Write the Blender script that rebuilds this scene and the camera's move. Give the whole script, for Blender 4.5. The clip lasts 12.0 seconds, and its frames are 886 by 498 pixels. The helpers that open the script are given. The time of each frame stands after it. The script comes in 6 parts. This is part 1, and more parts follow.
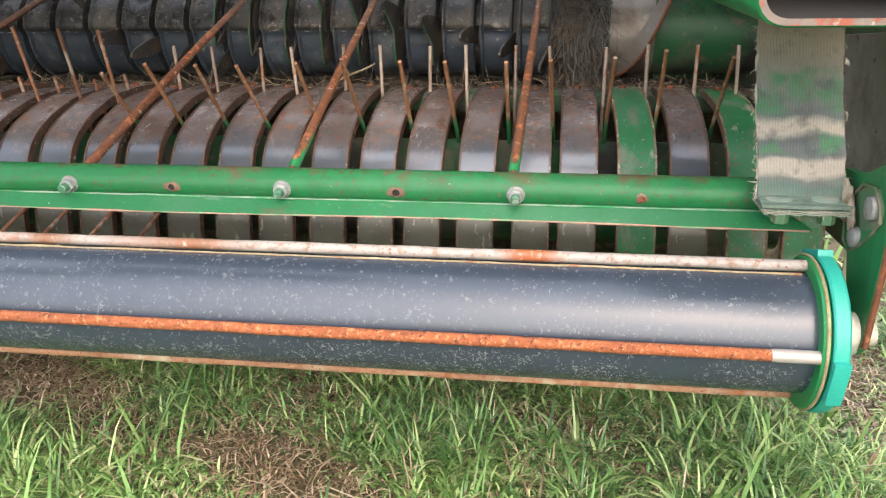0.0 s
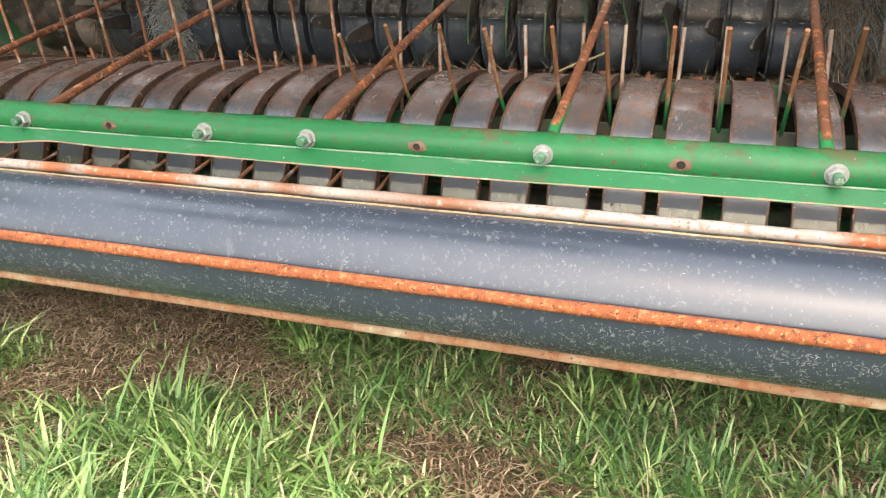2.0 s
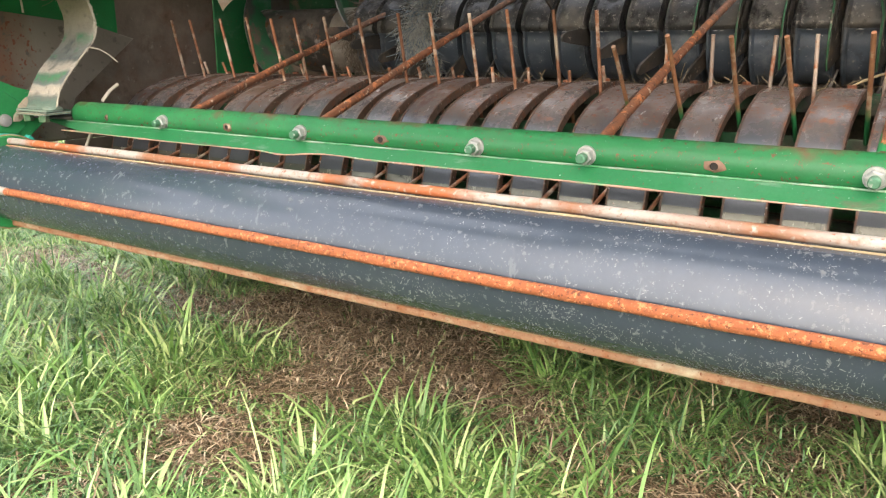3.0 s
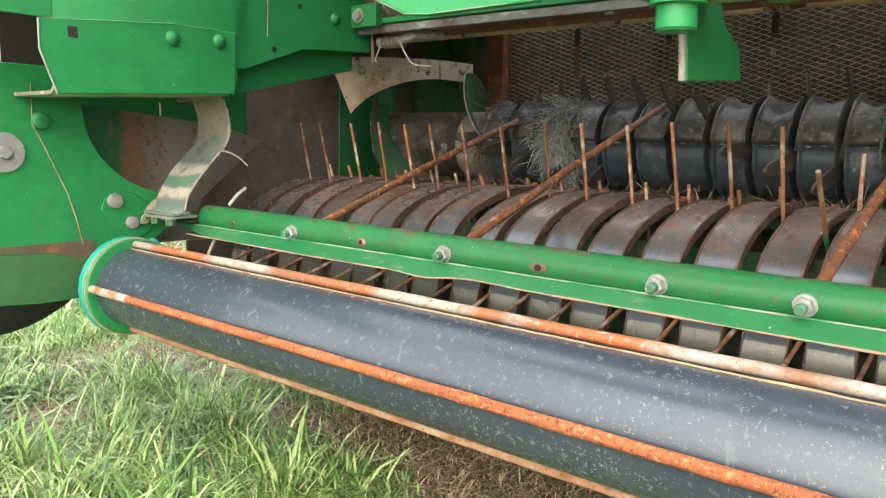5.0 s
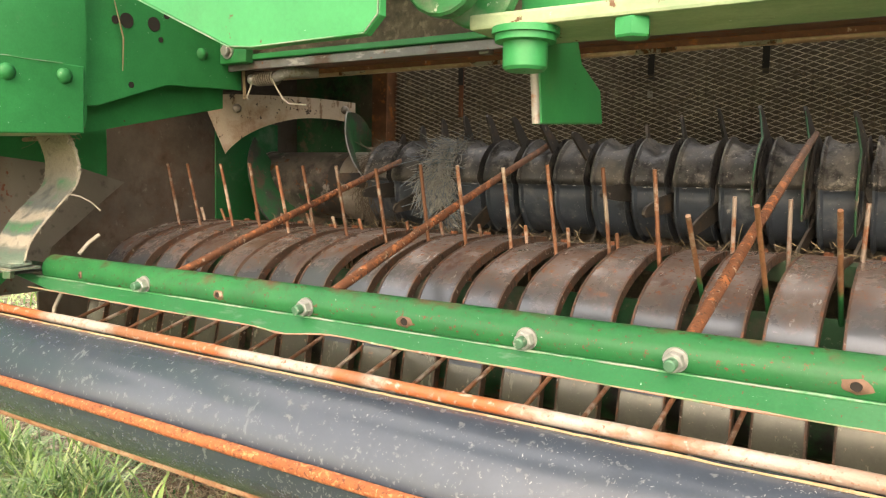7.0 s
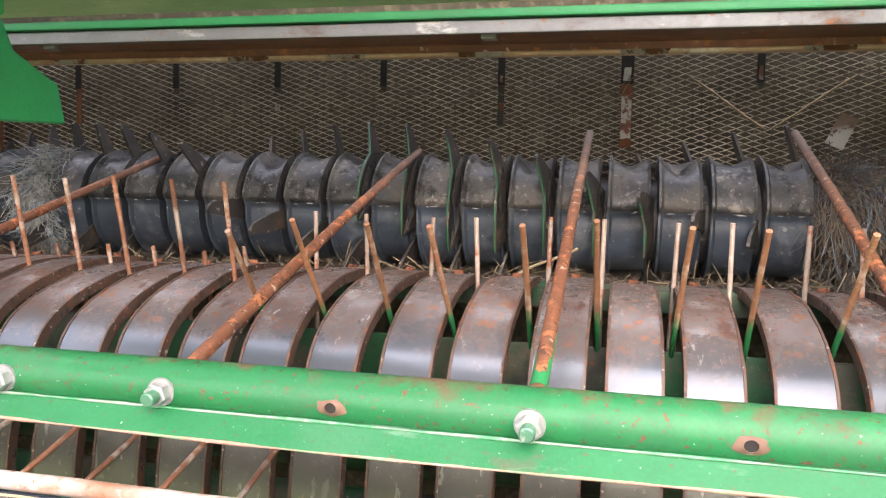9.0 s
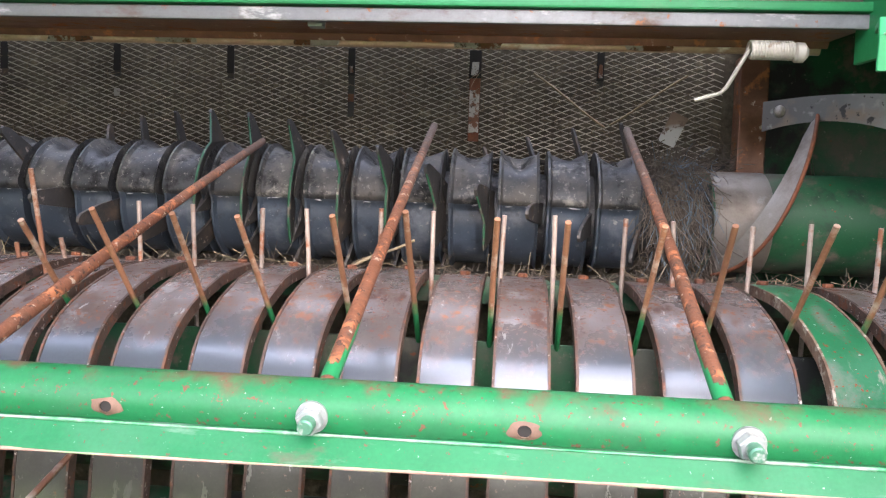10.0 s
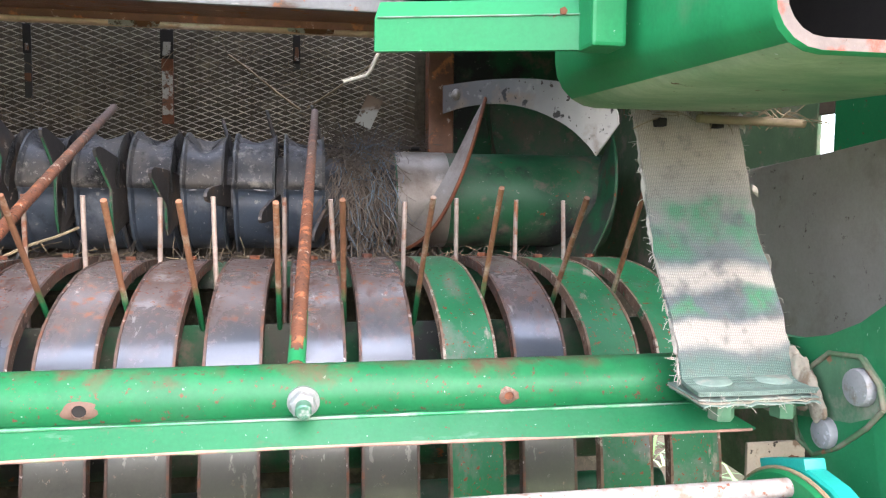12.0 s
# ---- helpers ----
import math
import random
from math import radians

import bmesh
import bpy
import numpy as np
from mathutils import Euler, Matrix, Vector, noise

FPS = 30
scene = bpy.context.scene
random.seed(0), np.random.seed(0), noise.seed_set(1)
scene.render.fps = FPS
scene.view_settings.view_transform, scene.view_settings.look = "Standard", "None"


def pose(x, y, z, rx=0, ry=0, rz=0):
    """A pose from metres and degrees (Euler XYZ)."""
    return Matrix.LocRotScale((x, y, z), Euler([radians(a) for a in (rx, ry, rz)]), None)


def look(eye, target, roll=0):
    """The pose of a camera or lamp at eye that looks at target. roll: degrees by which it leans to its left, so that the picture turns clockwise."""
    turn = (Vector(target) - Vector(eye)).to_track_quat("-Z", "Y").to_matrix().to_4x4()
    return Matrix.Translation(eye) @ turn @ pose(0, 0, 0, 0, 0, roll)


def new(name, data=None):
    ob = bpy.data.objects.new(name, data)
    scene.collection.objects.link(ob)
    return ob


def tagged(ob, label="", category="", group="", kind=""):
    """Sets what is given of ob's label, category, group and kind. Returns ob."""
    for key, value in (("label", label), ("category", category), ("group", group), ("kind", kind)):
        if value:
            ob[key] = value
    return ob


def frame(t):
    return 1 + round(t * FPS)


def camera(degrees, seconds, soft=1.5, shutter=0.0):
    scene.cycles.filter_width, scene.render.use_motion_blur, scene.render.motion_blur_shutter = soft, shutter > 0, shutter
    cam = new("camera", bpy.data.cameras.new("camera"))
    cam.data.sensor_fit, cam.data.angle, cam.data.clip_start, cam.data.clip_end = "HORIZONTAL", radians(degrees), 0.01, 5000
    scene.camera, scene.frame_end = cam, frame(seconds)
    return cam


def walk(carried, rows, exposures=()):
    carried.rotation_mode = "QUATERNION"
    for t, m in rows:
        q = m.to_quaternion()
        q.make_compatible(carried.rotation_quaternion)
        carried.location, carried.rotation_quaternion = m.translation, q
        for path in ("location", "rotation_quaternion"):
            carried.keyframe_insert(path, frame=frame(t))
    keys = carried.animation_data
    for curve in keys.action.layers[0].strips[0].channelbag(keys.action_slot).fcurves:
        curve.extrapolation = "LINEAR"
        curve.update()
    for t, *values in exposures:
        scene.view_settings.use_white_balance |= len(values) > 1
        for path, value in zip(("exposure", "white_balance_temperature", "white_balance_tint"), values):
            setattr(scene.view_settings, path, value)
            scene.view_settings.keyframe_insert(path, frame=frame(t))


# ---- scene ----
cam = camera(60.3, 12.0, 1.2)
PATH = [
    (0, (0.6058, -0.7734, 0.6005), (0.3273, 1.0892, -0.0726), -0.85),
    (0.5, (0.5977, -0.7666, 0.5772), (0.3941, 1.0653, -0.1993), 0.33),
    (1, (0.5509, -0.7349, 0.5463), (0.3271, 1.1127, -0.186), 1.04),
    (1.5, (0.5107, -0.706, 0.5104), (0.1535, 1.161, -0.1112), 1.61),
    (2, (0.4506, -0.719, 0.4994), (-0.1487, 1.1054, -0.0593), 1.07),
    (2.5, (0.407, -0.7107, 0.4907), (-0.4251, 1.0297, -0.0373), 0.18),
    (3, (0.3497, -0.7107, 0.4863), (-0.6966, 0.916, -0.0228), 0.09),
    (3.5, (0.2979, -0.6953, 0.4902), (-0.9205, 0.8136, 0.0018), -0.44),
    (3.7, (0.2783, -0.6945, 0.4979), (-0.9923, 0.7716, 0.0124), -0.60),
    (5.3, (0.2094, -0.6403, 0.5104), (-1.0294, 0.9119, 0.2736), 1.57),
    (5.5, (0.2005, -0.6295, 0.5109), (-1.0208, 0.9393, 0.2933), 1.64),
    (6, (0.1909, -0.6221, 0.5078), (-1.0112, 0.9648, 0.3164), 1.73),
    (6.5, (0.1986, -0.6083, 0.5094), (-0.9737, 1.0016, 0.3248), 1.62),
    (7, (0.2192, -0.5827, 0.5171), (-0.8524, 1.0966, 0.339), 1.23),
    (7.5, (0.2517, -0.5543, 0.518), (-0.6728, 1.2128, 0.3668), 0.92),
    (7.7, (0.2682, -0.539, 0.5175), (-0.5797, 1.267, 0.3779), 0.93),
    (9.3, (0.3794, -0.4511, 0.5138), (0.0206, 1.5131, 0.4002), 1.87),
    (9.5, (0.3917, -0.4488, 0.5129), (0.0923, 1.5252, 0.3966), 2.10),
    (10, (0.4257, -0.442, 0.5143), (0.2579, 1.5475, 0.3965), 2.04),
    (10.5, (0.4695, -0.444, 0.5197), (0.4344, 1.5525, 0.4062), 1.58),
    (11, (0.5183, -0.4443, 0.5157), (0.6515, 1.5479, 0.4002), 0.94),
    (11.5, (0.5583, -0.4508, 0.513), (0.8398, 1.5249, 0.3805), 0.57),
    (12, (0.5711, -0.4637, 0.5105), (0.9195, 1.5007, 0.3687), 0.55),
]
EXPOSURES = [(0.0, 0.98, 6900, 14), (2.0, 1.17, 7250, 14), (3.5, 1.20, 7300, 12), (5.5, 1.28, 7400, 7), (6.5, 1.36, 8200, 10), (7.7, 1.5, 9200, 19), (9.5, 1.80, 6300, 20), (12.0, 1.75, 6100, 19)]
walk(cam, [(t, look(eye, target, roll)) for t, eye, target, roll in PATH], EXPOSURES)

# ---------------------------------------------------------------- light
world = bpy.data.worlds.new("sky")
scene.world = world
world.use_nodes = True
wn = world.node_tree
sky = wn.nodes.new("ShaderNodeTexSky")
sky.sky_type = "NISHITA"
sky.sun_disc = False
sky.sun_elevation = radians(40)
sky.sun_rotation = radians(162)
sky.air_density, sky.dust_density, sky.ozone_density = 1.0, 3.0, 1.0
cloud = wn.nodes.new("ShaderNodeMix")
cloud.data_type, cloud.blend_type = "RGBA", "ADD"
cloud.inputs["Factor"].default_value = 1.0
cloud.inputs[7].default_value = (5.8, 6.15, 6.7, 1.0)
wn.links.new(sky.outputs[0], cloud.inputs[6])
wn.links.new(cloud.outputs[2], wn.nodes["Background"].inputs[0])
wn.nodes["Background"].inputs[1].default_value = 0.15
sun_data = bpy.data.lights.new("sun", "SUN")
sun_data.energy, sun_data.angle, sun_data.color = 1.15, radians(85), (1.0, 0.985, 0.96)
sun = new("sun", sun_data)
sun.matrix_world = look((1.2, -3.55, 3.3), (0.0, 0.2, 0.3))


# ---------------------------------------------------------------- materials
def material(name, colour, rough=0.5, metal=0.0, vary=0.25, grain=60.0, patches=(), bump=0.0, spread=0.0, specular=0.5, worn=None, stretch=1.0, weave=0.0):
    """Noise-mottled surface. patches: (colour, scale, threshold, softness, roughness[, stretch]) laid over one another."""
    m = bpy.data.materials.new(name)
    m.use_nodes = True
    t = m.node_tree
    n, l = t.nodes, t.links
    b = n["Principled BSDF"]
    b.inputs["Metallic"].default_value = metal
    b.inputs["Specular IOR Level"].default_value = specular
    co = n.new("ShaderNodeTexCoord")
    rnd = n.new("ShaderNodeObjectInfo")
    off = n.new("ShaderNodeVectorMath")
    off.operation = "MULTIPLY_ADD"
    off.inputs[1].default_value = (stretch, 1, 1)
    l.new(co.outputs["Object"], off.inputs[0])
    sh = n.new("ShaderNodeMath")
    sh.operation = "MULTIPLY"
    sh.inputs[1].default_value = 13.0
    l.new(rnd.outputs["Random"], sh.inputs[0])
    l.new(sh.outputs[0], off.inputs[2])

    def tex(scale, detail=6.0, pull=None):
        x = n.new("ShaderNodeTexNoise")
        x.inputs["Scale"].default_value = scale
        x.inputs["Detail"].default_value = detail
        x.inputs["Roughness"].default_value = 0.65
        where = off.outputs[0]
        if pull:
            v = n.new("ShaderNodeVectorMath")
            v.operation = "MULTIPLY"
            v.inputs[1].default_value = pull
            l.new(where, v.inputs[0])
            where = v.outputs[0]
        l.new(where, x.inputs["Vector"])
        return x.outputs["Fac"]

    def mixc(fac, a, c):
        x = n.new("ShaderNodeMix")
        x.data_type = "RGBA"
        l.new(fac, x.inputs["Factor"])
        for sock, v in ((x.inputs[6], a), (x.inputs[7], c)):
            if isinstance(v, tuple):
                sock.default_value = (*v, 1)
            else:
                l.new(v, sock)
        return x.outputs[2]

    def ramp(fac, lo, hi):
        x = n.new("ShaderNodeMapRange")
        x.inputs["From Min"].default_value, x.inputs["From Max"].default_value = lo, hi
        l.new(fac, x.inputs["Value"])
        return x.outputs["Result"]

    dark = tuple(c * (1 - vary) for c in colour)
    light = tuple(min(1, c * (1 + vary)) for c in colour)
    c = mixc(ramp(tex(grain), 0.3, 0.7), dark, light)
    c = mixc(ramp(tex(grain * 0.08, 4), 0.35, 0.65), c, tuple(x * (1 - 0.7 * vary) for x in colour)) if vary else c
    r = None
    for pc, ps, th, soft, pr, *pull in patches:
        f = ramp(tex(ps, 8, pull[0] if pull else None), th, th + soft)
        c = mixc(f, c, pc)
        x = n.new("ShaderNodeMix")
        l.new(f, x.inputs["Factor"])
        if r is None:
            x.inputs[2].default_value = rough
        else:
            l.new(r, x.inputs[2])
        x.inputs[3].default_value = pr
        r = x.outputs[0]
    # colour zone by height: rust, paint or wear; on M_BAND a painted dim reflection
    if worn:
        lo, hi, wc, wr = worn
        sp = n.new("ShaderNodeSeparateXYZ")
        l.new(co.outputs["Object"], sp.inputs[0])
        ad = n.new("ShaderNodeMath")
        ad.operation = "MULTIPLY_ADD"
        ad.inputs[1].default_value = 0.06
        l.new(tex(22, 5), ad.inputs[0])
        l.new(sp.outputs["Z"], ad.inputs[2])
        f = ramp(ad.outputs[0], hi + 0.03, lo + 0.03)
        c = mixc(f, c, wc)
        x = n.new("ShaderNodeMix")
        l.new(f, x.inputs["Factor"])
        l.new(r, x.inputs[2])
        x.inputs[3].default_value = wr
        r = x.outputs[0]
    if spread:
        h = n.new("ShaderNodeHueSaturation")
        v = n.new("ShaderNodeMapRange")
        v.inputs["To Min"].default_value, v.inputs["To Max"].default_value = 1 - spread, 1 + spread
        l.new(rnd.outputs["Random"], v.inputs["Value"])
        l.new(v.outputs[0], h.inputs["Value"])
        l.new(c, h.inputs["Color"])
        c = h.outputs[0]
    if vary:
        h = n.new("ShaderNodeHueSaturation")
        l.new(ramp(tex(420, 3), 0.25, 0.75), h.inputs["Value"])
        mr = h.inputs["Value"].links[0].from_node
        mr.inputs["To Min"].default_value, mr.inputs["To Max"].default_value = 0.92, 1.08
        l.new(c, h.inputs["Color"])
        c = h.outputs[0]
    l.new(c, b.inputs["Base Color"])
    if r is None:
        b.inputs["Roughness"].default_value = rough
    else:
        l.new(r, b.inputs["Roughness"])
    if weave:
        both = []
        for axis in ("X", "Z"):
            w = n.new("ShaderNodeTexWave")
            w.bands_direction = axis
            w.inputs["Scale"].default_value = weave
            w.inputs["Distortion"].default_value = 0.6
            l.new(co.outputs["Object"], w.inputs["Vector"])
            both.append(w.outputs["Fac"])
        mu = n.new("ShaderNodeMath")
        mu.operation = "MULTIPLY"
        l.new(both[0], mu.inputs[0])
        l.new(both[1], mu.inputs[1])
        bp = n.new("ShaderNodeBump")
        bp.inputs["Strength"].default_value = 1.0
        bp.inputs["Distance"].default_value = 0.0007
        l.new(mu.outputs[0], bp.inputs["Height"])
        l.new(bp.outputs[0], b.inputs["Normal"])
        c2 = mixc(mu.outputs[0], c, tuple(min(1, 1.6 * x) for x in colour))
        fm = n.new("ShaderNodeMix")
        fm.data_type = "RGBA"
        fm.inputs["Factor"].default_value = 0.22
        l.new(c, fm.inputs[6])
        l.new(c2, fm.inputs[7])
        l.new(fm.outputs[2], b.inputs["Base Color"])
    elif bump:
        bp = n.new("ShaderNodeBump")
        bp.inputs["Strength"].default_value = 0.6
        bp.inputs["Distance"].default_value = bump
        l.new(tex(grain * 1.7, 8), bp.inputs["Height"])
        l.new(bp.outputs[0], b.inputs["Normal"])
    return m


RUST = (0.22, 0.06, 0.022)
DUST = (0.30, 0.27, 0.20)
GREEN = (0.015, 0.212, 0.068)
M_GREEN = material("green_paint", GREEN, 0.44, 0, 0.18, 25, [((0.03, 0.125, 0.05), 5, 0.52, 0.3, 0.55), ((0.14, 0.19, 0.11), 11, 0.62, 0.3, 0.8), ((0.12, 0.06, 0.035), 80, 0.68, 0.03, 0.9), ((0.42, 0.46, 0.38), 190, 0.69, 0.02, 0.8)], 0.0003, 0, 0.32)
# pale grime, made lighter and wider to paint in light bounced off the ground
M_BEAM = material("grimy_green_paint", (0.014, 0.16, 0.052), 0.5, 0, 0.2, 25, [((0.34, 0.38, 0.25), 5, 0.33, 0.25, 0.8, (0.5, 1, 1)), ((0.10, 0.19, 0.09), 9, 0.54, 0.2, 0.6), ((0.13, 0.07, 0.04), 80, 0.65, 0.03, 0.9), ((0.42, 0.45, 0.38), 170, 0.68, 0.02, 0.8)], 0.0004, 0, 0.35)
M_GREEN_WORN = material("worn_green_paint", (0.010, 0.150, 0.050), 0.46, 0, 0.2, 30, [((0.04, 0.11, 0.055), 8, 0.50, 0.3, 0.6), ((0.13, 0.22, 0.15), 14, 0.54, 0.22, 0.6), ((0.13, 0.06, 0.035), 260, 0.625, 0.03, 0.9), ((0.40, 0.42, 0.36), 300, 0.69, 0.02, 0.8)], 0.0005, 0, 0.3)
M_LIP = material("dusty_green_lip", (0.009, 0.125, 0.042), 0.46, 0, 0.16, 30, [((0.04, 0.14, 0.07), 6, 0.46, 0.3, 0.6), ((0.12, 0.20, 0.14), 60, 0.60, 0.15, 0.7, (0.25, 1, 1)), ((0.09, 0.075, 0.05), 20, 0.60, 0.10, 0.8, (0.4, 1, 1)), ((0.13, 0.06, 0.035), 260, 0.64, 0.03, 0.9), ((0.42, 0.44, 0.38), 300, 0.68, 0.02, 0.8)], 0.0004, 0, 0.3)
M_TUBE = material("rust_topped_green_tube", (0.011, 0.136, 0.044), 0.42, 0, 0.2, 30, [((0.035, 0.10, 0.05), 8, 0.50, 0.3, 0.6), ((0.14, 0.062, 0.035), 230, 0.605, 0.03, 0.9), ((0.15, 0.07, 0.04), 80, 0.67, 0.03, 0.9), ((0.40, 0.42, 0.36), 300, 0.68, 0.02, 0.8)], 0.0005, 0, 0.3, (0.412, 0.4005, (0.115, 0.062, 0.036), 0.85))
M_GREEN_DARK = material("dusty_green_paint", (0.013, 0.105, 0.038), 0.5, 0, 0.25, 20, [((0.10, 0.10, 0.072), 9, 0.46, 0.15, 0.8), ((0.15, 0.125, 0.09), 22, 0.56, 0.10, 0.85), ((0.022, 0.022, 0.02), 7, 0.52, 0.08, 0.6), (RUST, 60, 0.65, 0.04, 0.9), ((0.25, 0.25, 0.20), 150, 0.64, 0.05, 0.8)], 0.0005)
M_FIN = material("dull_green_edge", (0.020, 0.105, 0.045), 0.6, 0, 0.3, 60, [((0.10, 0.085, 0.065), 40, 0.52, 0.10, 0.8), ((0.30, 0.26, 0.21), 60, 0.62, 0.05, 0.7)], 0.0006)
M_FLIGHT_GREEN = material("scuffed_green_flight", (0.012, 0.115, 0.040), 0.5, 0.1, 0.25, 25, [((0.055, 0.06, 0.045), 9, 0.47, 0.08, 0.6), ((0.12, 0.085, 0.06), 14, 0.54, 0.06, 0.7), ((0.26, 0.24, 0.20), 90, 0.66, 0.03, 0.6)], 0.0005)
M_TEAL = material("teal_paint", (0.012, 0.32, 0.25), 0.45, 0, 0.12, 20, [(DUST, 14, 0.68, 0.4, 0.8)], 0.0003)
M_RUST = material("orange_rust", (0.31, 0.088, 0.030), 0.85, 0, 0.35, 140, [((0.17, 0.05, 0.022), 40, 0.52, 0.18, 0.9), ((0.52, 0.19, 0.08), 200, 0.55, 0.06, 0.9), ((0.10, 0.028, 0.012), 240, 0.57, 0.03, 0.9), ((0.58, 0.30, 0.17), 330, 0.62, 0.03, 0.9)], 0.0030)
M_RUST_PALE = material("pale_orange_rust", (0.36, 0.19, 0.11), 0.85, 0, 0.3, 120, [((0.26, 0.085, 0.03), 40, 0.50, 0.15, 0.9), ((0.44, 0.36, 0.25), 24, 0.53, 0.15, 0.9), ((0.16, 0.05, 0.02), 260, 0.6, 0.04, 0.9)], 0.0016)
M_CRUST = material("dry_yellow_crust", (0.32, 0.24, 0.13), 0.9, 0, 0.35, 90, [((0.24, 0.10, 0.045), 25, 0.53, 0.1, 0.9), ((0.40, 0.35, 0.24), 60, 0.58, 0.1, 0.9)], 0.001)
M_RUST_DARK = material("brown_rust", (0.20, 0.065, 0.025), 0.75, 0.1, 0.4, 120, [((0.09, 0.035, 0.02), 25, 0.5, 0.2, 0.8), ((0.36, 0.16, 0.08), 70, 0.62, 0.1, 0.8)], 0.0008, 0.25)
# brown rust with orange spots; the pale flecks are painted glints
M_RUST_BROWN = material("glossy_brown_rust", (0.215, 0.095, 0.048), 0.34, 0.25, 0.4, 60, [((0.10, 0.045, 0.026), 9, 0.50, 0.2, 0.55, (0.4, 1, 1)), ((0.42, 0.155, 0.05), 34, 0.58, 0.06, 0.6), ((0.55, 0.44, 0.34), 60, 0.64, 0.05, 0.4)], 0.0010)
M_RUST_ROD = material("dark_rust_rod", (0.19, 0.068, 0.030), 0.75, 0.1, 0.4, 120, [((0.08, 0.045, 0.03), 18, 0.52, 0.2, 0.8), ((0.40, 0.14, 0.055), 70, 0.54, 0.06, 0.8), ((0.45, 0.34, 0.25), 110, 0.61, 0.04, 0.7), ((0.06, 0.026, 0.016), 180, 0.57, 0.05, 0.8)], 0.0022, 0.1, 0.5, (0.62, 0.50, (0.15, 0.105, 0.08), 0.8))
M_BARE = material("bare_steel_rod", (0.36, 0.33, 0.30), 0.5, 0.2, 0.2, 90, [((0.30, 0.13, 0.055), 17, 0.55, 0.06, 0.85)], 0.0005)
M_TINE = material("tine_wire", (0.27, 0.115, 0.06), 0.6, 0.2, 0.35, 150, [((0.48, 0.38, 0.30), 30, 0.50, 0.12, 0.45)], 0.0004, 0.35)
M_TINE_FOOT = material("tine_wire_with_green_foot", (0.29, 0.13, 0.065), 0.6, 0.1, 0.35, 150, [((0.42, 0.30, 0.22), 40, 0.54, 0.10, 0.5)], 0.0004, 0.2, 0.5, (0.412, 0.425, (0.015, 0.17, 0.055), 0.5))
M_TINE_PALE = material("rubbed_tine_wire", (0.42, 0.33, 0.27), 0.5, 0.2, 0.3, 150, [((0.30, 0.12, 0.06), 36, 0.52, 0.1, 0.7)], 0.0004, 0.25)
# worn steel; the dark bluish low zone paints a dimmer reflection under the highlight
M_BAND = material("worn_band_steel", (0.215, 0.178, 0.162), 0.27, 0.45, 0.24, 45, [((0.135, 0.080, 0.055), 9, 0.46, 0.20, 0.42), ((0.32, 0.295, 0.28), 26, 0.56, 0.12, 0.28), ((0.12, 0.06, 0.04), 34, 0.57, 0.08, 0.55, (1, 0.45, 0.45)), ((0.28, 0.10, 0.045), 170, 0.59, 0.04, 0.7), ((0.28, 0.115, 0.055), 60, 0.59, 0.05, 0.7), ((0.10, 0.055, 0.04), 110, 0.60, 0.06, 0.7), ((0.55, 0.52, 0.49), 120, 0.64, 0.03, 0.4, (1, 0.3, 0.3))], 0.00018, 0.16, 0.5, (0.382, 0.412, (0.105, 0.115, 0.13), 0.25))
M_BAND_GREEN = material("green_band", (0.012, 0.155, 0.055), 0.45, 0, 0.2, 40, [((0.17, 0.16, 0.14), 9, 0.53, 0.12, 0.5), ((0.12, 0.15, 0.10), 30, 0.54, 0.12, 0.6, (1, 0.35, 0.35)), ((0.28, 0.25, 0.19), 50, 0.60, 0.06, 0.7, (1, 0.3, 0.3)), (RUST, 220, 0.60, 0.03, 0.8), ((0.45, 0.46, 0.42), 200, 0.66, 0.02, 0.6)], 0.0003)
M_EDGE = material("rusty_edge", (0.115, 0.070, 0.050), 0.55, 0.35, 0.4, 160, [((0.19, 0.08, 0.045), 90, 0.54, 0.06, 0.8), ((0.50, 0.42, 0.37), 130, 0.61, 0.05, 0.4), ((0.05, 0.036, 0.03), 60, 0.56, 0.08, 0.8)], 0.0006)
M_EDGE_PALE = material("tan_rusty_edge", (0.22, 0.135, 0.085), 0.7, 0.1, 0.35, 120, [((0.12, 0.06, 0.035), 40, 0.52, 0.10, 0.8), ((0.42, 0.35, 0.27), 70, 0.56, 0.08, 0.7), ((0.02, 0.15, 0.055), 30, 0.60, 0.05, 0.6)], 0.0008)
M_WORN = material("pale_worn_paint", (0.24, 0.31, 0.235), 0.6, 0, 0.3, 60, [(GREEN, 22, 0.44, 0.15, 0.5)], 0.0003)
M_WORN_PALE = material("dusty_grey_green", (0.20, 0.27, 0.22), 0.6, 0, 0.25, 60, [((0.36, 0.33, 0.27), 40, 0.54, 0.12, 0.85)], 0.0004)
M_LIP_EDGE = material("pinkish_rust_edge", (0.34, 0.20, 0.14), 0.8, 0, 0.3, 90, [((0.14, 0.25, 0.12), 30, 0.5, 0.1, 0.7), ((0.42, 0.36, 0.30), 60, 0.6, 0.08, 0.7)], 0.0004)
M_RIM = material("chipped_pale_rim", (0.185, 0.145, 0.12), 0.8, 0, 0.3, 90, [((0.03, 0.16, 0.065), 26, 0.54, 0.08, 0.6), ((0.26, 0.075, 0.045), 40, 0.55, 0.06, 0.8), ((0.30, 0.28, 0.25), 70, 0.60, 0.05, 0.7), ((0.10, 0.05, 0.03), 120, 0.62, 0.05, 0.9)], 0.0008)
M_HOLE = material("rubbed_hole_lip", (0.15, 0.085, 0.055), 0.7, 0.1, 0.3, 90, [((0.30, 0.24, 0.17), 50, 0.58, 0.08, 0.7)], 0.0004)
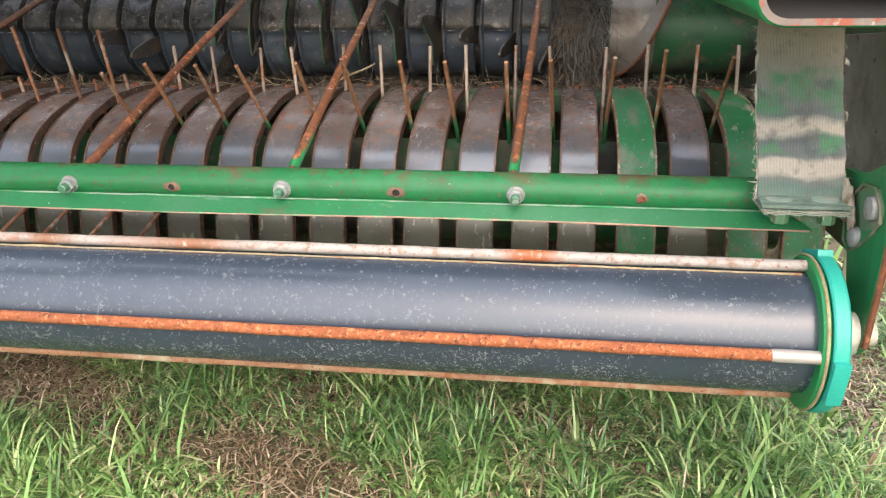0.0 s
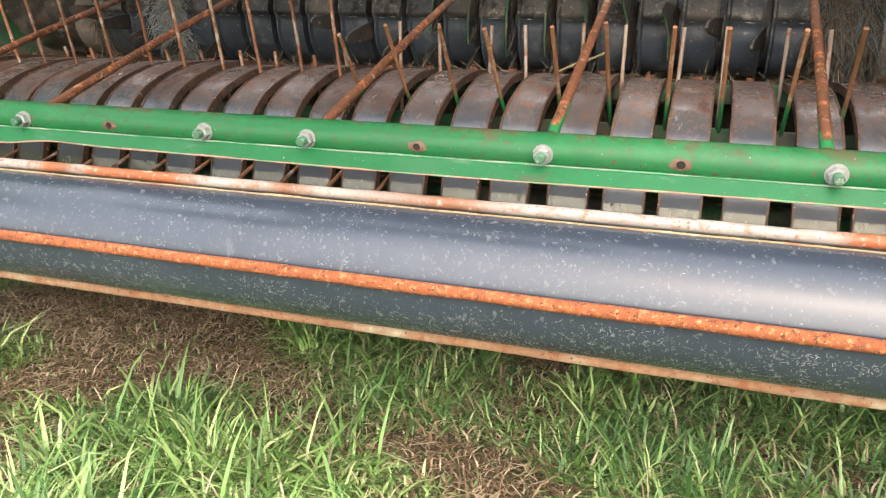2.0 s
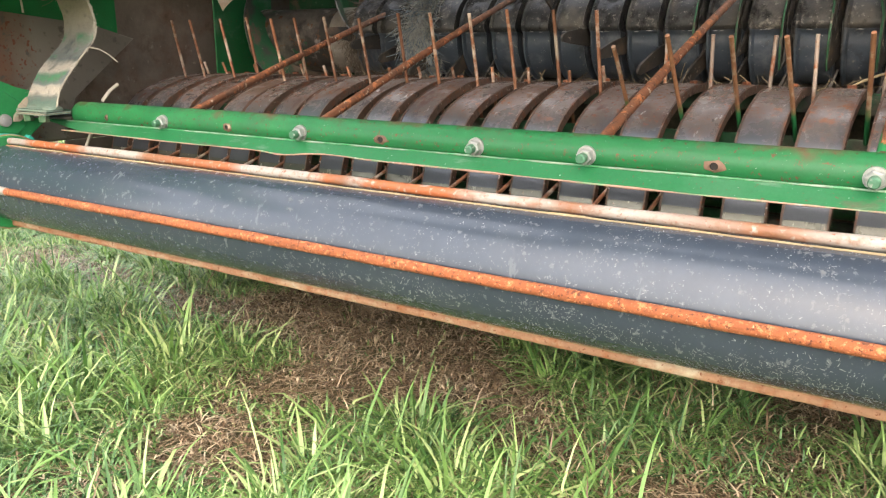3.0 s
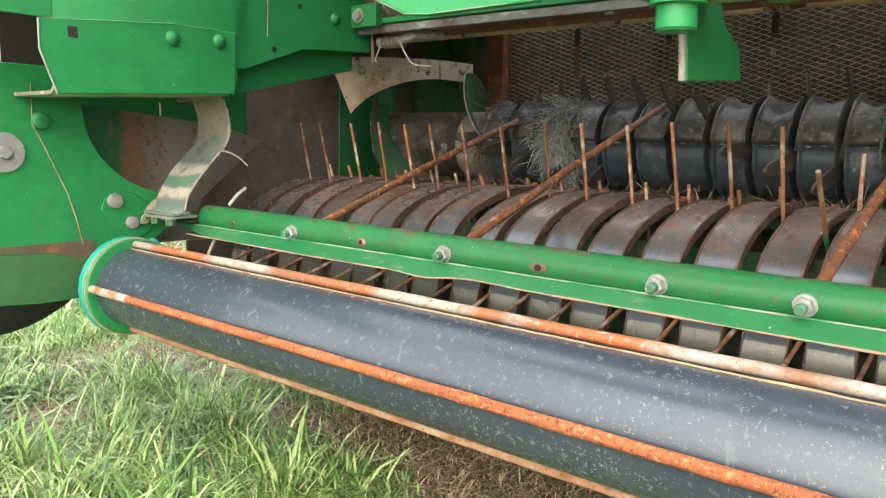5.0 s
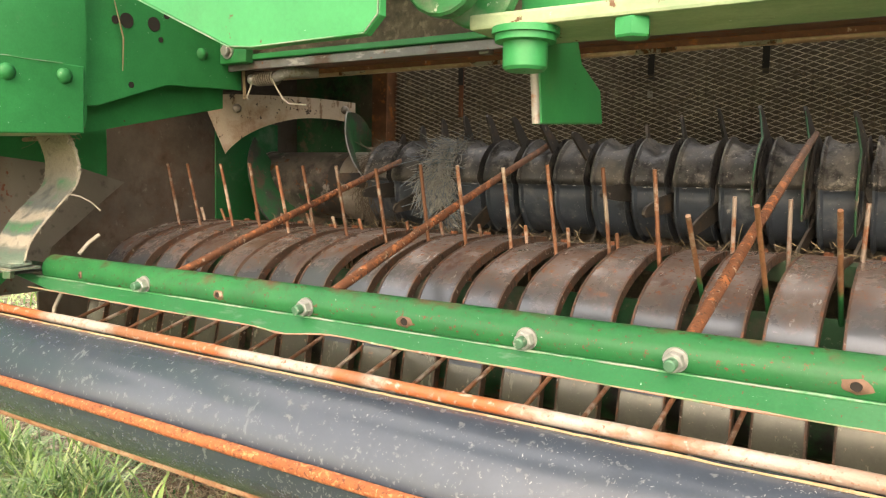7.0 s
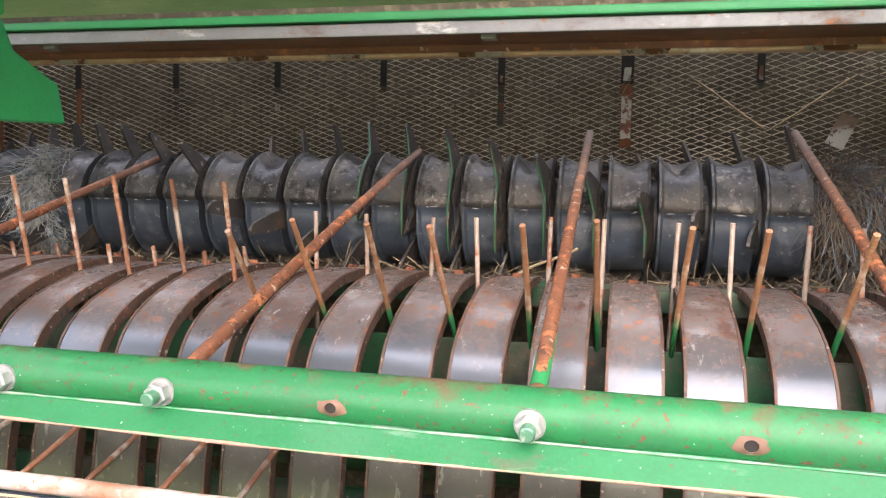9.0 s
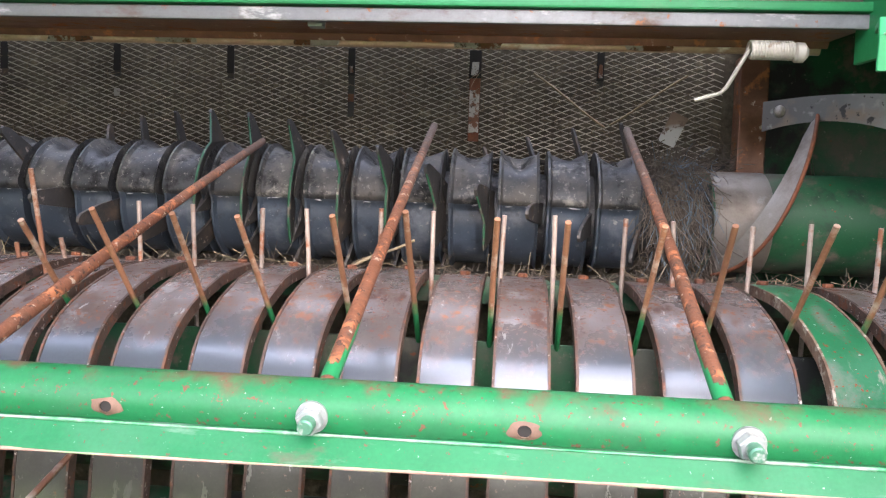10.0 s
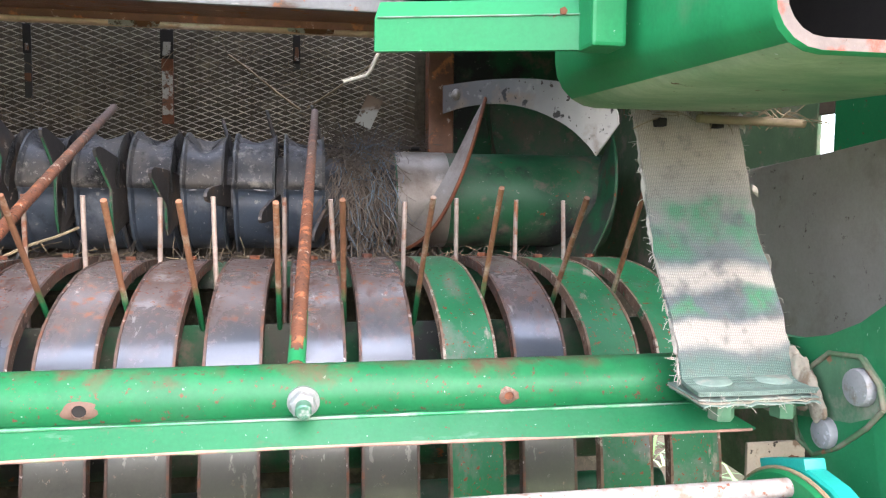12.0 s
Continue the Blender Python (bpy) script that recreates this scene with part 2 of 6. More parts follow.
# glossy steel with the olive of mirrored grass painted into its colour
M_GRASS_TINTED = material("dull_olive_steel", (0.215, 0.205, 0.165), 0.25, 0.62, 0.2, 60, [((0.15, 0.145, 0.125), 11, 0.50, 0.2, 0.22), ((0.24, 0.23, 0.185), 50, 0.60, 0.1, 0.5, (1, 1, 0.3)), ((0.20, 0.085, 0.04), 130, 0.64, 0.04, 0.85), ((0.03, 0.03, 0.025), 110, 0.64, 0.03, 0.8)], 0.0002, 0.12)
M_PIPE = material("grey_pipe", (0.036, 0.048, 0.066), 0.24, 0.0, 0.15, 35, [((0.055, 0.067, 0.080), 9, 0.54, 0.3, 0.28), ((0.11, 0.125, 0.13), 26, 0.65, 0.12, 0.40, (1, 0.35, 0.35)), ((0.105, 0.112, 0.112), 120, 0.60, 0.10, 0.5), ((0.34, 0.35, 0.35), 380, 0.71, 0.02, 0.7, (0.7, 1, 1)), ((0.46, 0.47, 0.47), 650, 0.685, 0.02, 0.7)], 0.0002, 0, 0.66, None, 1.0)
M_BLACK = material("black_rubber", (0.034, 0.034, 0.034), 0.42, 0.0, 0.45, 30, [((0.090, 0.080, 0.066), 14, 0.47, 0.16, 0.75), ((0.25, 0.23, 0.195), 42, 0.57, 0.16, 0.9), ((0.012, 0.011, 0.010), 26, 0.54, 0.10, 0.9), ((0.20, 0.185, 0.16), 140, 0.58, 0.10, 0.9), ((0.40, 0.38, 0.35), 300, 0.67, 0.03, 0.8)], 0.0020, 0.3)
# less dusty rubber; its bluish base paints in the sheen of the sky
M_BLACK_SHEEN = material("wiped_black_rubber", (0.046, 0.060, 0.078), 0.29, 0.0, 0.35, 30, [((0.11, 0.12, 0.13), 22, 0.53, 0.15, 0.4), ((0.025, 0.030, 0.036), 40, 0.56, 0.1, 0.35), ((0.24, 0.23, 0.21), 90, 0.62, 0.08, 0.8), ((0.40, 0.39, 0.37), 220, 0.67, 0.03, 0.8)], 0.001, 0.2, 0.75)
M_BLADE = material("dark_blade", (0.05, 0.045, 0.04), 0.5, 0.3, 0.3, 60, [((0.15, 0.105, 0.07), 18, 0.52, 0.2, 0.8), ((0.34, 0.28, 0.22), 60, 0.62, 0.06, 0.7)], 0.0006)
M_ZINC = material("zinc_steel", (0.42, 0.43, 0.41), 0.42, 0.6, 0.2, 120, [((0.25, 0.20, 0.14), 60, 0.57, 0.15, 0.8)], 0.0004)
M_CREAM = material("cream_dusty_wire", (0.46, 0.42, 0.35), 0.6, 0.1, 0.2, 90, [((0.28, 0.20, 0.13), 60, 0.58, 0.1, 0.8)], 0.0003)
M_DULL = material("dull_pale_steel", (0.27, 0.265, 0.26), 0.6, 0.1, 0.2, 60, [((0.18, 0.15, 0.11), 60, 0.55, 0.1, 0.8), ((0.40, 0.40, 0.40), 90, 0.6, 0.06, 0.6)], 0.0004)
M_FLAKED = material("flaked_white_paint", (0.40, 0.375, 0.33), 0.6, 0.1, 0.2, 60, [((0.16, 0.07, 0.035), 45, 0.50, 0.05, 0.85), ((0.08, 0.05, 0.035), 130, 0.56, 0.05, 0.85)], 0.0006)
# brown bar; pale base and paler streaks paint its highlight
M_BAR = material("rubbed_brown_bar", (0.58, 0.41, 0.28), 0.28, 0.35, 0.3, 60, [((0.24, 0.10, 0.05), 20, 0.55, 0.12, 0.5, (0.4, 1, 1)), ((0.74, 0.66, 0.56), 40, 0.56, 0.08, 0.35, (0.4, 1, 1))], 0.0005)
M_STUD = material("green_zinc", (0.09, 0.23, 0.14), 0.45, 0.4, 0.25, 80, [((0.36, 0.37, 0.33), 120, 0.55, 0.1, 0.6)])
M_SCRATCH = material("pale_scratch", (0.27, 0.285, 0.285), 0.6, 0, 0.4, 200)
M_WHITE = material("scuffed_pale_plate", (0.43, 0.35, 0.27), 0.55, 0.1, 0.15, 40, [((0.28, 0.19, 0.125), 12, 0.52, 0.12, 0.8), ((0.20, 0.13, 0.085), 60, 0.58, 0.05, 0.8, (1, 1, 0.4)), ((0.05, 0.038, 0.03), 50, 0.62, 0.02, 0.8)], 0.0004)
M_FLIGHT = material("scuffed_flight_steel", (0.30, 0.265, 0.225), 0.4, 0.4, 0.25, 40, [((0.10, 0.06, 0.035), 10, 0.5, 0.2, 0.8), ((0.40, 0.37, 0.33), 24, 0.6, 0.1, 0.35)], 0.0004)
M_AUGER = material("scuffed_dark_tube_steel", (0.16, 0.14, 0.12), 0.36, 0.4, 0.35, 40, [((0.05, 0.045, 0.04), 9, 0.50, 0.10, 0.4), ((0.30, 0.27, 0.24), 26, 0.56, 0.08, 0.35), ((0.20, 0.10, 0.055), 40, 0.58, 0.06, 0.8), ((0.02, 0.10, 0.045), 14, 0.60, 0.05, 0.5)], 0.0005)
M_GREEN_CAST = material("rough_green_casting", (0.014, 0.17, 0.055), 0.5, 0, 0.3, 30, [((0.16, 0.20, 0.14), 20, 0.52, 0.15, 0.8), ((0.05, 0.09, 0.045), 35, 0.56, 0.1, 0.7), ((0.40, 0.42, 0.36), 120, 0.64, 0.04, 0.8)], 0.0015)
M_ARM = material("hazy_green_paint", (0.014, 0.17, 0.060), 0.5, 0, 0.18, 25, [((0.10, 0.24, 0.13), 6, 0.46, 0.3, 0.7), ((0.16, 0.19, 0.12), 20, 0.62, 0.2, 0.8), ((0.42, 0.46, 0.38), 190, 0.68, 0.02, 0.8)], 0.0003, 0, 0.32)
M_ARM_LOW = material("olive_dusted_green", (0.030, 0.115, 0.040), 0.6, 0, 0.2, 25, [((0.07, 0.10, 0.04), 8, 0.48, 0.25, 0.8), ((0.13, 0.10, 0.06), 30, 0.60, 0.12, 0.85), ((0.42, 0.45, 0.38), 170, 0.68, 0.02, 0.8)], 0.0004)
M_DUSTGREEN = material("dust_caked_green", (0.07, 0.17, 0.085), 0.75, 0, 0.25, 40, [((0.26, 0.24, 0.18), 22, 0.50, 0.15, 0.95), ((0.26, 0.11, 0.06), 60, 0.62, 0.05, 0.9)], 0.001)
M_PALE_RUBBER = material("rubbed_grey_rubber", (0.34, 0.33, 0.32), 0.7, 0, 0.3, 120)
M_GREY = material("grey_painted_strip", (0.18, 0.182, 0.18), 0.5, 0.2, 0.25, 40, [((0.12, 0.08, 0.06), 25, 0.54, 0.12, 0.8, (0.5, 1, 1)), ((0.40, 0.39, 0.37), 60, 0.57, 0.08, 0.5, (0.3, 1, 1)), ((0.26, 0.11, 0.05), 90, 0.63, 0.04, 0.8)], 0.0004, 0, 0.4)
M_SIDE = material("dirty_side_sheet", (0.125, 0.098, 0.078), 0.7, 0.1, 0.35, 25, [((0.12, 0.060, 0.037), 7, 0.52, 0.2, 0.85), ((0.18, 0.155, 0.13), 60, 0.62, 0.06, 0.8), ((0.05, 0.04, 0.032), 14, 0.56, 0.15, 0.8)], 0.0005)
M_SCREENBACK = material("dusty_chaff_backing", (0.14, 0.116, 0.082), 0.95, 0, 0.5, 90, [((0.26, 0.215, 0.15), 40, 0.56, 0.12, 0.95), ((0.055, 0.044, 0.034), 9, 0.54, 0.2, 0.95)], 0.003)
M_SHEET = material("dull_grey_sheet", (0.30, 0.262, 0.232), 0.6, 0.2, 0.25, 22, [((0.15, 0.11, 0.085), 9, 0.48, 0.2, 0.8), ((0.10, 0.075, 0.06), 70, 0.63, 0.04, 0.8), ((0.42, 0.39, 0.35), 90, 0.69, 0.03, 0.7)], 0.0005)
M_MESH = material("dusty_mesh_wire", (0.64, 0.58, 0.47), 0.5, 0.3, 0.4, 60, [((0.24, 0.165, 0.11), 9, 0.54, 0.2, 0.85), ((0.19, 0.155, 0.12), 75, 0.53, 0.10, 0.8), ((0.74, 0.68, 0.56), 26, 0.62, 0.08, 0.6)], 0.0)
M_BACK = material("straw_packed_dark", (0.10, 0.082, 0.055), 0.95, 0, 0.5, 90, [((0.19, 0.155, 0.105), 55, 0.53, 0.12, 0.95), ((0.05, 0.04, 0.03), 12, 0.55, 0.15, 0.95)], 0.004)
M_TORN = material("torn_muddy_canvas", (0.33, 0.28, 0.21), 0.9, 0, 0.3, 60, [((0.20, 0.14, 0.09), 45, 0.54, 0.1, 0.95), ((0.20, 0.27, 0.19), 30, 0.57, 0.1, 0.9)], 0.001)
M_FRAY = material("frayed_thread", (0.44, 0.40, 0.33), 0.9, 0, 0.2, 80)
M_STRAW = material("dry_straw", (0.27, 0.205, 0.12), 0.8, 0, 0.4, 40)
M_TWINE = material("grey_blue_fibre", (0.15, 0.19, 0.22), 0.8, 0, 0.4, 60)
M_HAY = material("pale_hay", (0.30, 0.30, 0.27), 0.85, 0, 0.45, 60)
M_WEEDS = material("brown_fibre", (0.155, 0.122, 0.088), 0.85, 0, 0.45, 60)
M_TYRE = material("tyre_rubber", (0.022, 0.022, 0.023), 0.7, 0, 0.3, 50, [((0.09, 0.08, 0.07), 14, 0.58, 0.2, 0.9)], 0.001)
# near black: shade painted into hollows and holes, also used for dark marks
M_SHADE_AND_MARKS = material("dark_gap", (0.02, 0.017, 0.014), 0.95, 0, 0.3, 30)
M_MUDGREEN = material("muddy_green", (0.09, 0.15, 0.07), 0.8, 0, 0.3, 50, [((0.20, 0.17, 0.12), 30, 0.50, 0.15, 0.95), ((0.26, 0.11, 0.06), 45, 0.63, 0.05, 0.9)], 0.001)
M_MUDBROWN = material("brown_mud_and_rust", (0.125, 0.080, 0.050), 0.9, 0, 0.4, 50, [((0.20, 0.085, 0.042), 30, 0.56, 0.1, 0.9), ((0.04, 0.11, 0.045), 18, 0.52, 0.10, 0.6)], 0.001)


def leaf_material(name, a, b, c):
    m = bpy.data.materials.new(name)
    m.use_nodes = True
    n, l = m.node_tree.nodes, m.node_tree.links
    p = n["Principled BSDF"]
    g = n.new("ShaderNodeNewGeometry")
    r = n.new("ShaderNodeValToRGB")
    r.color_ramp.elements[0].color, r.color_ramp.elements[1].color = (*a, 1), (*c, 1)
    e = r.color_ramp.elements.new(0.6)
    e.color = (*b, 1)
    l.new(g.outputs["Random Per Island"], r.inputs["Fac"])
    l.new(r.outputs["Color"], p.inputs["Base Color"])
    p.inputs["Roughness"].default_value = 0.42
    p.inputs["Specular IOR Level"].default_value = 0.5
    tr = n.new("ShaderNodeBsdfTranslucent")
    l.new(r.outputs["Color"], tr.inputs["Color"])
    mix = n.new("ShaderNodeMixShader")
    mix.inputs[0].default_value = 0.15
    l.new(p.outputs[0], mix.inputs[1])
    l.new(tr.outputs[0], mix.inputs[2])
    l.new(mix.outputs[0], n["Material Output"].inputs["Surface"])
    return m


def coloured_by(name, axis, stops, blotches, noise_scale, wander, rough, bump, weave=0.0):
    """Surface whose colour changes along one axis (wear, stain and tone zones), with a wandering border and blotches
    over it.
    """
    m = bpy.data.materials.new(name)
    m.use_nodes = True
    n, l = m.node_tree.nodes, m.node_tree.links
    p = n["Principled BSDF"]
    p.inputs["Roughness"].default_value = rough
    co = n.new("ShaderNodeTexCoord")
    sp = n.new("ShaderNodeSeparateXYZ")
    l.new(co.outputs["Object"], sp.inputs[0])

    def tex(scale):
        x = n.new("ShaderNodeTexNoise")
        x.inputs["Scale"].default_value = scale
        x.inputs["Detail"].default_value = 7
        l.new(co.outputs["Object"], x.inputs["Vector"])
        return x.outputs["Fac"]
    ad = n.new("ShaderNodeMath")
    ad.operation = "MULTIPLY_ADD"
    ad.inputs[1].default_value = wander
    l.new(tex(noise_scale), ad.inputs[0])
    l.new(sp.outputs[axis], ad.inputs[2])
    lo, hi = stops[0][0], stops[-1][0]
    mr = n.new("ShaderNodeMapRange")
    mr.inputs["From Min"].default_value, mr.inputs["From Max"].default_value = lo + wander / 2, hi + wander / 2
    l.new(ad.outputs[0], mr.inputs["Value"])
    r = n.new("ShaderNodeValToRGB")
    ce = r.color_ramp.elements
    ce[0].color, ce[1].color = (*stops[0][1], 1), (*stops[-1][1], 1)
    for at, colour in stops[1:-1]:
        k = ce.new((at - lo) / (hi - lo))
        k.color = (*colour, 1)
    l.new(mr.outputs[0], r.inputs["Fac"])
    c = r.outputs["Color"]
    for colour, scale, th, soft, z0, z1 in blotches:
        f = n.new("ShaderNodeMapRange")
        f.inputs["From Min"].default_value, f.inputs["From Max"].default_value = th, th + soft
        l.new(tex(scale), f.inputs["Value"])
        fac = f.outputs[0]
        if z1 > z0:
            for a, b in ((z0 - 0.004, z0 + 0.004), (z1 + 0.004, z1 - 0.004)):
                g = n.new("ShaderNodeMapRange")
                g.inputs["From Min"].default_value, g.inputs["From Max"].default_value = a + wander / 2, b + wander / 2
                l.new(ad.outputs[0], g.inputs["Value"])
                mu = n.new("ShaderNodeMath")
                mu.operation = "MULTIPLY"
                l.new(fac, mu.inputs[0])
                l.new(g.outputs[0], mu.inputs[1])
                fac = mu.outputs[0]
        x = n.new("ShaderNodeMix")
        x.data_type = "RGBA"
        l.new(fac, x.inputs["Factor"])
        l.new(c, x.inputs[6])
        x.inputs[7].default_value = (*colour, 1)
        c = x.outputs[2]
    height = tex(260)
    if weave:
        both = []
        for ax in ("X", "Z"):
            w = n.new("ShaderNodeTexWave")
            w.bands_direction = ax
            w.inputs["Scale"].default_value = weave if ax == "Z" else weave * 0.7
            w.inputs["Distortion"].default_value = 2.2
            l.new(co.outputs["Object"], w.inputs["Vector"])
            both.append(w.outputs["Fac"])
        mu = n.new("ShaderNodeMath")
        mu.operation = "MULTIPLY"
        l.new(both[0], mu.inputs[0])
        l.new(both[1], mu.inputs[1])
        height = mu.outputs[0]
        hs = n.new("ShaderNodeHueSaturation")
        vr = n.new("ShaderNodeMapRange")
        vr.inputs["To Min"].default_value, vr.inputs["To Max"].default_value = 0.74, 1.42
        l.new(height, vr.inputs["Value"])
        l.new(vr.outputs[0], hs.inputs["Value"])
        l.new(c, hs.inputs["Color"])
        c = hs.outputs[0]
    l.new(c, p.inputs["Base Color"])
    bp = n.new("ShaderNodeBump")
    bp.inputs["Strength"].default_value = 0.9
    bp.inputs["Distance"].default_value = bump
    l.new(height, bp.inputs["Height"])
    l.new(bp.outputs[0], p.inputs["Normal"])
    return m


TAN, DARK_TAN, CREAM_CLOTH, GREY_GREEN = (0.44, 0.385, 0.295), (0.20, 0.155, 0.11), (0.56, 0.50, 0.42), (0.22, 0.30, 0.24)
M_STRAP = coloured_by("painted_webbing", "Z", [(0.386, GREY_GREEN), (0.404, (0.14, 0.22, 0.18)), (0.411, (0.20, 0.22, 0.20)), (0.416, CREAM_CLOTH), (0.427, CREAM_CLOTH), (0.431, (0.20, 0.22, 0.22)), (0.446, (0.17, 0.19, 0.19)), (0.452, CREAM_CLOTH), (0.459, CREAM_CLOTH), (0.466, (0.17, 0.20, 0.195)), (0.508, (0.31, 0.295, 0.255)), (0.538, TAN), (0.572, (0.40, 0.33, 0.25)), (0.580, DARK_TAN)],
                      [((0.095, 0.27, 0.15), 20, 0.47, 0.12, 0.468, 0.508), ((0.09, 0.31, 0.15), 26, 0.44, 0.10, 0.434, 0.448), ((0.12, 0.135, 0.135), 50, 0.52, 0.2, 0.428, 0.50), ((0.30, 0.37, 0.31), 18, 0.52, 0.15, 0.386, 0.41), ((0.20, 0.185, 0.155), 110, 0.54, 0.30, 0.0, 0.0)], 24, 0.022, 0.7, 0.0008, 330.0)
# dark grey at the inner end, running to pale at the outer end
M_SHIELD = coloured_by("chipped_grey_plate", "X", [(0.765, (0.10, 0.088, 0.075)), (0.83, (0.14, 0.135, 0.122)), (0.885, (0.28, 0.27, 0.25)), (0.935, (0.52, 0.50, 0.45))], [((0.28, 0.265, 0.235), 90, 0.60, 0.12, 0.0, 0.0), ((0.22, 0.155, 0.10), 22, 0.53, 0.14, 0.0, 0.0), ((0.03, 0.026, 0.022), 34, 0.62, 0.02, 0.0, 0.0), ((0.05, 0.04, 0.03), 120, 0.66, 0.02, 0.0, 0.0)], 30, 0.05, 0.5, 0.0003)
M_LEFT_SHEET = coloured_by("part_painted_rusty_sheet", "Y", [(-0.14, (0.014, 0.10, 0.04)), (-0.049, (0.014, 0.10, 0.04)), (-0.033, (0.19, 0.085, 0.048)), (-0.009, (0.16, 0.10, 0.07)), (0.038, (0.19, 0.165, 0.14)), (0.33, (0.12, 0.10, 0.085))], [((0.16, 0.05, 0.025), 130, 0.58, 0.05, -0.037, 0.038), ((0.10, 0.085, 0.07), 60, 0.60, 0.1, 0.0, 0.0)], 22, 0.07, 0.7, 0.0005)
M_TAG = coloured_by("half_rusted_tag", "Z", [(0.61, (0.55, 0.55, 0.50)), (0.636, (0.50, 0.50, 0.46)), (0.644, (0.22, 0.15, 0.10)), (0.665, (0.17, 0.11, 0.07))], [((0.15, 0.10, 0.07), 90, 0.6, 0.05, 0.0, 0.0)], 60, 0.012, 0.5, 0.0003)
WHITISH, ORANGE, BROWN = (0.30, 0.27, 0.24), (0.31, 0.088, 0.028), (0.20, 0.085, 0.04)
M_ROD = coloured_by("rubbed_rust_rod", "X", [(-0.841, WHITISH), (-0.79, WHITISH), (-0.775, ORANGE), (-0.655, ORANGE), (-0.635, WHITISH), (-0.525, WHITISH), (-0.50, BROWN), (-0.35, ORANGE), (-0.32, WHITISH), (-0.22, WHITISH), (-0.20, ORANGE), (-0.18, BROWN), (-0.16, WHITISH), (-0.145, ORANGE), (-0.04, ORANGE), (0.0, WHITISH), (0.05, WHITISH), (0.09, BROWN), (0.13, WHITISH), (0.25, BROWN), (0.32, WHITISH), (0.55, WHITISH), (0.575, ORANGE), (0.60, ORANGE), (0.625, WHITISH), (0.835, WHITISH)],
                    [((0.28, 0.10, 0.04), 26, 0.56, 0.20, 0.0, 0.0), ((0.20, 0.10, 0.055), 110, 0.54, 0.20, 0.0, 0.0), ((0.36, 0.33, 0.29), 160, 0.58, 0.16, 0.0, 0.0), ((0.20, 0.065, 0.028), 260, 0.61, 0.08, 0.0, 0.0)], 18, 0.035, 0.55, 0.0010)


M_GRASS = leaf_material("grass_blade", (0.050, 0.13, 0.032), (0.215, 0.38, 0.105), (0.52, 0.62, 0.28))
M_GRASS_DEEP = leaf_material("deep_grass_blade", (0.036, 0.11, 0.034), (0.145, 0.30, 0.100), (0.40, 0.51, 0.24))
M_DEAD = leaf_material("dead_grass", (0.15, 0.092, 0.055), (0.37, 0.26, 0.16), (0.72, 0.60, 0.43))
M_SOIL = material("lawn_soil", (0.13, 0.083, 0.052), 0.95, 0, 0.4, 40, [((0.24, 0.175, 0.105), 12, 0.52, 0.2, 0.95), ((0.08, 0.048, 0.03), 30, 0.50, 0.2, 0.95), ((0.10, 0.10, 0.045), 1.7, 0.44, 0.2, 0.95)], 0.006)


# ---------------------------------------------------------------- mesh helpers
def thing(name, at, label, category, group="", kind=""):
    ob = new(name)
    ob.location = at
    ob.empty_display_size = 0.02
    return tagged(ob, label, category, group, kind)


def world_of(ob):
    w = ob.matrix_basis.copy()
    return world_of(ob.parent) @ ob.matrix_parent_inverse @ w if ob.parent else w


def place(ob, parent):
    if parent is not None:
        ob.parent = parent
        ob.matrix_parent_inverse = world_of(parent).inverted()
    return ob


def part(name, bm, mat, parent=None, label="", smooth=False):
    me = bpy.data.meshes.new(name)
    bmesh.ops.recalc_face_normals(bm, faces=bm.faces)
    bm.to_mesh(me)
    bm.free()
    for m in (mat if isinstance(mat, (list, tuple)) else [mat]):
        me.materials.append(m)
    if smooth:
        me.shade_smooth()
        if smooth is not True:
            me.set_sharp_from_angle(angle=radians(smooth))
    ob = place(new(name, me), parent)
    return tagged(ob, label) if label else ob


def again(src, m, parent, name=None):
    """Another object on the mesh of src, moved by m."""
    ob = place(new(name or src.name.split(".")[0], src.data), parent)
    ob.matrix_basis = m
    return ob


def box(bm, lo, hi, bevel=0.0, m=None):
    g = bmesh.ops.create_cube(bm, size=1)
    v = g["verts"]
    s = [b - a for a, b in zip(lo, hi)]
    c = [(a + b) / 2 for a, b in zip(lo, hi)]
    bmesh.ops.transform(bm, matrix=Matrix.Translation(c) @ Matrix.Diagonal((*s, 1)), verts=v)
    if bevel:
        e = list({e for x in v for e in x.link_edges})
        r = bmesh.ops.bevel(bm, geom=e, offset=bevel, segments=2, affect="EDGES", profile=0.6)
        v = list({x for f in r["faces"] for x in f.verts} | {x for x in v if x.is_valid})
    if m is not None:
        bmesh.ops.transform(bm, matrix=m, verts=[x for x in v if x.is_valid])
    return bm


def tube(bm, pts, r, segs=12, cap=True, radii=None):
    """A round bar along a chain of points."""
    pts = [Vector(p) for p in pts]
    rings = []
    up = None
    for i, p in enumerate(pts):
        d = (pts[min(i + 1, len(pts) - 1)] - pts[max(i - 1, 0)]).normalized()
        if up is None:
            up = d.orthogonal().normalized()
        up = (up - d * up.dot(d)).normalized()
        s = d.cross(up)
        rr = radii[i] if radii else r
        rings.append([bm.verts.new(p + (up * math.cos(a) + s * math.sin(a)) * rr) for a in [math.tau * k / segs for k in range(segs)]])
    for a, b in zip(rings, rings[1:]):
        for k in range(segs):
            bm.faces.new((a[k], a[(k + 1) % segs], b[(k + 1) % segs], b[k]))
    if cap:
        bm.faces.new(rings[0][::-1])
        bm.faces.new(rings[-1])
    return bm


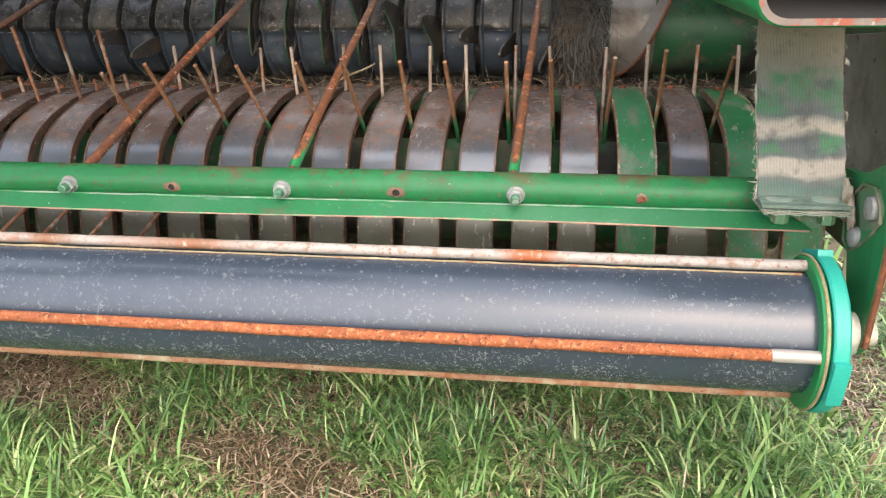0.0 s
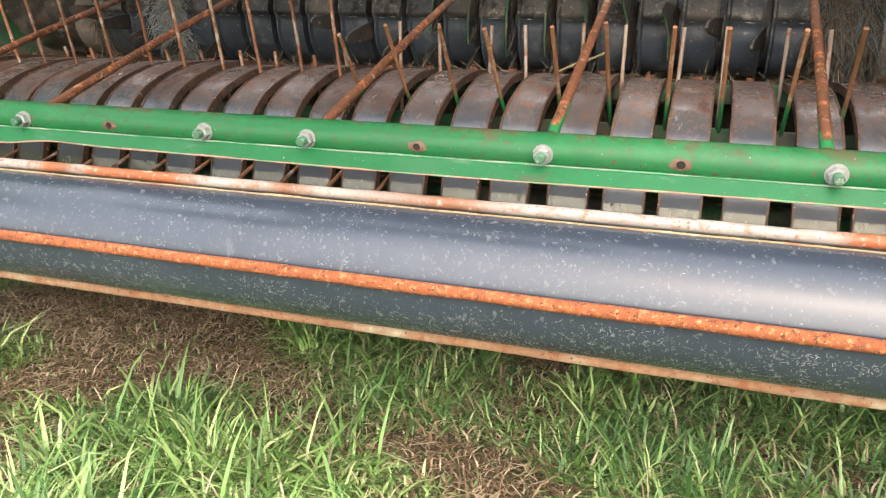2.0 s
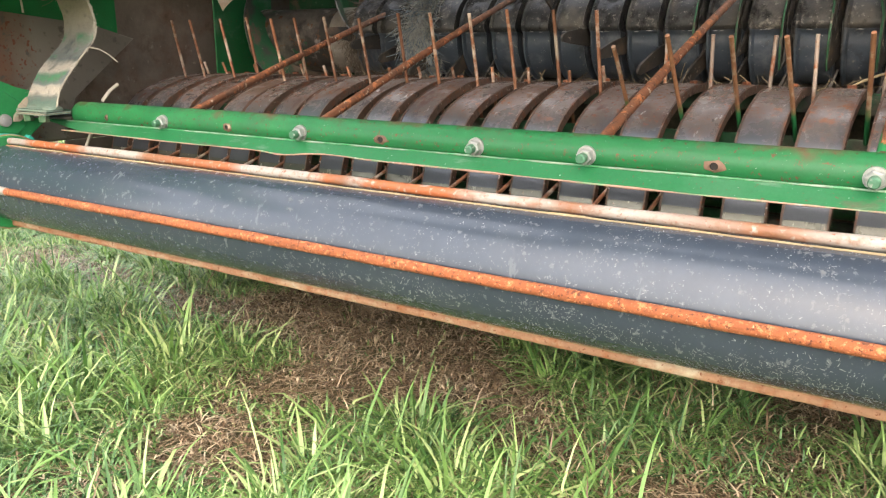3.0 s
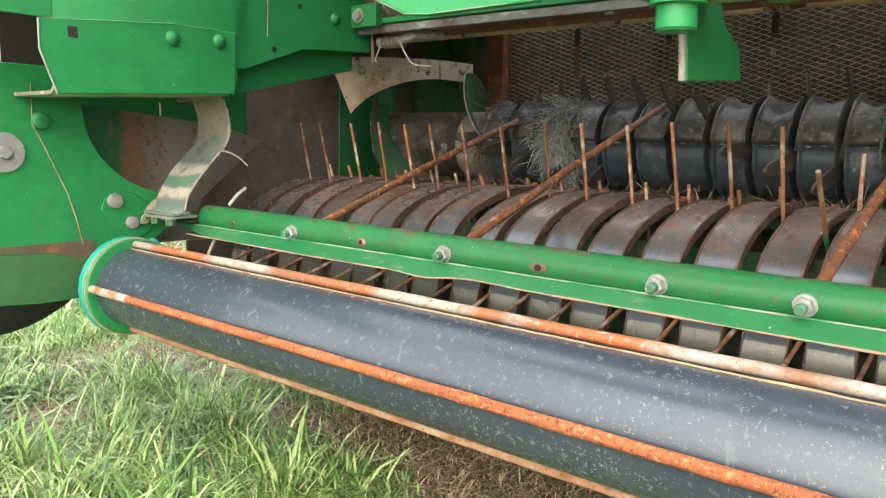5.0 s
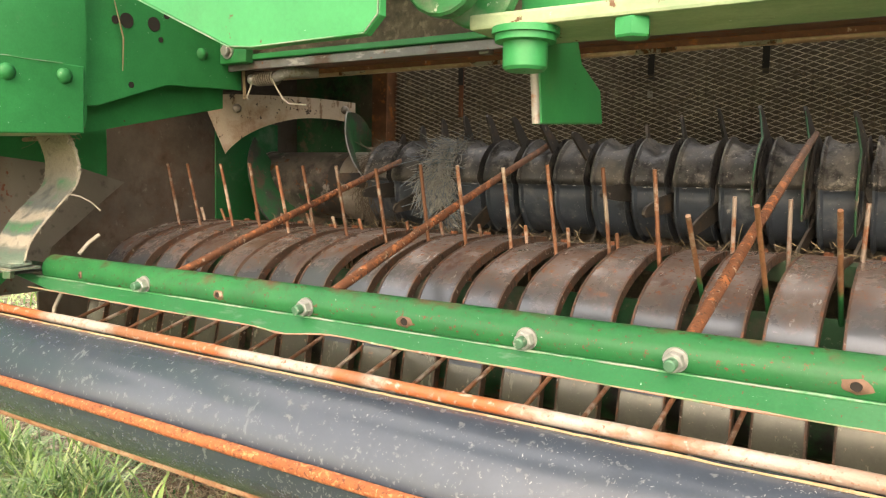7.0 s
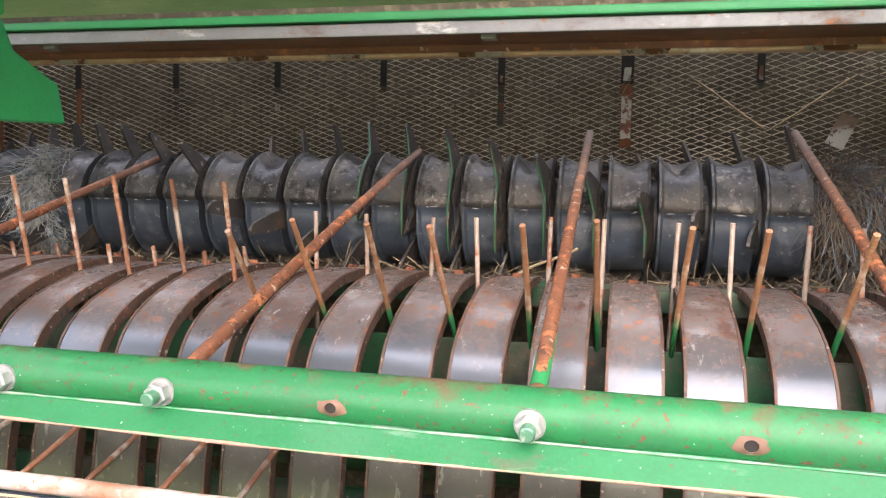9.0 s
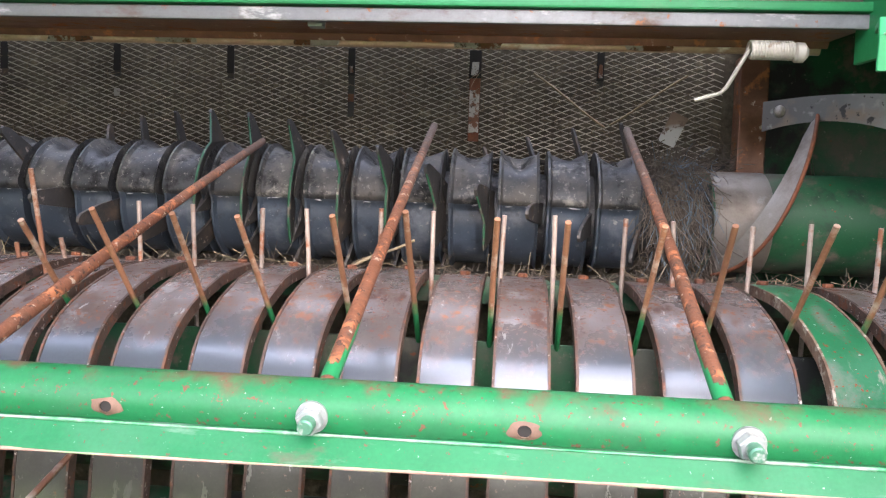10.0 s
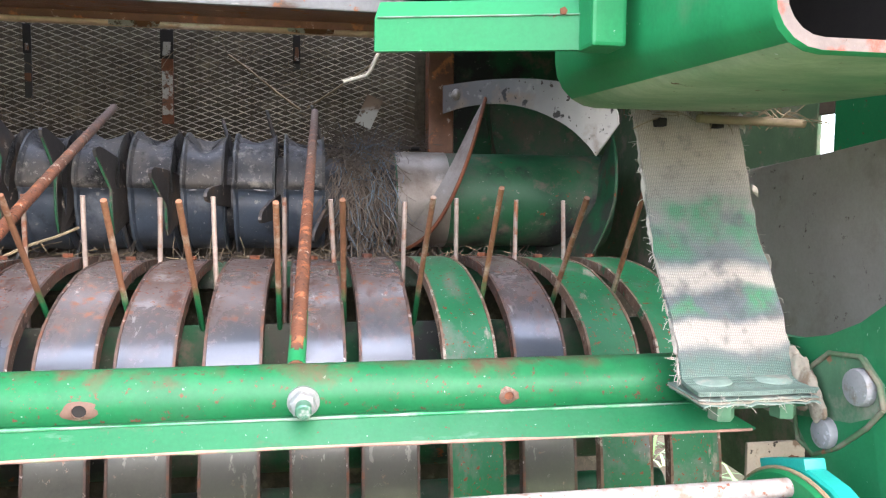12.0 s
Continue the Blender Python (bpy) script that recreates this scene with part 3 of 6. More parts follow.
def plate(bm, poly, axis, a, b, bevel=0.0):
    """A flat polygon of two coordinates, given thickness from a to b along an axis (0 x, 1 y, 2 z)."""
    def at(p, w):
        q = list(p)
        q.insert(axis, w)
        return q
    lo = [bm.verts.new(at(p, a)) for p in poly]
    hi = [bm.verts.new(at(p, b)) for p in poly]
    n = len(poly)
    fs = [bm.faces.new(lo), bm.faces.new(hi[::-1])]
    for i in range(n):
        fs.append(bm.faces.new((lo[i], lo[(i + 1) % n], hi[(i + 1) % n], hi[i])))
    if bevel:
        e = list({e for f in fs[:2] for e in f.edges})
        bmesh.ops.bevel(bm, geom=e, offset=bevel, segments=1, affect="EDGES")
    return bm


def ring_profile(bm, profile, centre, segs=40, axis=0, a0=0.0, a1=math.tau):
    """Turns (along, radius) pairs round an axis through centre."""
    full = abs(a1 - a0 - math.tau) < 1e-6
    rows = []
    for k in range(segs + (0 if full else 1)):
        a = a0 + (a1 - a0) * k / segs
        row = []
        for x, r in profile:
            p = [math.cos(a) * r, math.sin(a) * r]
            p.insert(axis, x)
            row.append(bm.verts.new(Vector(p) + Vector(centre)))
        rows.append(row)
    n = len(rows)
    for k in range(n if full else n - 1):
        p, q = rows[k], rows[(k + 1) % n]
        for i in range(len(profile) - 1):
            bm.faces.new((p[i], p[i + 1], q[i + 1], q[i]))
    return bm


def strip(bm, path, half, thick, axis_x=0.0):
    """A flat band that follows (y, z) points, 2 * half wide along x."""
    path = [Vector((0, y, z)) for y, z in path]
    rows = []
    for i, p in enumerate(path):
        d = (path[min(i + 1, len(path) - 1)] - path[max(i - 1, 0)]).normalized()
        nrm = Vector((0, -d.z, d.y))
        rows.append([bm.verts.new(p + Vector((axis_x + sx * half, 0, 0)) + nrm * o) for sx, o in ((-1, 0), (1, 0), (1, -thick), (-1, -thick))])
    for a, b in zip(rows, rows[1:]):
        for k in range(4):
            bm.faces.new((a[k], a[(k + 1) % 4], b[(k + 1) % 4], b[k]))
    bm.faces.new(rows[0][::-1])
    bm.faces.new(rows[-1])
    return bm


def hexnut(bm, at, along, r, h):
    a = Vector(at)
    d = Vector(along).normalized()
    return tube(bm, [a, a + d * h * 0.12, a + d * h * 0.88, a + d * h], r, 6, radii=[r * 0.93, r, r, r * 0.9])


# ---------------------------------------------------------------- ground
def ground_z(x, y):
    if abs(x) < 4 and abs(y) < 3:
        return 0.012 * noise.noise((x * 2.2, y * 2.2, 0)) + 0.006 * noise.noise((x * 9, y * 9, 3))
    return 0.0


def build_ground():
    bm = bmesh.new()
    n = 90
    xs = [-300, -60, -15, -5] + [-3 + 5.4 * i / n for i in range(n + 1)] + [5, 15, 60, 300]
    ys = [-300, -60, -15, -4] + [-1.4 + 3.4 * i / 60 for i in range(61)] + [4, 15, 60, 300]
    grid = [[bm.verts.new((x, y, ground_z(x, y))) for y in ys] for x in xs]
    for i in range(len(xs) - 1):
        for j in range(len(ys) - 1):
            bm.faces.new((grid[i][j], grid[i + 1][j], grid[i + 1][j + 1], grid[i][j + 1]))
    g = part("ground", bm, M_SOIL, smooth=True)
    tagged(g, "brown lawn soil with thin dry thatch between grass", "ground", kind="structure")


def bare(x, y):
    """How bare the lawn is, 0 to 1: worn soil under the machine, and patches in front of it."""
    v = noise.noise((x * 2.1 + 4.0, y * 2.6, 1.7)) * 0.7 + 0.55 * noise.noise((x * 5.3, y * 5.9, 7.0)) - 0.10
    for cx, cy, rx, ry, k in ((-0.42, 0.22, 0.33, 0.22, 0.8), (-0.75, 0.27, 0.5, 0.2, 0.45), (-0.15, 0.23, 0.12, 0.09, 0.6), (0.17, 0.055, 0.17, 0.06, 0.6), (0.30, 0.02, 0.10, 0.05, 0.6), (0.26, -0.08, 0.12, 0.06, 0.4), (0.64, 0.157, 0.12, 0.08, 0.6),
                              (-0.42, -0.14, 0.13, 0.08, 0.75), (0.36, -0.025, 0.10, 0.055, 0.7), (-1.22, -0.09, 0.14, 0.10, 0.6), (-0.36, 0.10, 0.12, 0.06, 0.5), (-1.05, -0.12, 0.2, 0.12, 0.5), (-0.54, 0.05, 0.06, 0.05, 0.5),
                              (-0.75, 0.02, 0.14, 0.08, -0.6), (-0.52, 0.10, 0.07, 0.06, -1.0), (-0.21, 0.05, 0.10, 0.08, -0.7), (0.03, 0.32, 0.12, 0.10, -0.6), (-0.67, -0.22, 0.14, 0.10, -0.5), (-0.1, 0.12, 0.14, 0.10, -0.3)):
        v += (0.95 * k if k > 0 else k) * math.exp(-((x - cx) / rx) ** 2 - ((y - cy) / ry) ** 2)
    return min(1, max(0, (v - 0.09) * 2.2))


def blades(name, spots, mat, label, length, width, droop):
    """All the grass blades of a stretch as one mesh: a tapered, bending ribbon on each spot."""
    rng = np.random.default_rng(len(spots))
    n = len(spots)
    base = np.array([(s[0], s[1], 0.0) for s in spots])
    scale = np.array([s[2] for s in spots])
    az = np.array([s[3] if len(s) > 3 else rng.uniform(0, math.tau) for s in spots])
    lean = np.abs(rng.normal(0.85, 0.6, n)) + droop
    ln = length * scale * rng.uniform(0.55, 1.3, n)
    wd = width * rng.uniform(0.6, 1.35, n)
    side = np.stack([-np.sin(az), np.cos(az), np.zeros(n)], 1)
    fwd = np.stack([np.cos(az), np.sin(az), np.zeros(n)], 1)
    ts, ws = [0.0, 0.35, 0.7, 1.0], [0.8, 1.0, 0.65, 0.0]
    verts = np.zeros((n, 7, 3))
    k = 0
    pos = base.copy()
    pos[:, 2] = -0.008
    rough = rng.uniform(0, 1, n)
    height = np.array([ground_z(s[0], s[1]) for s in spots])
    ang = lean * 0.4
    for i, (t, w) in enumerate(zip(ts, ws)):
        if i:
            step = (ts[i] - ts[i - 1]) * ln
            ang = ang + lean * (0.30 + 0.35 * i) * 0.6
            pos = pos + fwd * (np.sin(ang) * step)[:, None]
            pos[:, 2] += np.cos(np.minimum(ang, 2.0)) * step
            pos[:, 2] = np.maximum(pos[:, 2], 0.003 + 0.005 * rough)
        if w > 0:
            verts[:, k] = pos - side * (wd * w / 2)[:, None]
            verts[:, k + 1] = pos + side * (wd * w / 2)[:, None]
            k += 2
        else:
            verts[:, k] = pos
    verts[:, :, 2] += height[:, None]
    idx = np.arange(n)[:, None] * 7
    quads = np.concatenate([idx + np.array([[0, 1, 3, 2]]), idx + np.array([[2, 3, 5, 4]])])
    tris = idx + np.array([[4, 5, 6]])
    me = bpy.data.meshes.new(name)
    me.vertices.add(n * 7)
    me.vertices.foreach_set("co", verts.reshape(-1))
    loops = np.concatenate([quads.reshape(-1), tris.reshape(-1)])
    me.loops.add(len(loops))
    me.loops.foreach_set("vertex_index", loops.astype(np.int32))
    starts = np.concatenate([np.arange(len(quads)) * 4, len(quads) * 4 + np.arange(len(tris)) * 3])
    me.polygons.add(len(starts))
    me.polygons.foreach_set("loop_start", starts.astype(np.int32))
    me.update(calc_edges=True)
    me.validate()
    me.materials.append(mat)
    me.shade_smooth()
    return tagged(new(name, me), label, "grass", kind="stuff")


def build_lawn():
    rnd = random.Random(5)
    live, deep, dead, upright, broad = [], [], [], [], []
    def grow(x, y, *rest):
        shade = noise.noise((x * 3.1, y * 3.7, 23)) + 0.4 * noise.noise((x * 11, y * 11, 5))
        (deep if shade + rnd.uniform(-0.25, 0.25) > 0.08 else live).append((x, y, *rest))
    for i in range(185000):
        x, y = rnd.uniform(-2.3, 1.6), rnd.uniform(-0.42, 0.62)
        b = bare(x, y)
        if rnd.random() > b * 0.98:
            tuft = 0.70 + 0.65 * noise.noise((x * 6.0, y * 6.0, 11))
            grow(x, y, max(0.3, tuft) * (1 - 0.45 * b))
        elif rnd.random() < 0.5:
            dead.append((x, y, rnd.uniform(0.4, 1.0)))
        if rnd.random() < 0.27:
            dead.append((x, y, rnd.uniform(0.5, 1.1)))
        if rnd.random() < (0.10 if x > -0.1 else 0.06) and b < 0.5:
            upright.append((x, y, rnd.uniform(0.6, 1.2)))
    far = []
    for i in range(110000):
        x, y = rnd.uniform(-5.5, 5.0), rnd.uniform(-4.0, 4.5)
        ragged = 0.12 * noise.noise((x * 3.0, y * 3.0, 19))
        if not (-2.25 + ragged < x < 1.55 + ragged and -0.40 + ragged < y < 0.60 + ragged) and rnd.random() > 0.5 * bare(x * 0.5, y * 0.5):
            far.append((x, y, rnd.uniform(0.8, 1.4)))
    # clumps of taller blades that arch outward
    for i in range(1700):
        cx, cy = rnd.uniform(-2.2, 1.5), rnd.uniform(-0.6, 0.5)
        if bare(cx, cy) < 0.35:
            size = rnd.uniform(0.75, 1.25) * (1.3 if cx < 0.15 else 0.95)
            lush = noise.noise((cx * 2.3, cy * 2.9, 41)) > 0.0
            for k in range(44 if lush else 22):
                az = rnd.uniform(0, math.tau)
                d = abs(rnd.gauss(0, 0.020)) * size
                spot = (cx + d * math.cos(az), cy + d * math.sin(az), size * rnd.uniform(0.7, 1.3), az + rnd.gauss(0, 0.5))
                if k % 5 < 3:
                    grow(*spot)
                else:
                    broad.append(spot)
    blades("far_grass", far, M_GRASS, "ragged green lawn grass round the machine", 0.075, 0.0075, 0.34)
    blades("lawn_grass", live, M_GRASS, "patchy green lawn grass with bent blades", 0.060, 0.0029, 0.34)
    blades("deep_grass", deep, M_GRASS_DEEP, "deeper green lawn grass in clumps", 0.060, 0.0029, 0.34)
    blades("broad_grass", broad, M_GRASS, "broad bent green blades of grass tufts", 0.076, 0.0044, 0.32)
    blades("straw_blades", upright, M_DEAD, "dry straw coloured blades among the green lawn", 0.062, 0.0024, 0.3)
    blades("dry_grass", dead, M_DEAD, "dead tan grass blades lying on the soil", 0.075, 0.0019, 0.95)


# ---------------------------------------------------------------- compressor roller
ROLL_Y, ROLL_Z, ROLL_R = -0.092, 0.286, 0.057
ROD_R = 0.063


def build_roller():
    t = thing("compressor_roller", (0, ROLL_Y, ROLL_Z), "dark grey roller pipe with rusty rods between green end discs", "roller")
    bm = bmesh.new()
    tube(bm, [(-0.836 + 1.673 * k / 12, ROLL_Y, ROLL_Z) for k in range(13)], ROLL_R, 64)
    part("pipe", bm, M_PIPE, t, "scratched dark grey pipe", 40)
    rnd = random.Random(3)
    for k, deg in enumerate((4.3, 94.3, -85.7, 184.3)):
        a = radians(deg)
        y, z = ROLL_Y - ROD_R * math.cos(a), ROLL_Z + ROD_R * math.sin(a)
        bm = bmesh.new()
        tube(bm, [(-0.841 + 1.682 * i / 60, y + rnd.uniform(-1, 1) * 0.0002, z + rnd.uniform(-1, 1) * 0.0002) for i in range(61)], 0.0055, 12, radii=[0.0055 + rnd.uniform(-1, 1) * 0.0003 for i in range(61)])
        rod = part("rod", bm, (M_RUST, M_ROD, M_RUST_PALE, M_RUST)[k], t, "rusty rod rubbed pale in places" if k == 1 else "rusty orange rod", 50)
        for a0, a1 in ([(-0.8395, -0.735), (0.795, 0.8395)] if k == 0 else []):
            bm = bmesh.new()
            tube(bm, [(a0, y, z), (a0 + 0.004, y, z), (a1 - 0.004, y, z), (a1, y, z)], 0.006, 12, radii=[0.0053, 0.006, 0.006, 0.0053])
            part("bare_patch", bm, M_BARE, rod, "pale bare steel patch", 50)
        # crust of dry dust along the foot of the rod
        if k in (1, 2):
            b = radians(deg + (-7.5 if k == 1 else 6.5))
            bm = bmesh.new()
            n = 160
            pts = [(-0.833 + 1.664 * i / n, ROLL_Y - (ROLL_R + 0.0002) * math.cos(b + rnd.uniform(-1, 1) * 0.012), ROLL_Z + (ROLL_R + 0.0002) * math.sin(b + rnd.uniform(-1, 1) * 0.012)) for i in range(n + 1)]
            tube(bm, pts, 0.0014, 6, radii=[max(0.0004, 0.0012 + 0.0008 * noise.noise((i * 0.21, k, 0))) * (1.6 if k == 2 else 1.0) for i in range(n + 1)])
            part("dust_crust", bm, M_CRUST, t, "thin yellowish crust of dry dust", 60)
    # short pale scratches, densest on the lower front
    def scratches(lo, hi, count, long, seed):
        rnd = random.Random(seed)
        verts, faces = [], []
        for i in range(count):
            x, q = rnd.uniform(-0.82, 0.82), lo + (hi - lo) * rnd.random() ** 1.4
            thin = 0.75 * min(1.0, max(0.0, (0.15 - x) / 0.5))
            if noise.noise((x * 16, q * 2.2, seed)) + 0.5 * noise.noise((x * 60, q * 6, seed)) < rnd.uniform(-0.5, 0.5) or rnd.random() < thin:
                continue
            ln, wd, turn = (0.15 + 1.2 * rnd.random() ** 2.5) * long, rnd.uniform(0.00009, 0.00028), rnd.gauss(math.pi / 2, 0.5) if rnd.random() < 0.6 else rnd.gauss(0, 0.4)
            dx, dq = math.cos(turn) * ln, math.sin(turn) * ln / ROLL_R
            px, pq = -math.sin(turn) * wd, math.cos(turn) * wd / ROLL_R
            base = len(verts)
            for sx, sq in ((-dx - px, -dq - pq), (dx - px, dq - pq), (dx + px, dq + pq), (-dx + px, -dq + pq)):
                ang = q + sq
                verts.append((x + sx, ROLL_Y - (ROLL_R + 0.00025) * math.cos(ang), ROLL_Z + (ROLL_R + 0.00025) * math.sin(ang)))
            faces.append((base, base + 1, base + 2, base + 3))
        me = bpy.data.meshes.new("scuff_marking")
        me.from_pydata(verts, [], faces)
        me.materials.append(M_SCRATCH)
        tagged(place(new("scuff_marking", me), t), "fine pale scratches in the pipe paint", kind="stuff")
    scratches(radians(-78), radians(-8), 26000, 0.0015, 4)
    scratches(radians(12), radians(84), 7000, 0.0010, 5)
    for s in (-1, 1):
        e = 0.0385 * s
        x0, x1 = s * 0.797 + e, s * 0.804 + e
        bm = bmesh.new()
        ring_profile(bm, [(x0, 0.02), (x0, 0.069), (s * 0.800 + e, 0.0715), (x1 - s * 0.002, 0.0715), (x1, 0.069), (x1, 0.02), (x0, 0.02)], (0, ROLL_Y, ROLL_Z), 56)
        part("end_disc", bm, M_GREEN, t, "green disc with a rusty lip", 40)
        bm = bmesh.new()
        tube(bm, [(s * 0.8005 + e, ROLL_Y + 0.0715 * math.cos(math.tau * k / 64), ROLL_Z + 0.0715 * math.sin(math.tau * k / 64)) for k in range(65)], 0.0014, 6)
        part("disc_lip", bm, M_CRUST, t, "tan rusty lip of the disc", 50)
        bm = bmesh.new()
        ring_profile(bm, [(s * 0.8045 + e, 0.064), (s * 0.8045 + e, 0.0725), (s * 0.806 + e, 0.0738), (s * 0.8165 + e, 0.0738), (s * 0.8185 + e, 0.072), (s * 0.8185 + e, 0.055), (s * 0.8045 + e, 0.064)], (0, ROLL_Y, ROLL_Z), 24)
        for a in (1.25, 3.35, 5.4) if s > 0 else (0.75,):
            w = Matrix.Translation((0, ROLL_Y, ROLL_Z)) @ Matrix.Rotation(a, 4, "X") @ Matrix.Translation((s * 0.8115 + e, 0.0733, 0))
            box(bm, (-0.0068, -0.004, -0.022), (0.0068, 0.003, 0.022), 0.0012, w)
        part("rim", bm, M_TEAL, t, "teal painted rim with raised pads", 40)
        bm = bmesh.new()
        reach = s * 0.882 + e if s < 0 else 0.8835
        tube(bm, [(x1, ROLL_Y, ROLL_Z), (reach, ROLL_Y, ROLL_Z)], 0.020, 24)
        tube(bm, [(reach, ROLL_Y, ROLL_Z), (reach + s * 0.018, ROLL_Y, ROLL_Z)], 0.011, 16)
        part("axle", bm, M_CREAM, t, "dusty pale stub axle", 40)


# ---------------------------------------------------------------- wind guard: tube, lip, bolts and long rods
TUBE_Y, TUBE_Z, TUBE_R = 0.020, 0.384, 0.019
BOLT_X = [0.568, 0.313, 0.061, -0.066, -0.320, -0.585]
HOLE_X = [0.697, 0.440, 0.184, -0.195, -0.454, -0.720]


def build_wind_guard():
    t = thing("wind_guard", (0, TUBE_Y, TUBE_Z), "green steel tube with a bent lip, bolts and long rusty rods", "wind guard")
    bm = bmesh.new()
    n = 64
    ring_profile(bm, [(-0.81, TUBE_R - 0.003)] + [(-0.81 + 1.645 * k / n, TUBE_R) for k in range(n + 1)] + [(0.835, TUBE_R - 0.003)], (0, TUBE_Y, TUBE_Z), 32)
    part("tube", bm, M_TUBE, t, "green tube with rust spots", 40)
    bm = bmesh.new()
    rows = []
    for k in range(121):
        x = -0.875 + 1.712 * k / 120
        w = 0.006 * math.exp(-((x + 0.335) / 0.03) ** 2) - 0.004 * math.exp(-((x + 0.27) / 0.05) ** 2) + 0.0015 * math.sin(x * 9)
        end = min(1.0, 0.15 + 0.11 * k)
        reach = 0.024 * max(0.0, (k - 112) / 8)
        prof = [(0.026, 0.3640), (0.007, 0.3700), (0.002, 0.3710), (0.002 - 0.0145 * end - w, 0.371 - 0.0125 * end - w * 0.4), (0.0005 - 0.0145 * end - w, 0.3725 - 0.0125 * end - w * 0.4), (0.000, 0.3742), (0.006, 0.3745), (0.026, 0.367)]
        rows.append([bm.verts.new((x + (reach if i in (3, 4) else 0), y, z)) for i, (y, z) in enumerate(prof)])
    for a, b in zip(rows, rows[1:]):
        for i in range(8):
            bm.faces.new((a[i], a[(i + 1) % 8], b[(i + 1) % 8], b[i]))
    bm.faces.new(rows[0])
    bm.faces.new(rows[-1][::-1])
    part("lip", bm, M_LIP, t, "green bent lip, dented near one end", 35)
    for y, z, r, x1, mt, lb in ((-0.0008, 0.3738, 0.0009, 0.83, M_WORN, "pale worn crease"), (-0.0136, 0.3592, 0.0009, 0.858, M_LIP_EDGE, "rusty lower edge")):
        bm = bmesh.new()
        pts = []
        for k in range(121):
            x = -0.82 + (x1 + 0.82) * k / 120
            w = (0.006 * math.exp(-((x + 0.335) / 0.03) ** 2) - 0.004 * math.exp(-((x + 0.27) / 0.05) ** 2) + 0.0015 * math.sin(x * 9)) if y < -0.01 else 0
            pts.append((x, y - w, z - w * 0.4))
        tube(bm, pts, r, 6, radii=[r * (1.15 + 0.9 * noise.noise((k * 0.23, y * 90, 3.0)) + 0.5 * noise.noise((k * 0.9, y * 70, 8.0))) for k in range(121)])
        part("worn_edge", bm, mt, t, lb, 60)
    for x in BOLT_X:
        bm = bmesh.new()
        f = TUBE_Y - TUBE_R
        d = Vector((0, -1, -0.12)).normalized()
        o = Vector((x, f + 0.0015, TUBE_Z))
        tube(bm, [o, o + d * 0.0025], 0.0099, 24)
        w = part("washer", bm, M_ZINC, t, "zinc washer", 40)
        bm = bmesh.new()
        hexnut(bm, o + d * 0.0025, d, 0.0083, 0.008)
        nut = part("nut", bm, M_ZINC, t, "zinc hexagon nut", 35)
        bm = bmesh.new()
        tube(bm, [o + d * 0.0105, o + d * 0.018, o + d * 0.019], 0.005, 12, radii=[0.005, 0.005, 0.004])
        part("stud", bm, M_STUD, nut, "green tipped stud", 40)
    for i, x in enumerate(HOLE_X):
        bm = bmesh.new()
        c = Vector((x, TUBE_Y - TUBE_R - 0.0004, TUBE_Z - 0.001))
        wide = (0.0065, 0.0100, 0.0100, 0.0095, 0.0085, 0.0040)[i]
        dark = (0.0030, 0.0042, 0.0040, 0.0042, 0.0036, 0.0026)[i]
        wob = [1 + 0.30 * noise.noise((i * 3.1, 2.0 * math.cos(math.tau * k / 20), 2.0 * math.sin(math.tau * k / 20))) for k in range(20)]
        ring = [bm.verts.new(c + Vector((wide * wob[k] * math.cos(a), 0.00015 + 22.8 * (0.0058 * wob[k] * math.sin(a)) ** 2, 0.0056 * wob[k] * math.sin(a)))) for k, a in [(k, math.tau * k / 20) for k in range(20)]]
        inner = [bm.verts.new(c + Vector((dark * math.cos(a), -0.0008, 0.9 * dark * math.sin(a)))) for a in [math.tau * k / 20 for k in range(20)]]
        deep = [bm.verts.new(c + Vector((0.97 * dark * math.cos(a), 0.0012, 0.87 * dark * math.sin(a)))) for a in [math.tau * k / 20 for k in range(20)]]
        for k in range(20):
            j = (k + 1) % 20
            bm.faces.new((ring[k], ring[j], inner[j], inner[k]))
            bm.faces.new((inner[k], inner[j], deep[j], deep[k]))
        part("hole_lip", bm, M_HOLE, t, "rusty lip of an empty bolt hole", 50)
        bm = bmesh.new()
        bm.faces.new([bm.verts.new(c + Vector((0.98 * dark * math.cos(a), 0.0004, 0.88 * dark * math.sin(a)))) for a in [math.tau * k / 20 for k in range(20)]])
        part("hole", bm, M_SHADE_AND_MARKS if i else M_RUST_DARK, t, "dark empty bolt hole" if i else "bolt hole plugged with rust")
    for base, tip in (((-0.558, 0.404), (-0.619, 0.564)), ((-0.312, 0.403), (-0.33, 0.586)), ((0.062, 0.401), (0.0745, 0.594)), ((0.314, 0.403), (0.318, 0.622)), ((0.563, 0.403), (0.581, 0.623))):
        p, q = Vector((base[0], 0.03, base[1] - 0.008)), Vector((tip[0], 0.62, tip[1]))
        bm = bmesh.new()
        pts = [p.lerp(q, k / 14) + Vector((0, 0, 0.012 * math.sin(math.pi * k / 14))) * 0.3 for k in range(15)]
        tube(bm, pts, 0.0056, 12, radii=[0.0058 - 0.0007 * k / 14 + 0.0002 * noise.noise((k * 1.7, base[0] * 9, 0)) for k in range(15)])
        rod = part("guard_rod", bm, M_RUST_ROD, t, "long rusty steel rod", 50)
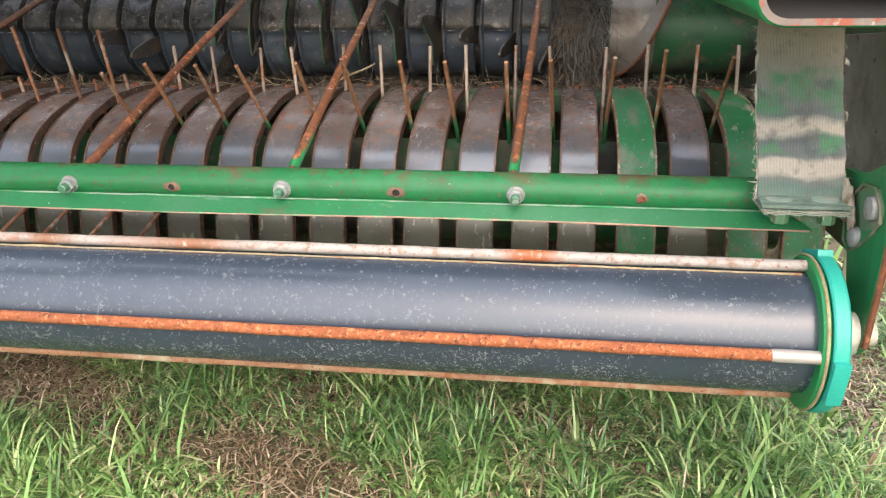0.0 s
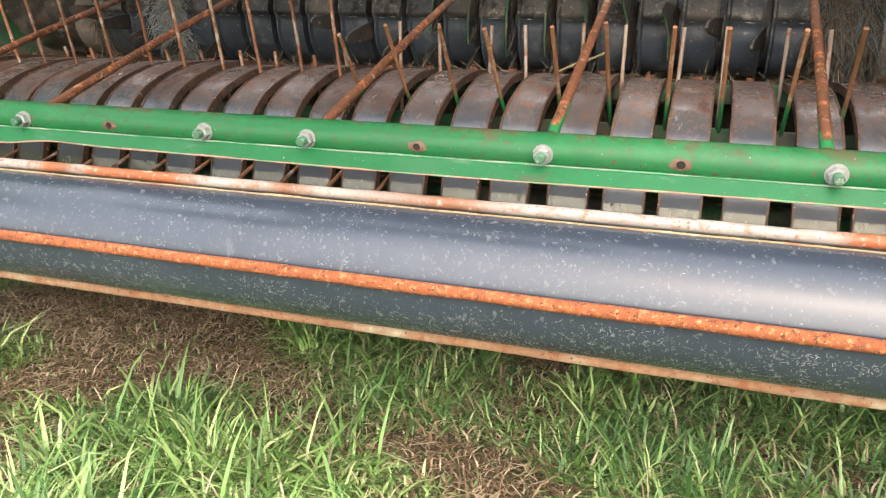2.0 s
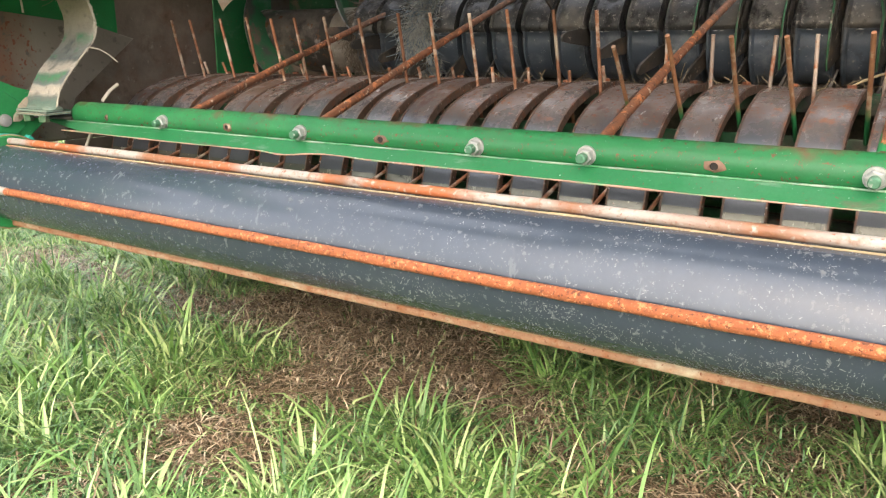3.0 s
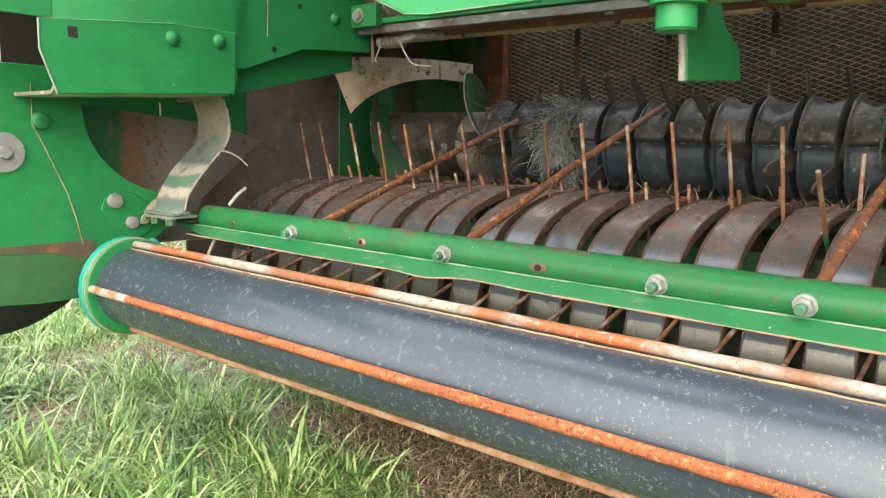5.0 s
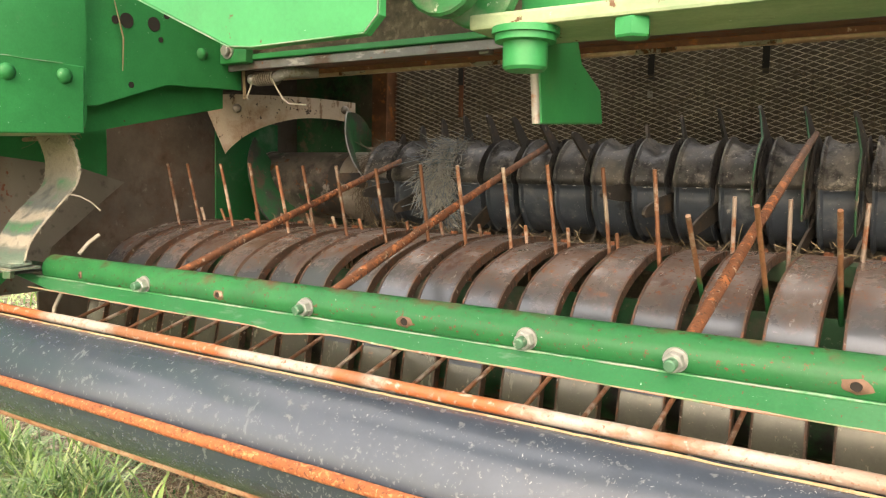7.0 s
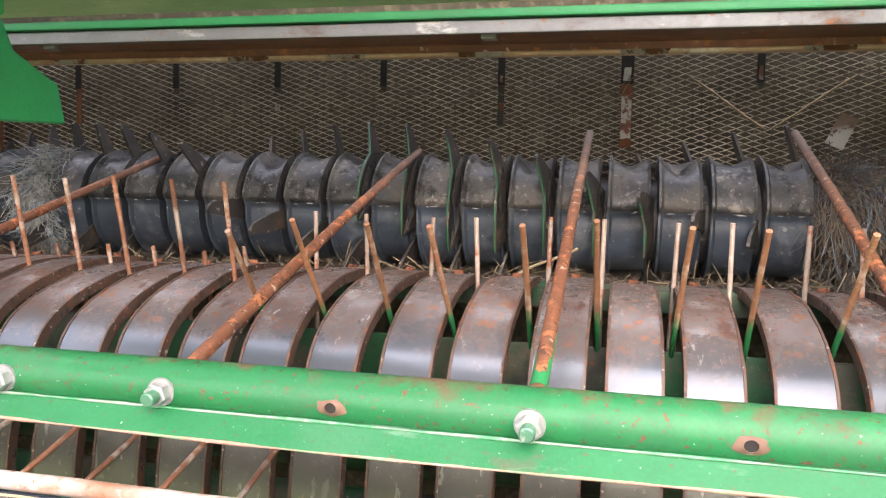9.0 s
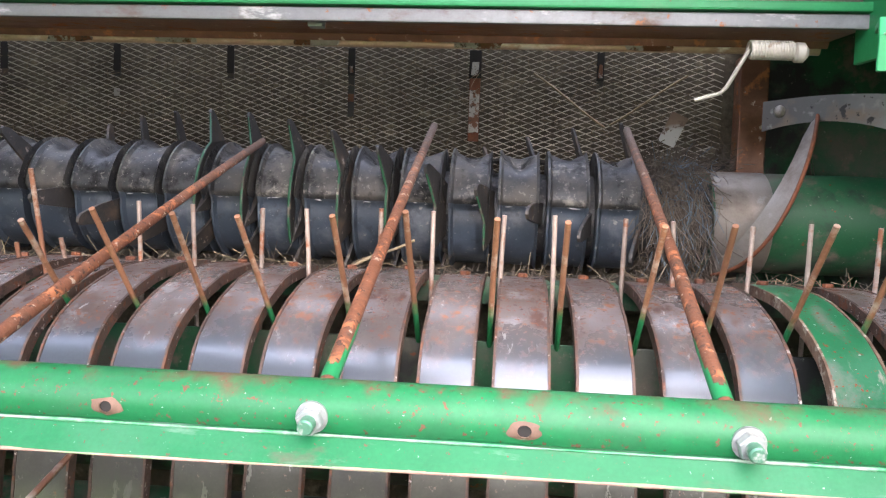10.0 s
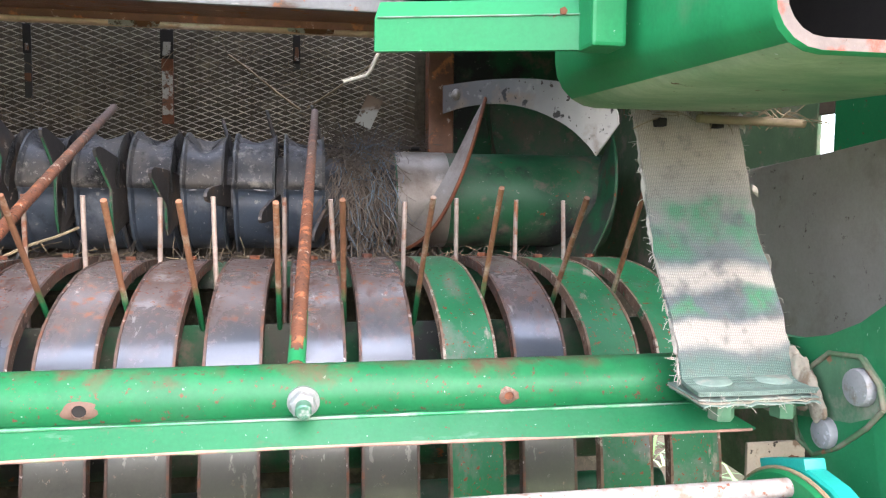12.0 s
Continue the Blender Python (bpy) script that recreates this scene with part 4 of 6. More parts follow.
        if base[0] > 0.2:
            bm = bmesh.new()
            tube(bm, [p.lerp(q, 0.01), p.lerp(q, 0.06), p.lerp(q, 0.12), p.lerp(q, 0.15)], 0.0061, 12, radii=[0.0061, 0.0061, 0.0060, 0.0052])
            part("paint_remnant", bm, M_GREEN, rod, "remnant of green paint", 50)


# ---------------------------------------------------------------- pickup: bands, tines, reel
REEL_Y, REEL_Z = 0.35, 0.245
BAND_X = [-0.914, -0.849, -0.778, -0.719, -0.649, -0.593, -0.533, -0.470, -0.401, -0.340, -0.277, -0.214, -0.146, -0.081, -0.013, 0.050, 0.119, 0.181, 0.249, 0.316, 0.379, 0.443, 0.511, 0.577, 0.638, 0.706, 0.773, 0.842, 0.908]
FRONT_TIPS = [0.021, 0.082, 0.152, 0.208, 0.289, 0.343, 0.414, 0.471, 0.546, 0.600, 0.670, 0.729, 0.800, 0.857]
BACK_TIPS = [0.024, 0.085, 0.160, 0.214, 0.291, 0.344, 0.421, 0.475, 0.547, 0.600, 0.675, 0.732, 0.799, 0.856]
TALL_TIPS = [-0.905, -0.850, -0.765, -0.705, -0.639, -0.585, -0.521, -0.446, -0.373, -0.311, -0.240, -0.177, -0.106, -0.048]


def band_path():
    return [(0.445, 0.432), (0.41, 0.4345), (0.375, 0.4355), (0.33, 0.434), (0.30, 0.4305), (0.275, 0.4245), (0.25, 0.4175), (0.2265, 0.4085), (0.2075, 0.3985), (0.194, 0.3885), (0.1845, 0.378),
            (0.1775, 0.366), (0.1705, 0.353), (0.1615, 0.339), (0.155, 0.322), (0.1518, 0.3110), (0.150, 0.304), (0.146, 0.285), (0.1435, 0.262), (0.1435, 0.238), (0.148, 0.21), (0.158, 0.18), (0.175, 0.15), (0.20, 0.12), (0.25, 0.085)]


def build_bands():
    path = band_path()
    proto = {}
    rnd = random.Random(8)
    for i, x in enumerate(BAND_X):
        green = x > 0.8 or abs(x - 0.706) < 0.01
        t = thing("stripper_band", (x, 0.30, 0.436), "green painted curved steel stripper band with worn edges" if green else "curved steel stripper band worn bright with rusty edges", "stripper band", "stripper bands of the pickup")
        key = green
        twist = Matrix.Translation((x, 0.35, 0.3)) @ Matrix.Rotation(radians(rnd.uniform(-1.1, 1.1)), 4, "Z") @ Matrix.Translation((0, rnd.uniform(-0.004, 0.004) - 0.35, -0.3 + rnd.uniform(-0.003, 0.003)))
        if key not in proto:
            made = []
            bm = bmesh.new()
            strip(bm, path[:16], 0.0232, 0.0028)
            made.append(("upper_face", bm, M_BAND_GREEN if green else M_BAND, ""))
            bm = bmesh.new()
            strip(bm, path[15:], 0.0232, 0.0028)
            made.append(("lower_face", bm, M_BAND_GREEN if green else M_GRASS_TINTED, "glossy lower face tinted olive like mirrored grass"))
            for s in (-1, 1):
                bm = bmesh.new()
                inner = [(0.35 + (y - 0.35) * 0.965, 0.243 + (z - 0.243) * 0.962) for y, z in path]
                rim = [(0.35 + (y - 0.35) * 1.017, 0.243 + (z - 0.243) * 1.0185) for y, z in path]
                va = [bm.verts.new((s * 0.0238, y, z)) for y, z in rim]
                vb = [bm.verts.new((s * 0.0238, y, z)) for y, z in inner]
                vc = [bm.verts.new((s * 0.0214, y, z)) for y, z in inner]
                vd = [bm.verts.new((s * (0.0214 + 0.0008 * noise.noise((y * 90, z * 90, s))), y, z)) for y, z in rim]
                for k in range(len(path) - 1):
                    for p, q in ((va, vb), (vb, vc), (vd, va), (vc, vd)):
                        bm.faces.new((p[k], p[k + 1], q[k + 1], q[k]))
                made.append(("edge", bm, M_EDGE_PALE if green else M_EDGE, "rusty folded edge"))
            bm = bmesh.new()
            tube(bm, [(0, 0.418, 0.4335), (0, 0.418, 0.436)], 0.008, 16)
            hexnut(bm, (0, 0.418, 0.436), (0, 0, 1), 0.0058, 0.005)
            made.append(("bolt", bm, M_RUST_DARK, "rusty bolt head"))
            proto[key] = []
            for nm, b, mt, lb in made:
                o = part(nm, b, mt, t, lb, 40)
                o.matrix_basis = twist
                proto[key].append(o)
        else:
            for o in proto[key]:
                c = again(o, twist, t)
                if "label" in o:
                    tagged(c, o["label"])


def slots():
    return [(a + b) / 2 for a, b in zip(BAND_X, BAND_X[1:])]


def build_reel():
    t = thing("pickup_reel", (0, REEL_Y, REEL_Z), "pickup reel with rows of rusty spring tines", "pickup reel")
    rnd = random.Random(21)
    for k in range(4):
        a = radians(20 + 90 * k)
        bm = bmesh.new()
        y, z = REEL_Y + 0.095 * math.cos(a), REEL_Z + 0.095 * math.sin(a)
        tube(bm, [(-0.93, y, z), (0.93, y, z)], 0.017, 16)
        part("tine_bar", bm, M_GREEN_DARK, t, "dusty green tine bar", 40)
    bm = bmesh.new()
    tube(bm, [(-0.93, REEL_Y, REEL_Z), (0.93, REEL_Y, REEL_Z)], 0.03, 20)
    part("shaft", bm, M_GREEN_DARK, t, "", 40)
    bm = bmesh.new()
    box(bm, (-0.93, 0.262, 0.330), (0.93, 0.266, 0.388), 0.001)
    part("front_angle", bm, M_GREEN_DARK, t, "green angle bar behind the bands")
    bm = bmesh.new()
    box(bm, (-0.93, 0.40, 0.405), (0.93, 0.46, 0.4295), 0.001)
    part("band_support", bm, M_GREEN_DARK, t, "green bar the bands bolt to")

    def tine(p, q, bend, pale=False):
        p, q = Vector(p), Vector(q)
        bm = bmesh.new()
        pts = [p.lerp(q, k / 5) + Vector((bend * (k / 5) ** 2, 0, 0)) for k in range(6)]
        tube(bm, pts, 0.0026, 8)
        return part("tine", bm, M_TINE_PALE if pale else M_TINE_FOOT if p.x > -0.01 and p.z < 0.32 else M_TINE, t, "pale rubbed tine" if pale else "", 50)
    right = [x for x in slots() if x > 0.0]
    left = [x for x in slots() if x <= 0.0]
    for i, x in enumerate(slots()):
        j = lambda s: rnd.gauss(0, s)
        if x > 0.0:
            k = right.index(x)
            tine((x, 0.325, 0.315), (FRONT_TIPS[k], 0.157, 0.495 + 0.0015 * k + j(0.003)), j(0.002))
            tine((0.6 * x + 0.4 * BACK_TIPS[k], 0.385, 0.28), (BACK_TIPS[k], 0.36, 0.505 + j(0.002)), j(0.002), True)
        else:
            k = left.index(x)
            tine((0.7 * TALL_TIPS[k] + 0.3 * x + 0.008, 0.33, 0.28), (TALL_TIPS[k], 0.28, 0.535 + j(0.002)), j(0.003))
            tine((x + j(0.002), 0.40, 0.28), (TALL_TIPS[k] - 0.012 + j(0.004), 0.365, 0.458 + j(0.003)), j(0.002))
        if x < 0.10:
            tine((x + 0.004, 0.255, 0.345), (x + j(0.003), 0.01 + j(0.006), 0.268 + j(0.004)), j(0.003))


# ---------------------------------------------------------------- feed rotor and end augers
ROT_Y, ROT_Z = 0.638, 0.503


def build_rotor():
    t = thing("feed_rotor", (0, ROT_Y, ROT_Z), "black dusty feed rotor with scooped sleeves and steel fingers", "feed rotor")
    bm = bmesh.new()
    tube(bm, [(-1.003, ROT_Y, ROT_Z), (1.003, ROT_Y, ROT_Z)], 0.0575, 32)
    part("core", bm, M_BLACK, t, "", 40)
    pitch = 0.0645
    n = 19
    x0 = -0.659
    made = []
    for v in range(3):
        bm = bmesh.new()
        half = 0.0276
        rows = []
        us = [-1, -0.97, -0.86, -0.74, -0.5, -0.2, 0.1, 0.4, 0.7, 0.84, 0.97, 1]
        angles = [-80 + 9 * k for k in range(27)] + [164, 167, 169, 171, 173, 178, 184] + [190 + 10 * k for k in range(10)]
        for deg0 in angles:
            a = radians(deg0)      # 90 up, 180 to the front
            deg = deg0 % 360
            row = []
            for u in us:
                r = 0.0700
                up = 1 / (1 + math.exp(-(171.0 - deg) / 1.5)) if deg < 280 else 0
                if deg > 330 or deg < 20:
                    up = 0
                dish = math.exp(-((deg - 97 - 8 * (v - 1)) / 22) ** 2) * math.exp(-(u / 0.45) ** 2)
                r += up * (0.0140 + 0.003 * (1 - u * u)) - 0.030 * dish * (0.5 + 0.25 * v)
                if abs(u) > 0.85:
                    r += 0.0055
                r += 0.0012 * noise.noise((u * 2.1 + v * 7, deg * 0.06, v * 3.3))
                if abs(u) == 1:
                    r = 0.058
                row.append(bm.verts.new((u * half, ROT_Y + math.cos(a) * r, ROT_Z + math.sin(a) * r)))
            rows.append(row)
        # faces from the step down take the rubber with painted sky sheen
        for deg0, a, b in zip(angles, rows, rows[1:]):
            for i in range(len(us) - 1):
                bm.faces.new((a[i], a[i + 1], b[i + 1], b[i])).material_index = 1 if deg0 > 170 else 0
        bmesh.ops.remove_doubles(bm, verts=bm.verts, dist=1e-5)
        made.append(bm)
    protos = []
    for k in range(n + 1):
        x = x0 + pitch * k
        v = (k * 7) % 3
        if k < 3:
            v = k
            o = part("sleeve", made[v], [M_BLACK, M_BLACK_SHEEN], t, "black moulded sleeve with a scooped top", 40)
            protos.append(o)
            o.matrix_basis = Matrix.Translation((x, 0, 0))
        else:
            c = again(protos[v], Matrix.Translation((x, 0, 0)), t)
            tagged(c, "black moulded sleeve with a scooped top")
    # short pale dashes along the step of each sleeve
    rs = random.Random(31)
    for k in range(n + 1):
        x = x0 + pitch * k
        for j in range(2):
            a = radians(172.0 + rs.uniform(-0.6, 0.6))
            r = 0.0795
            u = rs.uniform(-0.018, 0.012)
            ln = rs.uniform(0.004, 0.012)
            bm = bmesh.new()
            tube(bm, [(x + u + ln * q / 3, ROT_Y + math.cos(a) * r, ROT_Z + math.sin(a) * r + rs.uniform(-0.0004, 0.0004)) for q in range(4)], 0.0007, 5, radii=[0.0003, 0.0008, 0.0007, 0.0003])
            part("rubbed_edge", bm, M_PALE_RUBBER, t, "pale dash along the step of a sleeve", 60)
    def slant(bm):
        for v in bm.verts:
            v.co.x -= 0.021 * (math.hypot(v.co.y - ROT_Y, v.co.z - ROT_Z) - 0.055) / 0.077

    # fingers between the sleeves, set on a slow helix
    for k in range(n + 2):
        x = x0 + pitch * (k - 0.5)
        base = 97 + 11.5 * (x - 0.04) / 0.0625 if x > -0.2 else 97 + 11.5 * (-0.44 - x) / 0.0625 * -1
        for j in range(3):
            a = base + 120 * j
            bm = bmesh.new()
            ca, sa = math.cos(radians(a)), math.sin(radians(a))
            def turned(p, q):
                return (ROT_Y + p * ca - q * sa, ROT_Z + p * sa + q * ca)
            back = [(0.055, -0.014), (0.092, -0.011), (0.118, -0.006), (0.128, -0.003), (0.134, 0.002), (0.135, 0.007), (0.131, 0.012)]
            fin = 0.0 < x < 0.45 and a < 190
            if fin:
                front = [(0.118, 0.019)] + [(0.0945 * math.cos(radians(w)), 0.0945 * math.sin(radians(w))) for w in range(22, max(30, min(96, int(212 - a))), 6)]
                last = math.atan2(front[-1][1], front[-1][0])
                root = [(0.055 * math.cos(last * w), 0.055 * math.sin(last * w)) for w in (1.0, 0.66, 0.33)]
            else:
                front, root = [(0.118, 0.0135), (0.095, 0.0150)], [(0.055, 0.016)]
            bm = bmesh.new()
            plate(bm, [turned(*p) for p in back + front + root], 0, x - 0.0020, x + 0.0020)
            slant(bm)
            f = part("finger", bm, M_BLADE, t, "thin dark steel finger")
            if fin:
                bm = bmesh.new()
                rim = [Vector((x, *turned(*p))) for p in [(0.129, 0.0130)] + front]
                tube(bm, rim, 0.0016, 6, radii=[0.0008] + [0.0016] * (len(rim) - 2) + [0.0010])
                slant(bm)
                part("painted_edge", bm, M_FIN, f, "dull worn green painted edge", 50)
    for s in (-1, 1):
        bm = bmesh.new()
        ring_profile(bm, [(s * 0.69, 0.058), (s * 0.69, 0.068), (s * 0.994, 0.068), (s * 0.996, 0.0705), (s * 1.003, 0.0705), (s * 1.003, 0.058)], (0, ROT_Y, ROT_Z), 40)
        part("auger_tube", bm, M_GREEN_DARK if s > 0 else M_AUGER, t, "dusty green auger tube" if s > 0 else "dusty scuffed auger tube", 40)
        bm = bmesh.new()
        ring_profile(bm, [(s * 0.692, 0.0670), (s * 0.692, 0.0688), (s * 0.765, 0.0688), (s * 0.766, 0.0670)], (0, ROT_Y, ROT_Z), 40)
        part("tube_sleeve", bm, M_FLIGHT, t, "rubbed pale sleeve on the auger tube", 40)
        # one turn of flight: a paddle-like start in front, then over the top, round behind and out to the side sheet
        def along(table, a):
            for (a0, v0), (a1, v1) in zip(table, table[1:]):
                if a >= a1:
                    return v0 + (v1 - v0) * (a0 - a) / (a0 - a1)
            return table[-1][1]
        out = [(108, 0.818), (45, 0.86), (0, 0.885), (-90, 0.925), (-150, 0.955), (-180, 0.975), (-225, 0.985)] if s > 0 else [(108, 0.760), (45, 0.80), (0, 0.825), (-90, 0.86), (-128, 0.888), (-160, 0.92), (-205, 0.955), (-225, 0.965)]
        bm = bmesh.new()
        rows = []
        for k in range(85):
            if k < 25 and s > 0:
                u = k / 24
                ai, ao = radians(250 - 132 * u ** 1.1), radians(246 - 138 * u)
                xi, xo = 0.692 + 0.105 * u ** 1.6, 0.70 + 0.118 * u
                ri, ro = 0.067 + 0.062 * u ** 2.2, 0.078 + 0.080 * u ** 1.25
            elif k < 25:
                u = k / 24
                ai = ao = radians(175 - 67 * u)
                xi, xo = 0.687 + 0.073 * u, 0.685 + 0.075 * u
                ri, ro = 0.0665, 0.070 + 0.082 * u
            else:
                d = 108 - 333 * (k - 24) / 60
                ai = ao = radians(d)
                xi = xo = along(out, d)
                ease = max(0.0, 1 - (k - 24) / 8)
                ri, ro = 0.0665 + (0.0625 if s > 0 else 0.0) * ease, 0.134 + 0.018 * ease
                if math.cos(ao) > 0.05:
                    ro = min(ro, 0.112 / math.cos(ao))
                if math.sin(ao) < -0.05:
                    ro = min(ro, 0.090 / -math.sin(ao))
            row = []
            for w in (0, 0.33, 0.66, 1):
                a, x, r = ai + (ao - ai) * w, xi + (xo - xi) * w, ri + (ro - ri) * w
                row.append(Vector((s * x, ROT_Y + math.cos(a) * r, ROT_Z + math.sin(a) * r)))
            rows.append([bm.verts.new(p) for p in row] + [bm.verts.new(p + Vector((s * 0.003, 0.002 if k < 25 else 0.0, 0))) for p in reversed(row)])
        for k, (a, b) in enumerate(zip(rows, rows[1:])):
            for i in range(8):
                bm.faces.new((a[i], a[(i + 1) % 8], b[(i + 1) % 8], b[i])).material_index = 1 if k > 23 or s < 0 else 0
        bm.faces.new(rows[0])
        bm.faces.new(rows[-1][::-1])
        rim = [r[3].co.copy() for r in rows]
        fl = part("auger_flight", bm, [M_FLIGHT, M_FLIGHT_GREEN], t, "scuffed steel auger flight, green behind" if s > 0 else "dusty green auger flight", 40)
        for lo, hi, mt, lb in ((0, 26, M_RUST_DARK if s > 0 else M_DULL, "rusty rim" if s > 0 else "rubbed pale rim"), (60, 85, M_GREEN_DARK if s > 0 else M_BLADE, "dusty rim at the outer end")):
            bm = bmesh.new()
            tube(bm, rim[lo:hi], 0.0026 if lo == 0 and s > 0 else 0.0016, 8)
            part("worn_rim", bm, mt, fl, lb, 50)


# ---------------------------------------------------------------- screen, rail, chamber
def build_screen():
    t = thing("mesh_screen", (0, 0.745, 0.55), "dusty expanded metal screen with rusty upright slats", "screen")
    x0, x1, z0, z1 = -0.775, 0.745, 0.545, 0.80
    dx, dz = 0.025, 0.0045
    verts, faces = [], []
    rows = int((z1 - z0) / dz)
    cols = int((x1 - x0) / dx)
    for j in range(rows):
        zc = z0 + j * dz
        ph = (j % 2) * 0.5
        start = len(verts)
        for i in range(2 * cols + 1):
            x = x0 + (i * 0.5 + ph) * dx
            z = zc + (dz * 0.5 if i % 2 else -dz * 0.5) * (1.0)
            y = 0.745 + 0.0025 * noise.noise((x * 4, zc * 6, 0))
            z += 0.0011 * noise.noise((x * 23, zc * 31, 2)) + 0.0005 * noise.noise((x * 170, zc * 190, 4))
            w = 1 + 0.35 * noise.noise((x * 90, zc * 140, 9))
            verts += [(x, y - 0.0014 * w, z - 0.0008 * w), (x, y + 0.0010, z + 0.0003), (x, y + 0.0008, z + 0.0009 * w), (x, y - 0.0017 * w, z - 0.0002)]
        for i in range(2 * cols):
            a = start + 4 * i
            faces += [(a + k, a + (k + 1) % 4, a + 4 + (k + 1) % 4, a + 4 + k) for k in range(4)]
    me = bpy.data.meshes.new("expanded_mesh")
    me.from_pydata(verts, [], faces)
    me.materials.append(M_MESH)
    o = place(new("expanded_mesh", me), t)
    tagged(o, "expanded metal strands", kind="stuff")
    for x in (-0.590, -0.395, -0.205, -0.019, 0.174, 0.366, 0.555):
        wide = abs(x - 0.366) < 0.01
        w = 0.0085 if wide else 0.005
        bm = bmesh.new()
        box(bm, (x - w, 0.7395, 0.612 if wide else 0.645 if abs(x - 0.174) < 0.01 or x < -0.5 else 0.70), (x + w, 0.742, 0.742), 0.0006)
        s = part("slat", bm, M_RUST_DARK if wide or x < -0.5 else M_BLADE, t, "rusty upright slat")
        if wide or abs(x - 0.174) < 0.01 or abs(x + 0.205) < 0.01:
            bm = bmesh.new()
            box(bm, (x - w * 0.9, 0.7375, 0.625 if wide else 0.668), (x + w * 0.9, 0.7393, 0.69 if wide else 0.680), 0.0006)
            part("worn_patch", bm, M_FLAKED, s, "flaked pale patch")
        # a dark plate paints the shade of the open slot
        bm = bmesh.new()
        box(bm, (x - w * 1.1, 0.7370, 0.708), (x + w * 1.1, 0.7392, 0.750), 0.0006)
        part("slot_plate", bm, M_SHADE_AND_MARKS, s, "dark slot")
        # pale pieces: white chips, and painted sky light coming through the slot
        if x > 0.0:
            bm = bmesh.new()
            box(bm, (x - w * 0.6, 0.7355, 0.712), (x + w * 0.6, 0.7368, 0.722 if x < 0.3 else 0.732), 0.0004)
            for v in bm.verts:
                v.co.x += 0.4 * w * noise.noise(v.co * 160)
            part("bare_chip", bm, M_FLAKED, s, "pale chip and painted sky light at the slot")
    bm = bmesh.new()
    tube(bm, [(-0.775, 0.738, 0.583), (0.745, 0.738, 0.583)], 0.004, 8)
    part("edge_wire", bm, M_BLADE, t)


def build_rail():
    t = thing("cross_rail", (0, 0.31, 0.69), "rusty cross rail with a grey strip and a green upper bar", "cross rail")
    bm = bmesh.new()
    box(bm, (-0.79, 0.306, 0.690), (0.758, 0.313, 0.7035), 0.0015)
    part("grey_strip", bm, M_GREY, t, "scuffed grey strip")
    bm = bmesh.new()
    box(bm, (-0.79, 0.300, 0.7045), (0.775, 0.316, 0.7135), 0.002)
    part("green_bar", bm, M_GREEN, t, "green upper bar")
    bm = bmesh.new()
    strip(bm, [(0.3135, 0.7000), (0.36, 0.703), (0.43, 0.708), (0.437, 0.700)], 0.775, 0.003, -0.01)
    part("rust_channel", bm, M_RUST_BROWN, t, "deep brown rusted channel")
    bm = bmesh.new()
    tube(bm, [(-0.79 + 1.55 * k / 20, 0.445, 0.6985) for k in range(21)], 0.0058, 14)
    bar = part("rust_bar", bm, M_BAR, t, "rusty round bar", 50)
    for x in (-0.62, -0.36, -0.1, 0.03, 0.20, 0.387, 0.578):
        bm = bmesh.new()
        box(bm, (x - 0.03, 0.4372, 0.6935), (x + 0.022, 0.4402, 0.7035), 0.001)
        bmesh.ops.subdivide_edges(bm, edges=list(bm.edges), cuts=3)
        for v in bm.verts:
            v.co += Vector((0.006, 0.0004, 0.003)) * noise.noise(v.co * 120)
        part("bare_patch", bm, M_FLAKED, bar, "flaking pale patch")
    for x in (-0.3, 0.224):
        bm = bmesh.new()
        box(bm, (x - 0.008, 0.322, 0.688), (x + 0.008, 0.336, 0.698), 0.002)
        part("nut", bm, M_ZINC, t, "square pale nut")
    # end springs with bent wire hooks
    sp = thing("tension_spring", (-0.715, 0.33, 0.68), "dusty grey coil spring on a round-headed bolt under the rail", "spring")
    bm = bmesh.new()
    tube(bm, [(-0.738 + 0.046 * k / 108, 0.33 + 0.0100 * math.cos(k * math.tau / 12), 0.678 + 0.0100 * math.sin(k * math.tau / 12)) for k in range(109)], 0.0020, 6)
    part("coil", bm, M_FLIGHT, sp, "", 60)
    bm = bmesh.new()
    ring_profile(bm, [(-0.741, 0.0004), (-0.741, 0.0075), (-0.745, 0.0092), (-0.750, 0.0085), (-0.753, 0.0055), (-0.7545, 0.0004)], (0, 0.33, 0.678), 18)
    part("bolt_head", bm, M_ZINC, sp, "round pale bolt head", 50)
    bm = bmesh.new()
    tube(bm, [(-0.740, 0.33, 0.678), (-0.692, 0.33, 0.679), (-0.682, 0.331, 0.683), (-0.670, 0.336, 0.687), (-0.655, 0.350, 0.688), (-0.640, 0.372, 0.688)], 0.0085, 14, radii=[0.0075, 0.0078, 0.0092, 0.0098, 0.0094, 0.0085])
    part("elbow", bm, M_DULL, sp, "dull bent steel elbow", 50)
    for pts in ([(-0.736, 0.321, 0.674), (-0.746, 0.324, 0.662), (-0.756, 0.327, 0.650), (-0.753, 0.328, 0.645)], [(-0.692, 0.321, 0.676), (-0.688, 0.328, 0.660), (-0.682, 0.336, 0.644), (-0.674, 0.340, 0.637), (-0.640, 0.345, 0.634)]):
        bm = bmesh.new()
        tube(bm, pts, 0.0015, 7)
        part("hook", bm, M_CREAM, sp, "bent wire hook", 50)
    for k in range(3):
        bm = bmesh.new()
